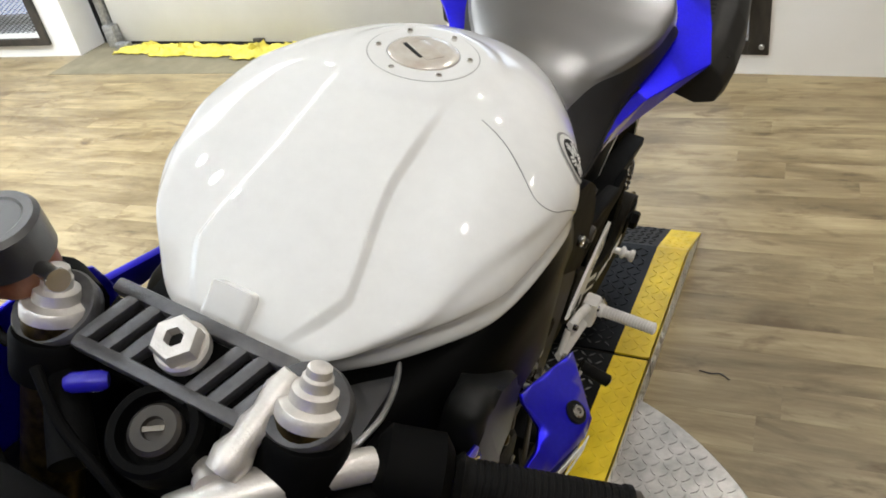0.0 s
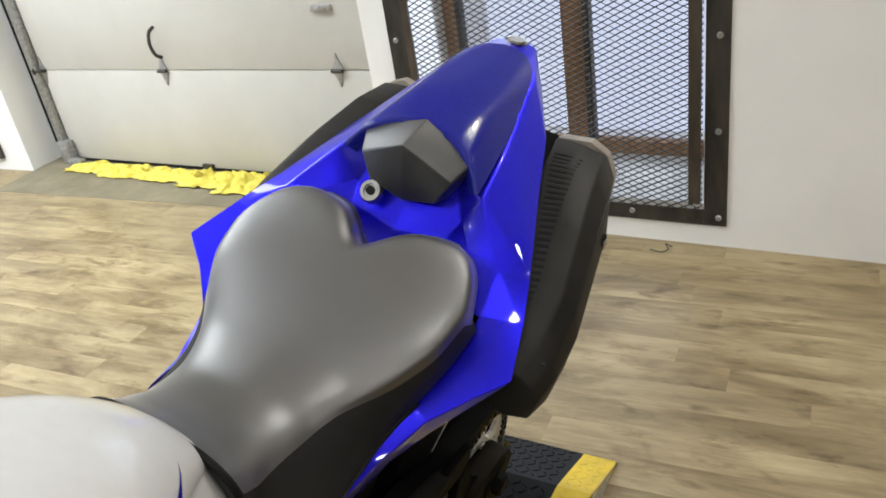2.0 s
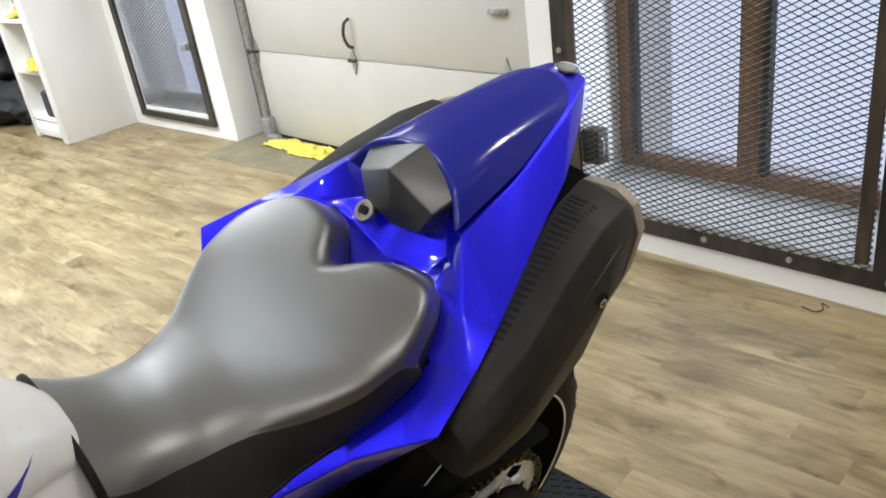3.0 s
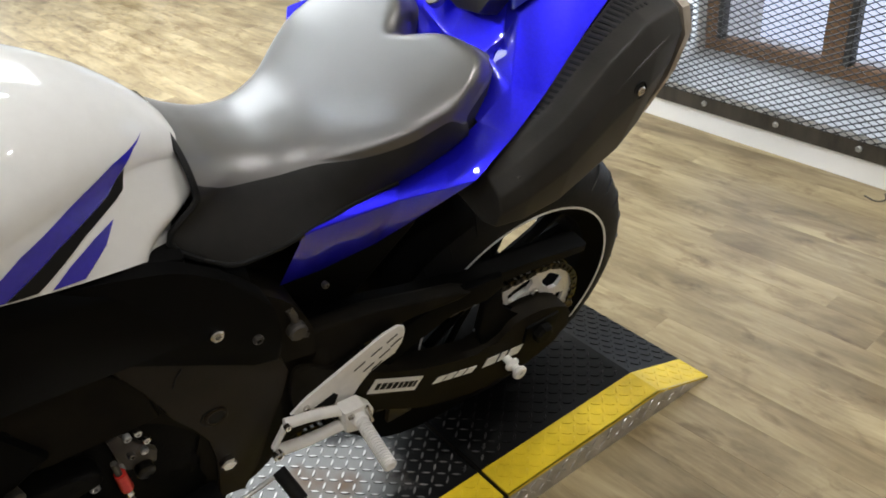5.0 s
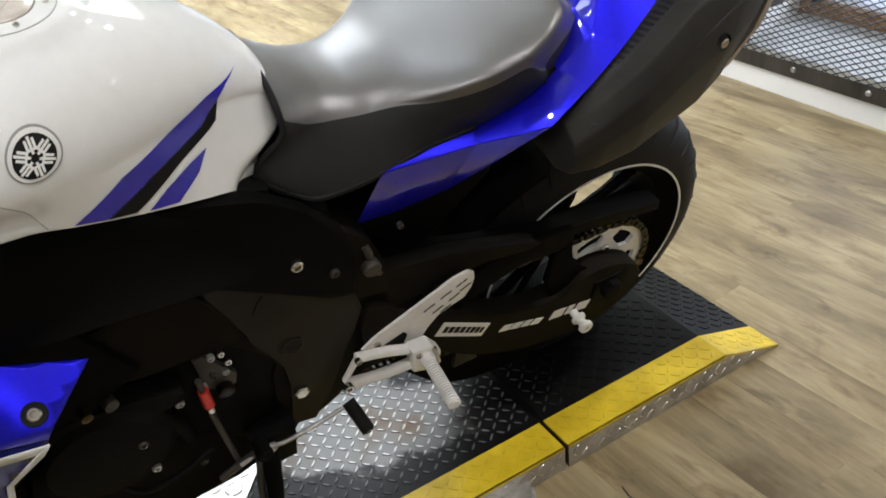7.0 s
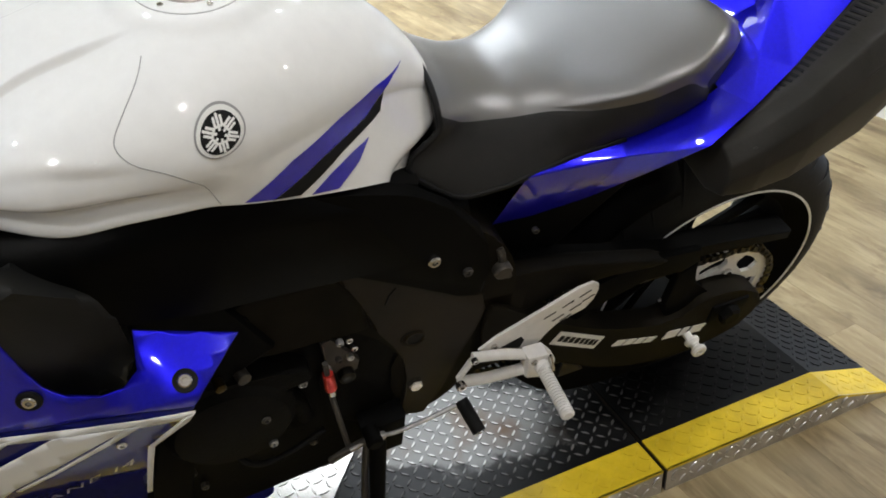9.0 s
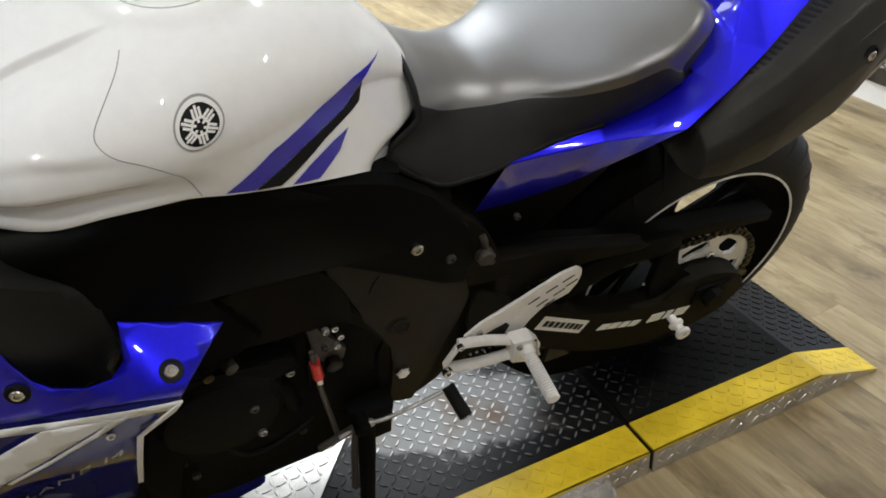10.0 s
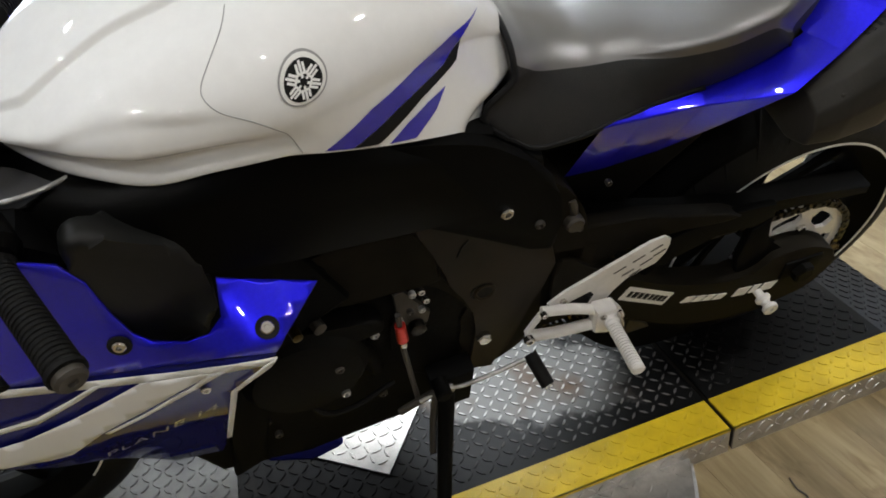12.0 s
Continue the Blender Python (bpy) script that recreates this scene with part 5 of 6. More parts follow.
def chain():
    """Two runs of plates between the sprockets, and the wrap behind."""
    bm, gold = bmesh.new(), bmesh.new()
    fy, fz, fr = -0.585, 0.085, 0.045
    pts = []
    for i in range(26):
        a = radians(100 - 200 * i / 25)
        pts.append((0.119 * math.cos(a), 0.119 * math.sin(a)))
    top = [(fy + (pts[0][0] - fy) * t, fz + fr + (pts[0][1] - fz - fr) * t) for t in [i / 40 for i in range(40)]]
    bot = [(pts[-1][0] + (fy - pts[-1][0]) * t, pts[-1][1] + (fz - fr - pts[-1][1]) * t - 0.012 * math.sin(math.pi * t)) for t in [i / 40 for i in range(1, 41)]]
    line = top + pts + bot
    for i, ((ya, za), (yb, zb)) in enumerate(zip(line, line[1:])):
        c = Vector((SPX + 0.0035, (ya + yb) / 2, (za + zb) / 2))
        ang = math.degrees(math.atan2(zb - za, yb - ya))
        ln = math.hypot(yb - ya, zb - za)
        for dx in ((-0.009, 0.007) if i % 2 else (-0.011, 0.009)):
            add_box(gold if i % 2 else bm, (dx, -ln * 0.62, -0.0065), (dx + 0.002, ln * 0.62, 0.0065), 0.0, Matrix.Translation(c) @ pose(0, 0, 0, ang, 0, 0))
        add_turned(bm, c + Vector((-0.012, ln / 2 * math.cos(radians(ang)), ln / 2 * math.sin(radians(ang)))), (1, 0, 0), [(0, 0.0038), (0.025, 0.0038)], 8)
    ch = part("drive_chain", bm, M_CHAIN, bike, "steel drive chain with brass-coloured plates", smooth=False)
    part("brass_run", gold, M_GOLD, ch, smooth=False)


chain()

# swingarm: a long box arm with a brace below carrying the printing, and one on the other side
LEFT_ARM = [(0.082, 0.0), (0.082, -0.050), (0.03, -0.088), (-0.06, -0.104), (-0.16, -0.092), (-0.27, -0.042), (-0.37, 0.030), (-0.47, 0.085), (-0.50, 0.150), (-0.49, 0.225), (-0.435, 0.186), (-0.368, 0.131), (-0.262, 0.064), (-0.145, 0.022), (-0.092, 0.026), (-0.062, 0.054), (0.0, 0.052), (0.05, 0.030)]
for s in (1, -1):
    out = bmesh.new()
    # the far arm is a plain deep box
    shape = LEFT_ARM if s > 0 else [(0.082, 0.02), (0.082, -0.050), (-0.06, -0.104), (-0.27, -0.042), (-0.47, 0.085), (-0.49, 0.235), (-0.30, 0.225), (-0.10, 0.190), (0.02, 0.120)]
    add_slab(out, smooth_loop(shape, 4), s * 0.118 if s > 0 else -0.160, s * 0.160 if s > 0 else -0.118, 0.006)
    arm = part("swingarm", out, M_FRAME, bike, "black aluminium swingarm")
    up = bmesh.new()
    add_slab(up, [(-0.17, 0.186), (-0.20, 0.184), (-0.28, 0.200), (-0.36, 0.205), (-0.50, 0.160), (-0.50, 0.285), (-0.36, 0.255), (-0.20, 0.205)], min(s * 0.122, s * 0.150), max(s * 0.122, s * 0.150), 0.006)
    part("upper_brace", up, M_FRAME, arm)
    if s > 0:
        # webs that frame the window onto the chain
        part("arm_web", slab([(-0.137, 0.060), (-0.132, 0.132), (-0.098, 0.152), (-0.092, 0.095), (-0.050, 0.053), (0.020, 0.012), (0.020, -0.03), (-0.12, 0.0)], 0.129, 0.146, 0.004), M_BLACK, arm)
        part("arm_web", slab([(-0.330, 0.150), (-0.293, 0.175), (-0.207, 0.198), (-0.102, 0.184), (-0.094, 0.151), (-0.129, 0.137), (-0.201, 0.152), (-0.269, 0.124), (-0.33, 0.09)], 0.129, 0.144, 0.004), M_BLACK, arm)
    part("pivot_block", slab([(-0.52, 0.055), (-0.44, 0.06), (-0.43, 0.235), (-0.52, 0.25)], min(s * 0.11, s * 0.152), max(s * 0.11, s * 0.152), 0.006), M_FRAME, arm)
    part("axle_block", box((min(s * 0.156, s * 0.165), -0.035, -0.022), (max(s * 0.156, s * 0.165), 0.045, 0.024), 0.004), M_BLACK, arm)
    part("axle_nut", turned((s * 0.167, 0.0, 0.0), (s, 0, 0), [(0, 0.021), (0.012, 0.021), (0.016, 0.016), (0.016, 0.008)], 6 if s > 0 else 20), M_ENGINE, arm)
    part("adjuster", turned((s * 0.145, 0.05, 0.0), (0, 1, 0), [(0, 0.006), (0.045, 0.006), (0.047, 0.004)], 10), M_GOLD, arm)
    bob = bmesh.new()
    add_turned(bob, (s * 0.159, -0.070, -0.042), (s, 0, 0), [(0, 0.008), (0.014, 0.008), (0.016, 0.0142), (0.021, 0.0142), (0.026, 0.0085), (0.032, 0.0085), (0.037, 0.0142), (0.043, 0.0142), (0.045, 0.0125), (0.045, 0.005), (0.041, 0.005)], 28)
    part("stand_bobbin", bob, M_PEG, arm, "white paddock stand bobbin")
part("lower_chain_guard", slab(smooth_loop([(-0.06, -0.200), (-0.084, -0.221), (-0.214, -0.219), (-0.308, -0.181), (-0.381, -0.100), (-0.418, -0.036), (-0.38, 0.02), (-0.20, -0.07)], 4), 0.088, 0.104, 0.004), M_BLACK, bike, "black lower chain guard")
part("chain_tensioner", slab([(-0.300, -0.126), (-0.297, -0.080), (-0.262, -0.104), (-0.245, -0.126)], 0.103, 0.116, 0.004), M_IRON, bike, "grey metal tensioner plate")
part("cross_brace", box((-0.13, -0.47, 0.08), (0.13, -0.43, 0.24), 0.01), M_FRAME, bike)
# chain guard and hugger
part("chain_guard", slab([(-0.47, 0.270), (-0.35, 0.233), (-0.27, 0.206), (-0.17, 0.181), (-0.044, 0.166), (0.115, 0.137), (0.115, 0.116), (-0.04, 0.140), (-0.157, 0.156), (-0.27, 0.182), (-0.47, 0.240)], 0.088, 0.130, 0.004), M_BLACK, bike, "black plastic chain guard")
bm = bmesh.new()
rings = []
for k in range(18):
    a = radians(40 + 110 * k / 17)
    r = 0.338 + 0.004 * math.sin(k)
    rings.append([(x, r * math.cos(a), r * math.sin(a) - (0.06 * (abs(x) / 0.08) ** 2.5)) for x in (-0.078, -0.07, -0.05, -0.025, 0, 0.025, 0.05, 0.07, 0.078)])
vs = [[bm.verts.new(p) for p in r] for r in rings[11:]]
for a, b in zip(vs, vs[1:]):
    for i in range(len(a) - 1):
        bm.faces.new((a[i], a[i + 1], b[i + 1], b[i]))
hug = part("hugger", bm, M_BLACK, bike, "black rear mudguard", angle=60)
hug.modifiers.new("thickness", "SOLIDIFY").thickness = 0.004


def lettering(name, text, p, height, mat, parent, tilt=0.0, label="", spacing=1.0, stretch=1.0, roll=0.0):
    """Raised print on the left flank, reading towards the rear."""
    cu = bpy.data.curves.new(name, "FONT")
    cu.body, cu.size, cu.align_x, cu.align_y, cu.extrude, cu.space_character = text, height * 1.38, "CENTER", "CENTER", 0.0006, spacing
    tmp = new(name, cu)
    me = bpy.data.meshes.new_from_object(tmp)
    bpy.data.objects.remove(tmp)
    me.materials.clear()
    me.materials.append(mat)
    ob = new(name, me)
    me.transform(Matrix.Diagonal((stretch, 1, 1, 1)))
    me.transform(Matrix.Translation(p) @ pose(0, 0, 0, tilt, 0, 0) @ pose(0, 0, 0, 90, roll, 90))
    ob.parent = parent
    if label:
        tagged(ob, label)
    return ob


left_arm = next(o for o in bike.children if o.name == "swingarm")
ARM_X = 0.1604


def band(y, z, tilt):
    """A place on the printed band of the left arm."""
    return Matrix.Translation((ARM_X, y, z)) @ pose(0, 0, 0, tilt, 0, 0)


m = band(-0.320, 0.0630, -32.5)
part("sticker", box((-0.001, -0.056, -0.0155), (0.0008, 0.056, 0.0155), 0.0, m), M_LABEL_W, left_arm, "white sticker")
for dy, w in ((-0.0415, 0.009), (-0.0285, 0.0105), (-0.0150, 0.0105), (-0.0015, 0.0105), (0.0115, 0.008), (0.0230, 0.0095), (0.0350, 0.0095), (0.0455, 0.0065)):
    part("sticker_print", box((0, -w / 2, -0.0068), (0.0013, w / 2, 0.0068), 0.0, m @ Matrix.Translation((0, dy, 0))), M_LABEL_B, left_arm)
m = band(-0.193, -0.003, -19)
for k, w in enumerate((0.021, 0.020, 0.018, 0.020)):
    part("printed_bar", box((-0.001, -w / 2, -0.0072), (0.0008, w / 2, 0.0072), 0.0, m @ Matrix.Translation((0, -0.036 + 0.0245 * k, 0)) @ Matrix(((1, 0, 0, 0), (0, 1, 0.5, 0), (0, 0, 1, 0), (0, 0, 0, 1)))), M_LABEL_W, left_arm)
m = band(-0.085, -0.027, -10)
SHEAR = Matrix(((1, 0, 0, 0), (0, 1, 0.25, 0), (0, 0, 1, 0), (0, 0, 0, 1)))
for y0, w in ((-0.0395, 0.030), (-0.0035, 0.015), (0.019, 0.030)):
    part("printed_bar", box((-0.001, 0, -0.0105), (0.0008, w, 0.0105), 0.0, m @ SHEAR @ Matrix.Translation((0, y0, 0))), M_LABEL_W, left_arm)


# main frame: a broad black beam over the engine, cover panels, engine cases
part("main_frame", slab(smooth_loop([(-1.06, 0.535), (-0.92, 0.545), (-0.78, 0.515), (-0.62, 0.450), (-0.50, 0.370), (-0.455, 0.27), (-0.47, 0.15), (-0.52, 0.03), (-0.60, -0.02), (-0.655, 0.02), (-0.62, 0.12), (-0.66, 0.22), (-0.74, 0.285), (-0.84, 0.33), (-0.95, 0.40), (-1.06, 0.46)], 4), -0.152, 0.152, 0.02, 3), M_FRAME, bike, "broad black aluminium frame beam")
fr = next(o for o in bike.children if o.name == "main_frame")
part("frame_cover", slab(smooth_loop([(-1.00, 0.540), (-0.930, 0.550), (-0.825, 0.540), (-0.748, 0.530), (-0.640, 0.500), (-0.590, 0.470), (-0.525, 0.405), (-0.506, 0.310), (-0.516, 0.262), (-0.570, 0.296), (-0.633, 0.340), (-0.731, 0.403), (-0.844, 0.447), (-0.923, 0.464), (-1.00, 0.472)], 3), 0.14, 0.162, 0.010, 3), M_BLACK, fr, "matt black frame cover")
part("pivot_plate", slab([(-0.722, 0.392), (-0.690, 0.380), (-0.660, 0.363), (-0.580, 0.310), (-0.508, 0.262), (-0.499, 0.222), (-0.514, 0.180), (-0.531, 0.137), (-0.561, 0.045), (-0.587, -0.008), (-0.632, 0.006), (-0.622, 0.060), (-0.619, 0.110), (-0.624, 0.160), (-0.636, 0.205), (-0.662, 0.243), (-0.671, 0.262), (-0.679, 0.315), (-0.697, 0.356)], 0.14, 0.157, 0.005, 2), M_PIVOT, fr, "brown-black pivot plate of the frame")
hole = part("pivot_hole", turned((0.152, -0.609, 0.207), (1, 0, 0), [(0.001, 0.0165), (0.0075, 0.0165), (0.0085, 0.0150), (0.0080, 0.0125), (0.0055, 0.0115)], 28), M_PIVOT, fr, "round bore in the pivot plate")
part("bore", turned((0.152, -0.609, 0.207), (1, 0, 0), [(0.0050, 0.0122), (0.0060, 0.0122), (0.0060, 0.001)], 24), M_LABEL_B, hole, "black bore")
part("frame_rail", slab([(-0.860, 0.385), (-0.811, 0.382), (-0.726, 0.392), (-0.701, 0.356), (-0.683, 0.315), (-0.675, 0.263), (-0.708, 0.266), (-0.746, 0.270), (-0.800, 0.271), (-0.860, 0.276), (-0.90, 0.300)], 0.14, 0.161, 0.007, 3), M_FRAME, fr, "satin black frame rail")
part("plate_joint", tube([(0.1572, -0.637, 0.331), (0.1572, -0.646, 0.320), (0.1572, -0.652, 0.303)], 0.0016, 6), M_LABEL_B, fr)
part("rail_boss", turned((0.158, -0.842, 0.352), (1, 0, 0), [(0, 0.019), (0.006, 0.018), (0.008, 0.012), (0.005, 0.009)], 24), M_BLACK, fr, "dark round frame boss")
part("side_cover", slab([(-0.60, 0.478), (-0.55, 0.425), (-0.47, 0.385), (-0.36, 0.42), (-0.28, 0.50), (-0.22, 0.465), (-0.25, 0.33), (-0.36, 0.23), (-0.52, 0.20), (-0.63, 0.30), (-0.68, 0.47)], -0.094, 0.094, 0.012, 3), M_BLACK, bike, "black under-seat side cover")
part("seat_base", slab([(-0.60, 0.49), (-0.52, 0.45), (-0.44, 0.47), (-0.30, 0.53), (-0.18, 0.55), (-0.18, 0.50), (-0.44, 0.40), (-0.60, 0.42)], -0.108, 0.108, 0.01), M_BLACK, bike)
part("tank_underside", slab([(-1.05, 0.548), (-0.90, 0.572), (-0.82, 0.566), (-0.70, 0.522), (-0.60, 0.485), (-0.60, 0.45), (-0.75, 0.48), (-1.05, 0.50)], -0.140, 0.140, 0.01), M_BLACK, bike)
def beam_cover():
    """The smooth black moulding between the tank's edge and the fairing."""
    at = curve([(-1.13, 0.030, 0.548, 0.105, 0.530, 0.140, 0.470), (-1.02, 0.136, 0.556, 0.176, 0.525, 0.196, 0.462), (-0.95, 0.170, 0.562, 0.192, 0.525, 0.203, 0.455), (-0.88, 0.180, 0.570, 0.196, 0.520, 0.202, 0.440), (-0.80, 0.176, 0.556, 0.188, 0.505, 0.190, 0.420), (-0.70, 0.150, 0.512, 0.168, 0.475, 0.171, 0.390), (-0.60, 0.124, 0.470, 0.148, 0.438, 0.160, 0.372), (-0.53, 0.116, 0.428, 0.136, 0.400, 0.148, 0.335)])
    bm = bmesh.new()
    rings = []
    for i in range(41):
        y = -1.13 + 0.60 * i / 40
        xt, zt, xm, zm, xb, zb = at(y)
        ring = [(xt - 0.03, y, zt - 0.012), (xt, y, zt)]
        for k in range(1, 9):
            t = k / 8
            # a soft ridge along the upper third
            bulge = 0.004 * math.exp(-(((t - 0.3) / 0.12) ** 2))
            x = (1 - t) ** 2 * xt + 2 * t * (1 - t) * (2 * xm - 0.5 * (xt + xb)) + t * t * xb
            z = (1 - t) ** 2 * zt + 2 * t * (1 - t) * (2 * zm - 0.5 * (zt + zb)) + t * t * zb
            ring.append((x + bulge, y, z))
        ring += [(xb - 0.02, y, zb - 0.006), (xb - 0.04, y, zb + 0.01)]
        rings.append(ring)
    add_rings(bm, rings)
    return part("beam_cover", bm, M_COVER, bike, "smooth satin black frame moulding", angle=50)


beam_cover()
part("frame_hole", turned((0.1545, -0.614, 0.209), (1, 0, 0), [(0, 0.017), (0.0030, 0.017), (0.0034, 0.015), (0.001, 0.014), (0.001, 0.001)], 28), M_LABEL_B, fr, "dark round opening")
hex_bolt("engine_bolt", (0.158, -0.607, 0.094), (1, 0, 0), 0.0125, fr, M_STEEL, False)
hex_bolt("frame_bolt", (0.163, -0.590, 0.372), (1, 0, 0), 0.009, fr, M_STEEL)
hex_bolt("frame_bolt", (0.163, -0.540, 0.330), (1, 0, 0), 0.007, fr, M_IRON)
lk = part("linkage_bolt", turned((0.150, -0.484, 0.305), (1, 0, 0), [(0, 0.0135), (0.013, 0.0135), (0.016, 0.011), (0.016, 0.005)], 24), M_IRON, fr, "dark metal brake linkage boss")
part("linkage_arm", tube(spline([(0.150, -0.490, 0.345), (0.152, -0.484, 0.325), (0.150, -0.482, 0.300), (0.148, -0.466, 0.276)]), 0.006, 8), M_IRON, lk)
hex_bolt("linkage_nut", (0.150, -0.512, 0.318), (1, 0, 0), 0.006, lk, M_GALV)
hex_bolt("frame_bolt", (0.140, -0.43, 0.345), (1, 0, 0), 0.005, fr, M_IRON)
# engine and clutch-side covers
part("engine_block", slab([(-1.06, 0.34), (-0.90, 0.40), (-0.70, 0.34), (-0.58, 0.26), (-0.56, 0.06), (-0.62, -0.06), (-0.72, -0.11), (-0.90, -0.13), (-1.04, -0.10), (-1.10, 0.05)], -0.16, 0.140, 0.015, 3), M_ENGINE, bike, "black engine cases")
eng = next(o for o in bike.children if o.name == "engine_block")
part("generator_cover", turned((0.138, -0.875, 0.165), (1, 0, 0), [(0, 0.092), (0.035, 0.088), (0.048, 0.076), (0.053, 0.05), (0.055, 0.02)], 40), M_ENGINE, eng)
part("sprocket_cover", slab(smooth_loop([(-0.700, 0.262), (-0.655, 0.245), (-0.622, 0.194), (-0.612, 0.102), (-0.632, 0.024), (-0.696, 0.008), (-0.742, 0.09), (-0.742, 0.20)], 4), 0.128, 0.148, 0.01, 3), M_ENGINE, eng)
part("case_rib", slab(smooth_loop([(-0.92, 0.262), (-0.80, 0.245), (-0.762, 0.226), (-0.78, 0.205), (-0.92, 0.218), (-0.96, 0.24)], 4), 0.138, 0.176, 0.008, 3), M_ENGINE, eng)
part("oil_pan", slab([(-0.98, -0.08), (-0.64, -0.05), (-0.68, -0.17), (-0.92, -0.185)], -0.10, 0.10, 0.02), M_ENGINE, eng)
for k, (y, z, x, m) in enumerate([(-0.773, 0.188, 0.160, M_GALV), (-0.832, 0.178, 0.190, M_IRON), (-0.829, 0.109, 0.188, M_GALV), (-0.947, 0.031, 0.150, M_IRON), (-0.937, -0.020, 0.148, M_IRON), (-0.768, 0.007, 0.150, M_IRON), (-0.720, 0.271, 0.172, M_GALV), (-0.707, 0.269, 0.170, M_STEEL), (-0.700, 0.245, 0.168, M_STEEL), (-0.706, 0.226, 0.168, M_GALV), (-0.722, 0.227, 0.168, M_IRON), (-0.738, 0.215, 0.170, M_GALV)]):
    hex_bolt("case_bolt", (x, y, z), (1, 0, 0), 0.0066 if k < 6 else 0.0052, eng, m)
part("shift_arm", slab([(-0.742, 0.258), (-0.728, 0.262), (-0.690, 0.196), (-0.694, 0.176), (-0.712, 0.170), (-0.736, 0.190)], 0.146, 0.158, 0.003), M_IRON, eng, "dark metal shift arm")
part("shift_joint", turned((0.158, -0.712, 0.180), (1, 0, 0), [(0, 0.012), (0.012, 0.012), (0.014, 0.009), (0.014, 0.004)], 18), M_CHAIN, eng)
for z in (0.045, 0.085, 0.125):
    part("case_fin", tube([(0.139, -1.00, z), (0.139, -0.955, z + 0.012)], 0.007, 8), M_ENGINE, eng)
part("water_hose", tube(spline([(0.150, -0.955, 0.20), (0.165, -0.90, 0.235), (0.170, -0.84, 0.222), (0.162, -0.79, 0.16), (0.150, -0.775, 0.09)]), 0.013, 14), M_ENGINE, eng, "black rubber coolant hose")
part("wiring_loom", tube(spline([(0.158, -0.90, 0.15), (0.186, -0.87, 0.075), (0.170, -0.82, 0.03), (0.158, -0.75, 0.045)]), 0.005, 8), M_GRIP, eng, "black wiring loom")
part("drain_bolt", turned((0.120, -0.800, -0.050), (1, 0, -0.4), [(0, 0.014), (0.01, 0.014), (0.012, 0.010)], 6), M_IRON, eng)
part("hose_fitting", turned((0.160, -0.853, 0.272), (1, 0.3, 0), [(0, 0.009), (0.026, 0.009), (0.028, 0.006)], 16), M_IRON, eng)
part("hose_fitting", turned((0.160, -0.881, 0.274), (1, 0.2, 0), [(0, 0.007), (0.03, 0.007), (0.032, 0.004)], 16), M_GOLD, eng)

# gear linkage: rod with a red adjuster, lever and its rubber
rod = part("gear_rod", tube([(0.182, -0.744, 0.250), (0.185, -0.740, 0.17), (0.189, -0.731, 0.09), (0.192, -0.724, 0.030)], 0.0042, 8), M_IRON, bike, "gear linkage rod")
part("rod_adjuster", tube([(0.1825, -0.742, 0.226), (0.184, -0.740, 0.192)], [0.0075, 0.0085], 12), M_RED, rod, "red anodised adjuster")
part("rod_collar", tube([(0.184, -0.740, 0.192), (0.1845, -0.739, 0.178)], 0.006, 12), M_STEEL, rod)
lev = part("gear_lever", tube(spline([(0.205, -0.725, 0.045), (0.205, -0.690, 0.060), (0.210, -0.655, 0.062), (0.214, -0.600, 0.078), (0.218, -0.556, 0.098)]), 0.0034, 10), M_GALV, bike, "silver gear lever")
part("toe_rubber", tube([(0.214, -0.555, 0.098), (0.262, -0.545, 0.078)], 0.0105, 14), M_GRIP, lev, "black rubber toe piece")
part("rubber_end", tube([(0.262, -0.545, 0.078), (0.265, -0.5445, 0.0768)], 0.006, 12), M_STEEL, lev)
part("lever_boss", turned((0.188, -0.690, 0.058), (1, 0, 0), [(0, 0.013), (0.028, 0.013), (0.031, 0.010)], 20), M_BLACK, lev)
part("lever_bracket", tube([(0.198, -0.755, 0.020), (0.200, -0.735, 0.035), (0.203, -0.70, 0.056)], 0.006, 10), M_IRON, lev)

# side stand, foot on the platform
stand = part("side_stand", tube([(0.165, -0.672, 0.040), (0.192, -0.679, -0.020), (0.232, -0.695, -0.105), (0.290, -0.718, -0.222)], [0.017, 0.014, 0.0125, 0.012], 14), M_BLACK, bike, "black side stand")
part("stand_bracket", slab([(-0.70, 0.05), (-0.63, 0.055), (-0.635, -0.03), (-0.69, -0.035)], 0.15, 0.188, 0.005), M_BLACK, stand)
hex_bolt("stand_bolt", (0.188, -0.674, 0.030), (1, 0, 0), 0.010, stand, M_GALV, False)
part("stand_spring", tube([(0.176, -0.690, 0.020), (0.196, -0.702, -0.045), (0.222, -0.712, -0.10)], 0.006, 10), M_IRON, stand)
foot_m = BIKE.inverted() @ Matrix.Translation((-0.037, -0.632, RH + 0.0026))
part("stand_foot", box((-0.030, -0.036, 0.0), (0.026, 0.036, 0.010), 0.003, foot_m), M_BLACK, stand)

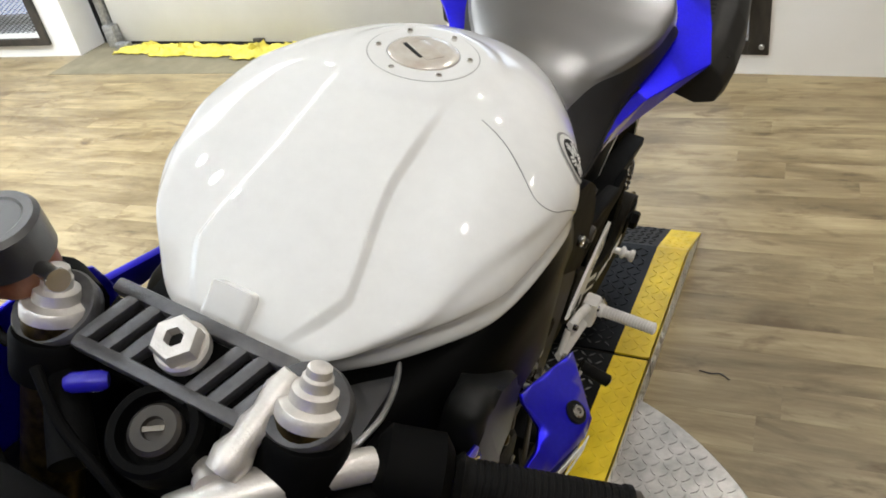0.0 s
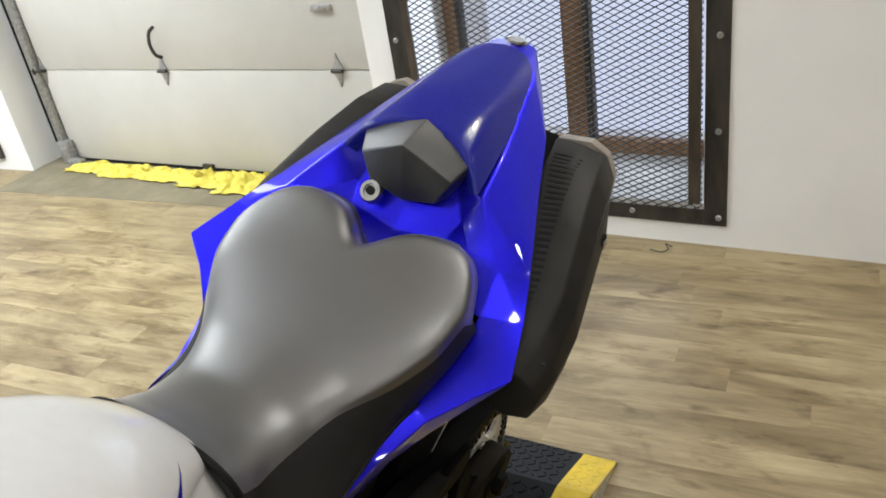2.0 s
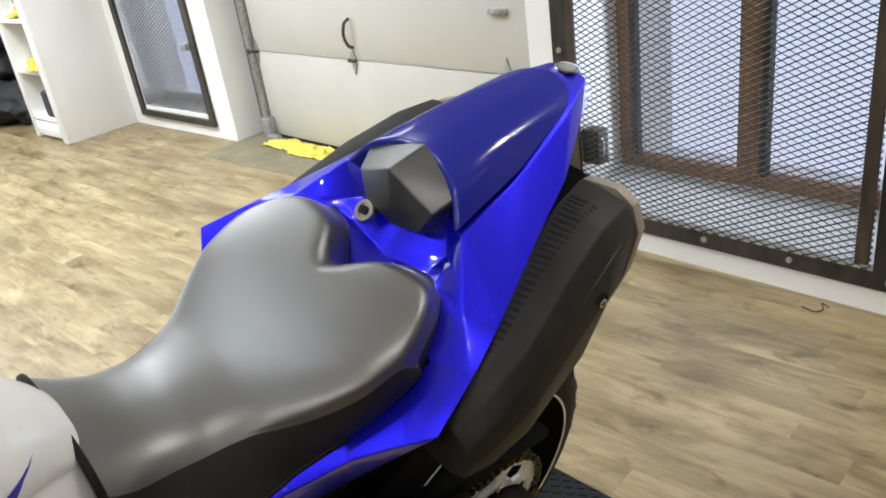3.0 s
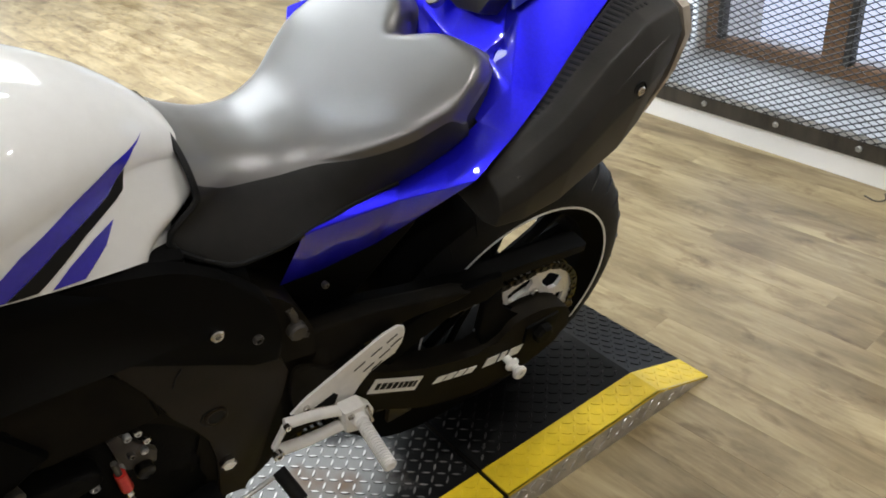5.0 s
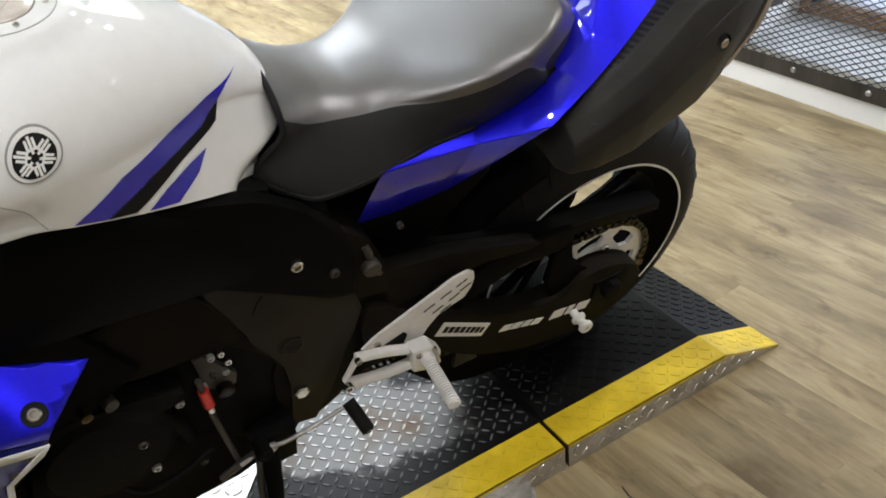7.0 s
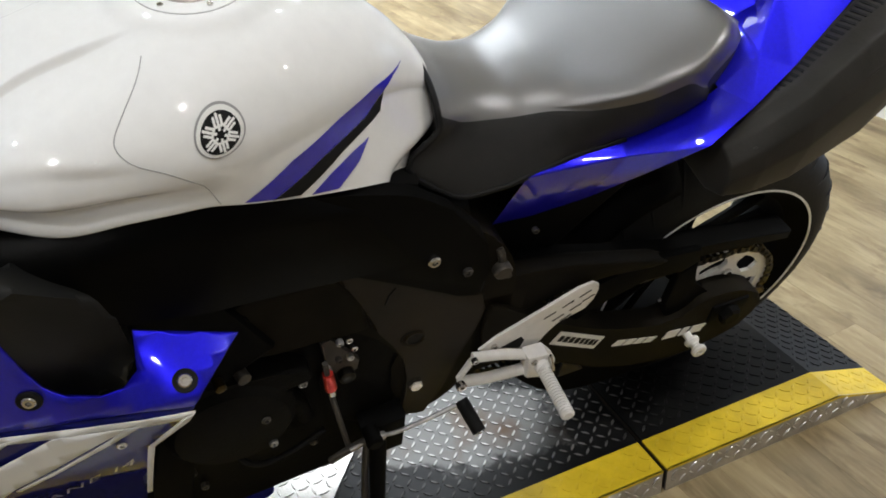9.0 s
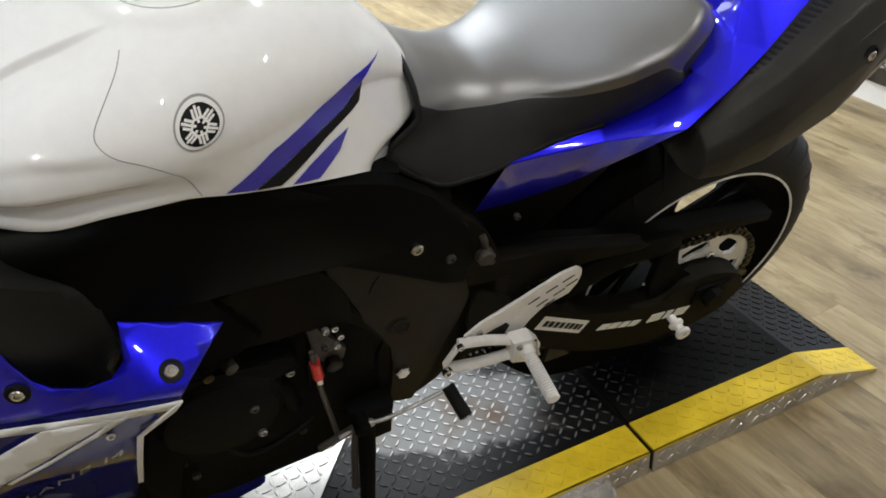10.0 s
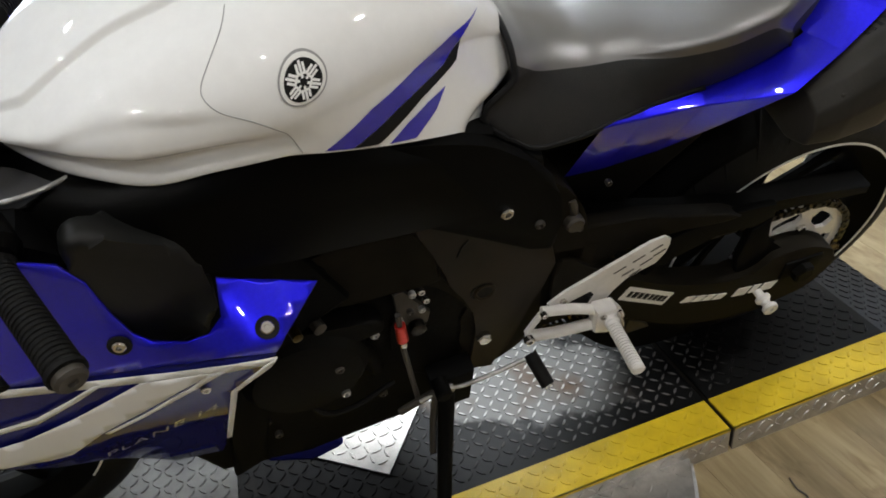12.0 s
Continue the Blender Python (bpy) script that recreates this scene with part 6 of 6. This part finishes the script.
# rearset: hanger plate, heel guard with slots, footpeg
REST = bmesh.new()
add_tube(REST, spline([(0.174, -0.541, 0.080), (0.178, -0.487, 0.072), (0.184, -0.424, 0.074)]), 0.0095, 10, 0.7)
add_tube(REST, spline([(0.176, -0.523, 0.140), (0.180, -0.475, 0.129), (0.184, -0.424, 0.108)]), 0.0085, 10, 0.7)
add_slab(REST, [(-0.438, 0.122), (-0.403, 0.118), (-0.385, 0.092), (-0.388, 0.066), (-0.410, 0.056), (-0.434, 0.066)], 0.172, 0.199, 0.005)
add_tube(REST, [(0.174, -0.541, 0.092), (0.174, -0.522, 0.130)], 0.0065, 8, 0.8)
rs = part("rearset_hanger", REST, M_PEG, bike, "white alloy footrest hanger")
part("heel_guard", slab([(-0.507, 0.134), (-0.480, 0.155), (-0.436, 0.174), (-0.393, 0.194), (-0.350, 0.216), (-0.325, 0.219), (-0.314, 0.210), (-0.312, 0.196), (-0.316, 0.176), (-0.328, 0.157), (-0.355, 0.149), (-0.375, 0.142), (-0.393, 0.122), (-0.409, 0.090), (-0.433, 0.098), (-0.475, 0.118)], 0.160, 0.165, 0.0015), M_PEG, rs, "white slotted heel guard")
for y, z in ((-0.402, 0.1655), (-0.373, 0.180), (-0.346, 0.1935), (-0.386, 0.1525), (-0.358, 0.1665), (-0.338, 0.180), (-0.372, 0.1465)):
    part("slot", slab([(y, z), (y + 0.019, z + 0.0098), (y + 0.0205, z + 0.0072), (y + 0.0015, z - 0.0026)], 0.1652, 0.1656), M_LABEL_B, rs, smooth=False)
part("guard_gap", slab([(-0.470, 0.124), (-0.436, 0.136), (-0.429, 0.126), (-0.436, 0.106)], 0.1652, 0.1656), M_LABEL_B, rs, smooth=False)
for y, z, x in ((-0.540, 0.082, 0.182), (-0.522, 0.141, 0.184), (-0.482, 0.134, 0.166), (-0.427, 0.110, 0.199)):
    hex_bolt("rearset_bolt", (x, y, z), (1, 0, 0), 0.0085 if z < 0.141 and y < -0.5 else 0.0055, rs, M_STEEL)
PEG0, PEG1 = Vector((0.196, -0.413, 0.096)), Vector((0.302, -0.424, 0.112))
pg = bmesh.new()
ax = (PEG1 - PEG0)
prof = [(0, 0.0125), (0.012, 0.0125), (0.014, 0.0105)]
d = 0.018
while d < ax.length - 0.006:
    prof += [(d, 0.0108), (d + 0.0022, 0.0108), (d + 0.0026, 0.0092), (d + 0.0042, 0.0092), (d + 0.0046, 0.0108)]
    d += 0.0052
prof += [(ax.length - 0.003, 0.0105), (ax.length, 0.007)]
add_turned(pg, PEG0, ax, prof, 20)
part("footpeg", pg, M_PEG, rs, "white knurled footpeg")
part("peg_spring", tube([(0.198, -0.400, 0.112), (0.212, -0.398, 0.090)], 0.004, 8), M_STEEL, rs)

# side fairing: blue upper panel round a black scoop, dark blue lower panel with white graphics
def flank(y, z):
    """A place on the left fairing's side, which flares out below the scoop."""
    x = 0.204 + 0.070 * min(max((0.455 - z) / 0.137, 0.0), 1.0) * min(max((y + 1.13) / 0.21, 0.0), 1.0) - 0.05 * step(0.24, 0.10, z) - 0.03 * step(-1.15, -1.4, y)
    return x, y + 0.085 * (x - 0.215), z + 1.36 * (x - 0.215)


def fairing_panel(name, outline, mat, label, lift=0.0, s=1, cell=0.02, thick=0.004, parent=None):
    bm = bmesh.new()
    bm.faces.new([bm.verts.new((0, y, z)) for y, z in outline])
    ys, zs = [p[0] for p in outline], [p[1] for p in outline]
    for axis, lo, hi in ((1, min(ys), max(ys)), (2, min(zs), max(zs))):
        k = lo + cell
        while k < hi:
            co, no = [0, 0, 0], [0, 0, 0]
            co[axis], no[axis] = k, 1
            bmesh.ops.bisect_plane(bm, geom=bm.verts[:] + bm.edges[:] + bm.faces[:], plane_co=co, plane_no=no)
            k += cell
    for v in bm.verts:
        x, y, z = flank(v.co.y, v.co.z)
        v.co = (s * (x + lift), y, z + lift * 0.6)
    ob = part(name, bm, mat, parent or bike, label, angle=50)
    sd = ob.modifiers.new("thickness", "SOLIDIFY")
    sd.thickness, sd.offset = thick, 0
    return ob


UPPER = [(-1.42, 0.58), (-1.20, 0.575), (-1.112, 0.562), (-1.072, 0.540), (-1.057, 0.507), (-1.049, 0.446), (-1.039, 0.409), (-1.024, 0.386), (-0.991, 0.368), (-0.967, 0.371), (-0.949, 0.394), (-0.941, 0.462), (-0.843, 0.408), (-0.908, 0.307), (-0.959, 0.322), (-1.017, 0.337), (-1.099, 0.359), (-1.186, 0.383), (-1.42, 0.450)]
LOWER = [(-1.42, 0.447), (-1.186, 0.380), (-1.078, 0.350), (-0.961, 0.318), (-0.909, 0.303), (-0.923, 0.286), (-0.963, 0.255), (-0.996, 0.133), (-1.010, 0.098), (-1.078, 0.102), (-1.148, 0.164), (-1.206, 0.186), (-1.256, 0.222), (-1.42, 0.27)]
BANDS = [
    [(-1.42, 0.440), (-1.186, 0.380), (-1.136, 0.361), (-1.078, 0.343), (-1.020, 0.326), (-0.961, 0.310), (-0.909, 0.300), (-0.913, 0.291), (-0.926, 0.291), (-0.970, 0.298), (-1.022, 0.313), (-1.106, 0.337), (-1.192, 0.367), (-1.42, 0.425)],
    [(-0.909, 0.298), (-0.918, 0.285), (-0.960, 0.255), (-0.990, 0.140), (-0.997, 0.140), (-0.967, 0.257), (-0.925, 0.290)],
    [(-1.093, 0.337), (-1.125, 0.321), (-1.176, 0.300), (-1.220, 0.301), (-1.42, 0.33), (-1.42, 0.345), (-1.217, 0.310), (-1.175, 0.311), (-1.131, 0.327), (-1.103, 0.340)],
    [(-0.977, 0.303), (-1.013, 0.289), (-1.062, 0.267), (-1.122, 0.243), (-1.170, 0.214), (-1.196, 0.216), (-1.251, 0.230), (-1.42, 0.275), (-1.42, 0.30), (-1.232, 0.274), (-1.200, 0.274), (-1.143, 0.288), (-1.094, 0.306), (-1.053, 0.322)],
    [(-0.965, 0.300), (-1.002, 0.282), (-1.067, 0.254), (-1.116, 0.237), (-1.121, 0.240), (-1.064, 0.261), (-1.005, 0.288), (-0.979, 0.304)]]
for s in (1, -1):
    up = fairing_panel("side_fairing", UPPER, M_BLUE, "glossy blue side fairing", s=s)
    low = fairing_panel("lower_fairing", LOWER, M_NAVY, "dark blue lower fairing with white graphics", -0.003, s=s)
    for k, band_outline in enumerate(BANDS):
        fairing_panel("graphic_band", band_outline, M_LABEL_W, "white graphic band", 0.0040 + 0.0004 * k, s, parent=low, thick=0.001, cell=0.015)
    cu = bpy.data.curves.new("printed_word", "FONT")
    cu.body, cu.size, cu.space_character = "PLANE i4", 1.0, 1.15
    tmp = new("printed_word", cu)
    me = bpy.data.meshes.new_from_object(tmp)
    bpy.data.objects.remove(tmp)
    wide = max(v.co.x for v in me.vertices)
    for v in me.vertices:
        u, h = v.co.x / wide, v.co.y * 0.0175
        v.co = (0, -1.146 + 0.158 * u + 0.35 * h, 0.176 + 0.054 * u + h)
        x, y, z = flank(v.co.y, v.co.z)
        v.co = (s * (x + 0.0042), y, z + 0.0022)
    me.materials.clear()
    me.materials.append(M_GALV)
    word = new("printed_word", me)
    word.parent = low
    for y, z in ((-0.909, 0.352), (-1.055, 0.398)):
        here = Vector(flank(y, z))
        face = (Vector(flank(y + 0.01, z)) - here).cross(Vector(flank(y, z + 0.01)) - here).normalized()
        face = face if face.x > 0 else -face
        face.x *= s
        here.x *= s
        here += face * 0.0025
        ob = part("bolt_recess", turned(here - face * 0.0015, face, [(0, 0.0128), (0.0036, 0.0128), (0.0042, 0.0118), (0.0036, 0.0105)], 24), M_LABEL_B, up)
        hex_bolt("fairing_bolt", here, face, 0.0075, up, M_STEEL)
    lower_x, y, z = flank(-0.992, 0.272)
    hex_bolt("fairing_bolt", (s * (lower_x - 0.001), y, z), (s, 0, 0), 0.006, low, M_STEEL)
    # black scoop pad
    if s > 0:
        part("scoop_pad", slab(smooth_loop([(-1.069, 0.527), (-1.045, 0.550), (-1.001, 0.527), (-0.959, 0.497), (-0.950, 0.440), (-0.952, 0.385), (-0.973, 0.357), (-1.002, 0.349), (-1.034, 0.366), (-1.055, 0.430)], 4), min(s * 0.165, s * 0.204), max(s * 0.165, s * 0.204), 0.014, 4), M_RAIL, bike, "black padded scoop liner")
    top = 0.545 if s > 0 else 0.43
    part("inner_panel", slab([(-1.40, top + 0.035), (-1.10, top), (-1.05, min(top, 0.47)), (-0.86, min(top, 0.43)), (-0.80, 0.30), (-0.95, 0.22), (-1.02, 0.14), (-1.40, 0.25)], min(s * 0.13, s * 0.175), max(s * 0.13, s * 0.175), 0.01), M_BLACK, bike, "black inner fairing panel")
part("fairing_rim", slab([(-1.13, 0.512), (-0.972, 0.474), (-0.972, 0.452), (-1.02, 0.455), (-1.13, 0.492)], -0.216, -0.204, 0.003), M_BLUE, bike, "blue upper edge of the fairing")
part("belly_pan", slab([(-0.985, -0.06), (-0.955, -0.070), (-0.87, -0.120), (-0.84, -0.17), (-0.90, -0.19), (-0.975, -0.14)], -0.13, 0.13, 0.015, 3), M_NAVY, bike, "dark blue belly pan")
part("lower_duct", slab([(-0.973, 0.185), (-0.924, 0.225), (-0.930, 0.110), (-0.962, -0.060), (-1.020, -0.090), (-1.000, 0.048)], -0.15, 0.165, 0.012, 3), M_BLACK, bike, "black lower fairing duct")

# nose fairing, front wheel, forks: mostly hidden ahead
part("nose_fairing", slab([(-1.62, 0.42), (-1.60, 0.52), (-1.45, 0.66), (-1.40, 0.60), (-1.40, 0.30), (-1.50, 0.28)], -0.19, 0.19, 0.04, 3), M_BLUE, bike, "blue nose fairing")
wheel("front_wheel", (0, -1.415, 0), 0.300, 0.12, 0.2195, 0.10, "black front wheel", False)
for s in (1, -1):
    foot, head = Vector((s * 0.103, -1.385, 0.0)), Vector((0.103, -1.160, 0.606)) if s > 0 else Vector((-0.120, -1.176, 0.604))
    f = part("fork_leg", tube([foot, foot.lerp(head, 0.45)], 0.027, 20), M_BLACK, bike, "black fork leg")
    part("fork_tube", tube([foot.lerp(head, 0.42), head], 0.0255, 24), M_GOLD, f, "bronze-gold fork tube")
    axd = (head - foot).normalized()
    cap = part("fork_cap", turned(head, axd, [(-0.004, 0.0265), (0.004, 0.0265), (0.007, 0.0245), (0.009, 0.0180), (0.018, 0.0170), (0.020, 0.0120), (0.028, 0.0115), (0.030, 0.0095), (0.036, 0.0090), (0.038, 0.006)], 28), M_SILVER, f, "silver fork cap with adjuster")
    # bar clamp and bar
    cl = part("bar_clamp", turned(head - axd * 0.055, axd, [(0, 0.033), (0.004, 0.034), (0.034, 0.034), (0.038, 0.032)], 28), M_BLACK, bike, "black clip-on clamp")

# clip-on bars
for s in (1, -1):
    a, b = Vector((s * 0.120, -1.155, 0.553)), Vector((s * 0.340, -1.066, 0.528))
    way = (b - a).normalized()
    bar = part("handlebar", tube([(s * 0.045, -1.250, 0.545), (s * 0.070, -1.227, 0.557), (s * 0.118, -1.184, 0.568), (s * 0.150, -1.150, 0.560)], [0.018, 0.017, 0.0145, 0.013], 18), M_SILVER if s > 0 else M_BLACK, bike, "bare alloy clip-on bar" if s > 0 else "black clip-on bar")
    c = a + way * 0.030
    part("switch_housing", tube([c, c + way * 0.008, c + way * 0.05, c + way * 0.058], [0.022, 0.033, 0.033, 0.022], 16), M_BLACK, bar, "black switch housing")
    add = bmesh.new()
    gp = [(0.0, 0.0165), (0.006, 0.021), (0.010, 0.0175)]
    d = 0.012
    while d < 0.13:
        gp += [(d, 0.0172), (d + 0.003, 0.0172), (d + 0.0035, 0.0162), (d + 0.005, 0.0162)]
        d += 0.0055
    gp += [(0.135, 0.0185), (0.140, 0.0185), (0.141, 0.014)]
    add_turned(add, c + way * 0.06, way, gp, 22)
    part("grip", add, M_GRIP, bar, "black rubber grip")
    part("bar_end", turned(c + way * 0.199, way, [(0, 0.0145), (0.003, 0.0150), (0.008, 0.0150), (0.011, 0.012), (0.011, 0.005), (0.008, 0.004)], 22), M_IRON, bar, "dark metal bar end")
    part("lever", tube(spline([c + Vector((0, -0.045, 0)), c + way * 0.05 + Vector((0, -0.062, 0)), c + way * 0.14 + Vector((0, -0.055, -0.004)), c + way * 0.19 + Vector((0, -0.05, -0.008))]), 0.007, 10, 0.6), M_BLACK, bar)

# top yoke: ribbed grey plate with stem nut, key switch, damper
YT = Matrix.Translation((-0.006, -1.164, 0.600)) @ pose(0, 0, 0, 20, 0, 0)
rings = []
for s in (1, -1):
    rings.append(turned(YT @ Vector((0.105 if s > 0 else -0.116, 0.006 if s > 0 else -0.010, -0.008)), YT.to_3x3() @ Vector((0, 0, 1)), [(0, 0.032), (0.004, 0.034), (0.016, 0.034), (0.019, 0.032), (0.019, 0.027)], 32))
M_YOKE = material("grey_cast_yoke", (0.11, 0.11, 0.115), 0.45, 0.6)
textured(M_YOKE, (0.085, 0.085, 0.09), (0.15, 0.15, 0.155), 40, bump=0.3, bump_scale=300)
yk = bmesh.new()
add_box(yk, (-0.085, -0.018, -0.010), (0.085, 0.022, -0.004), 0.0, YT)
yoke = part("top_yoke", yk, M_BLACK, bike, "grey top yoke with dark pockets")
for lo, hi in (((-0.085, 0.022, -0.006), (0.085, 0.034, 0.010)), ((-0.085, -0.030, -0.006), (0.085, -0.019, 0.010))):
    yk = bmesh.new()
    add_box(yk, lo, hi, 0.003, YT)
    part("cross_bar", yk, M_YOKE, yoke, "grey cast bar")
for x in (-0.072, -0.050, -0.030, 0.030, 0.050, 0.072):
    yk = bmesh.new()
    add_box(yk, (-0.0055, -0.029, -0.006), (0.0055, 0.029, 0.009), 0.0025, YT @ pose(x, 0.002, 0, 0, 0, -22))
    part("rib", yk, M_YOKE, yoke, "grey cast rib")
for ring in rings:
    part("fork_clamp", ring, M_YOKE, yoke)
up = YT.to_3x3() @ Vector((0, 0, 1))
sn = part("stem_nut", turned(YT @ Vector((0, 0.004, 0.008)), up, [(0, 0.021), (0.008, 0.021), (0.010, 0.019)], 28), M_SILVER, yoke, "silver hexagon stem nut")
part("stem_hexagon", turned(YT @ Vector((0, 0.004, 0.019)), up, [(0, 0.0195), (0.010, 0.0195), (0.013, 0.0175), (0.013, 0.008), (0.004, 0.007)], 6), M_SILVER, sn)
part("stem_hole", turned(YT @ Vector((0, 0.004, 0.0225)), up, [(0, 0.0068), (0.001, 0.0068)], 16), M_LABEL_B, sn)
key = part("ignition_switch", turned(YT @ Vector((0.014, -0.055, -0.022)), up, [(0, 0.036), (0.026, 0.036), (0.030, 0.033), (0.030, 0.027), (0.018, 0.025)], 36), M_BLACK, yoke, "black ignition switch surround")
part("key_barrel", turned(YT @ Vector((0.014, -0.055, -0.006)), up, [(0, 0.020), (0.010, 0.020), (0.013, 0.017), (0.013, 0.009), (0.009, 0.008)], 30), M_IRON, key)
part("key_slot", box((-0.008, -0.002, 0), (0.008, 0.002, 0.002), 0, YT @ Matrix.Translation((0.014, -0.055, 0.0045)) @ pose(0, 0, 0, 0, 0, 30)), M_STEEL, key)
# brake fluid pot on a stalk, bolts, hoses
pot = part("fluid_reservoir", turned((-0.156, -1.168, 0.615), (-0.1, -0.15, 1), [(0, 0.026), (0.004, 0.029), (0.040, 0.031), (0.042, 0.034), (0.056, 0.034), (0.060, 0.030), (0.060, 0.012)], 32), M_ORANGE, bike, "brake fluid pot with amber fluid")
part("reservoir_lid", turned((-0.160, -1.174, 0.654), (-0.1, -0.15, 1), [(-0.014, 0.0345), (0.018, 0.0345), (0.022, 0.031), (0.022, 0.024), (0.0205, 0.022), (0.0205, 0.001)], 32), M_PAD, pot, "black screw lid")
part("pot_screw", turned((-0.118, -1.178, 0.648), (1, -0.3, 0.3), [(0, 0.007), (0.02, 0.007), (0.024, 0.009), (0.028, 0.009)], 14), M_STEEL, pot)
part("blue_adjuster", tube([(-0.077, -1.216, 0.581), (-0.073, -1.213, 0.582), (-0.055, -1.202, 0.584), (-0.051, -1.199, 0.584)], [0.006, 0.0085, 0.0085, 0.006], 18), M_STRIPE_B, bike, "blue anodised adjuster")
for k, pts in enumerate(([(-0.10, -1.22, 0.59), (-0.06, -1.24, 0.57), (0.0, -1.255, 0.55), (0.06, -1.27, 0.50), (0.10, -1.30, 0.42)], [(0.105, -1.025, 0.548), (0.113, -1.040, 0.550), (0.125, -1.069, 0.550), (0.131, -1.103, 0.550), (0.127, -1.131, 0.548), (0.115, -1.16, 0.53)], [(-0.16, -1.24, 0.56), (-0.10, -1.27, 0.53), (-0.02, -1.29, 0.50), (0.02, -1.33, 0.42)])):
    part("hose", tube(spline(pts), 0.0045 if k != 1 else 0.0028, 10), M_BLACK if k != 1 else M_GALV, bike, "thin control hose")
part("clamp_bolt", turned((0.030, -1.205, 0.560), (0.7, -0.5, 0.2), [(0, 0.007), (0.03, 0.007), (0.032, 0.010), (0.040, 0.010)], 14), M_SILVER, yoke)
part("damper", tube([(0.080, -1.148, 0.620), (0.077, -1.160, 0.612), (0.074, -1.176, 0.602), (0.073, -1.186, 0.597), (0.071, -1.196, 0.592), (0.069, -1.208, 0.585), (0.067, -1.219, 0.578)], [0.008, 0.012, 0.0095, 0.013, 0.011, 0.016, 0.013], 14), M_SILVER, yoke, "silver steering damper body")
part("duct_cover", slab(smooth_loop([(-1.165, 0.536), (-1.10, 0.548), (-1.03, 0.545), (-1.02, 0.520), (-1.10, 0.510), (-1.165, 0.515)], 4), 0.02, 0.124, 0.006), M_DUCT, bike, "smooth dark grey duct cover")
part("airbox_cover", slab([(-1.16, 0.52), (-1.06, 0.545), (-1.06, 0.46), (-1.20, 0.44)], -0.13, 0.13, 0.012), M_BLACK, bike)
part("dash_panel", box((-0.10, -1.40, 0.50), (0.10, -1.27, 0.56), 0.02), M_BLACK, bike, "black instrument housing")


# ---- floor planks, last ----
def planks():
    rng = random.Random(11)
    floor = bpy.data.objects["floor"]
    PW, PL = 0.0975, 1.22
    me = mesh_from(box((-PL / 2 + 0.0002, -PW / 2 + 0.0001, -0.0055), (PL / 2 - 0.0002, PW / 2 - 0.0001, 0.0), 0.0003, seg=1), "plank", M_PLANK, False)
    rows = int((1.62 + 2.0) / PW)
    for r in range(rows + 1):
        y = 1.615 + PW / 2 - PW * r
        x = -7.2 + rng.random() * PL
        while x < 2.4:
            if y > -1.35 or x > -2:
                ob = new("plank", me)
                ob.parent = floor
                ob.location = (x, y, 0)
            x += PL
    return floor


planks()


# the rest of the floor, and the bays that run up to the recessed walls
def floor_rest():
    bm = bmesh.new()
    for x0, x1, y0, y1 in ((-9.5, DX0 - 0.06, 1.615, YL), (-9.5, 6.5, -7.5, 1.6)):
        y = y0
        while y < y1 - 0.001:
            h = min(0.0975, y1 - y)
            add_box(bm, (x0, y + 0.0005, -0.0057), (x1, y + h - 0.0005, -0.0004))
            y += h
    ob = part("plank_run", bm, M_PLANK, bpy.data.objects["floor"], smooth=False)
    return tagged(ob, kind="stuff")


floor_rest()
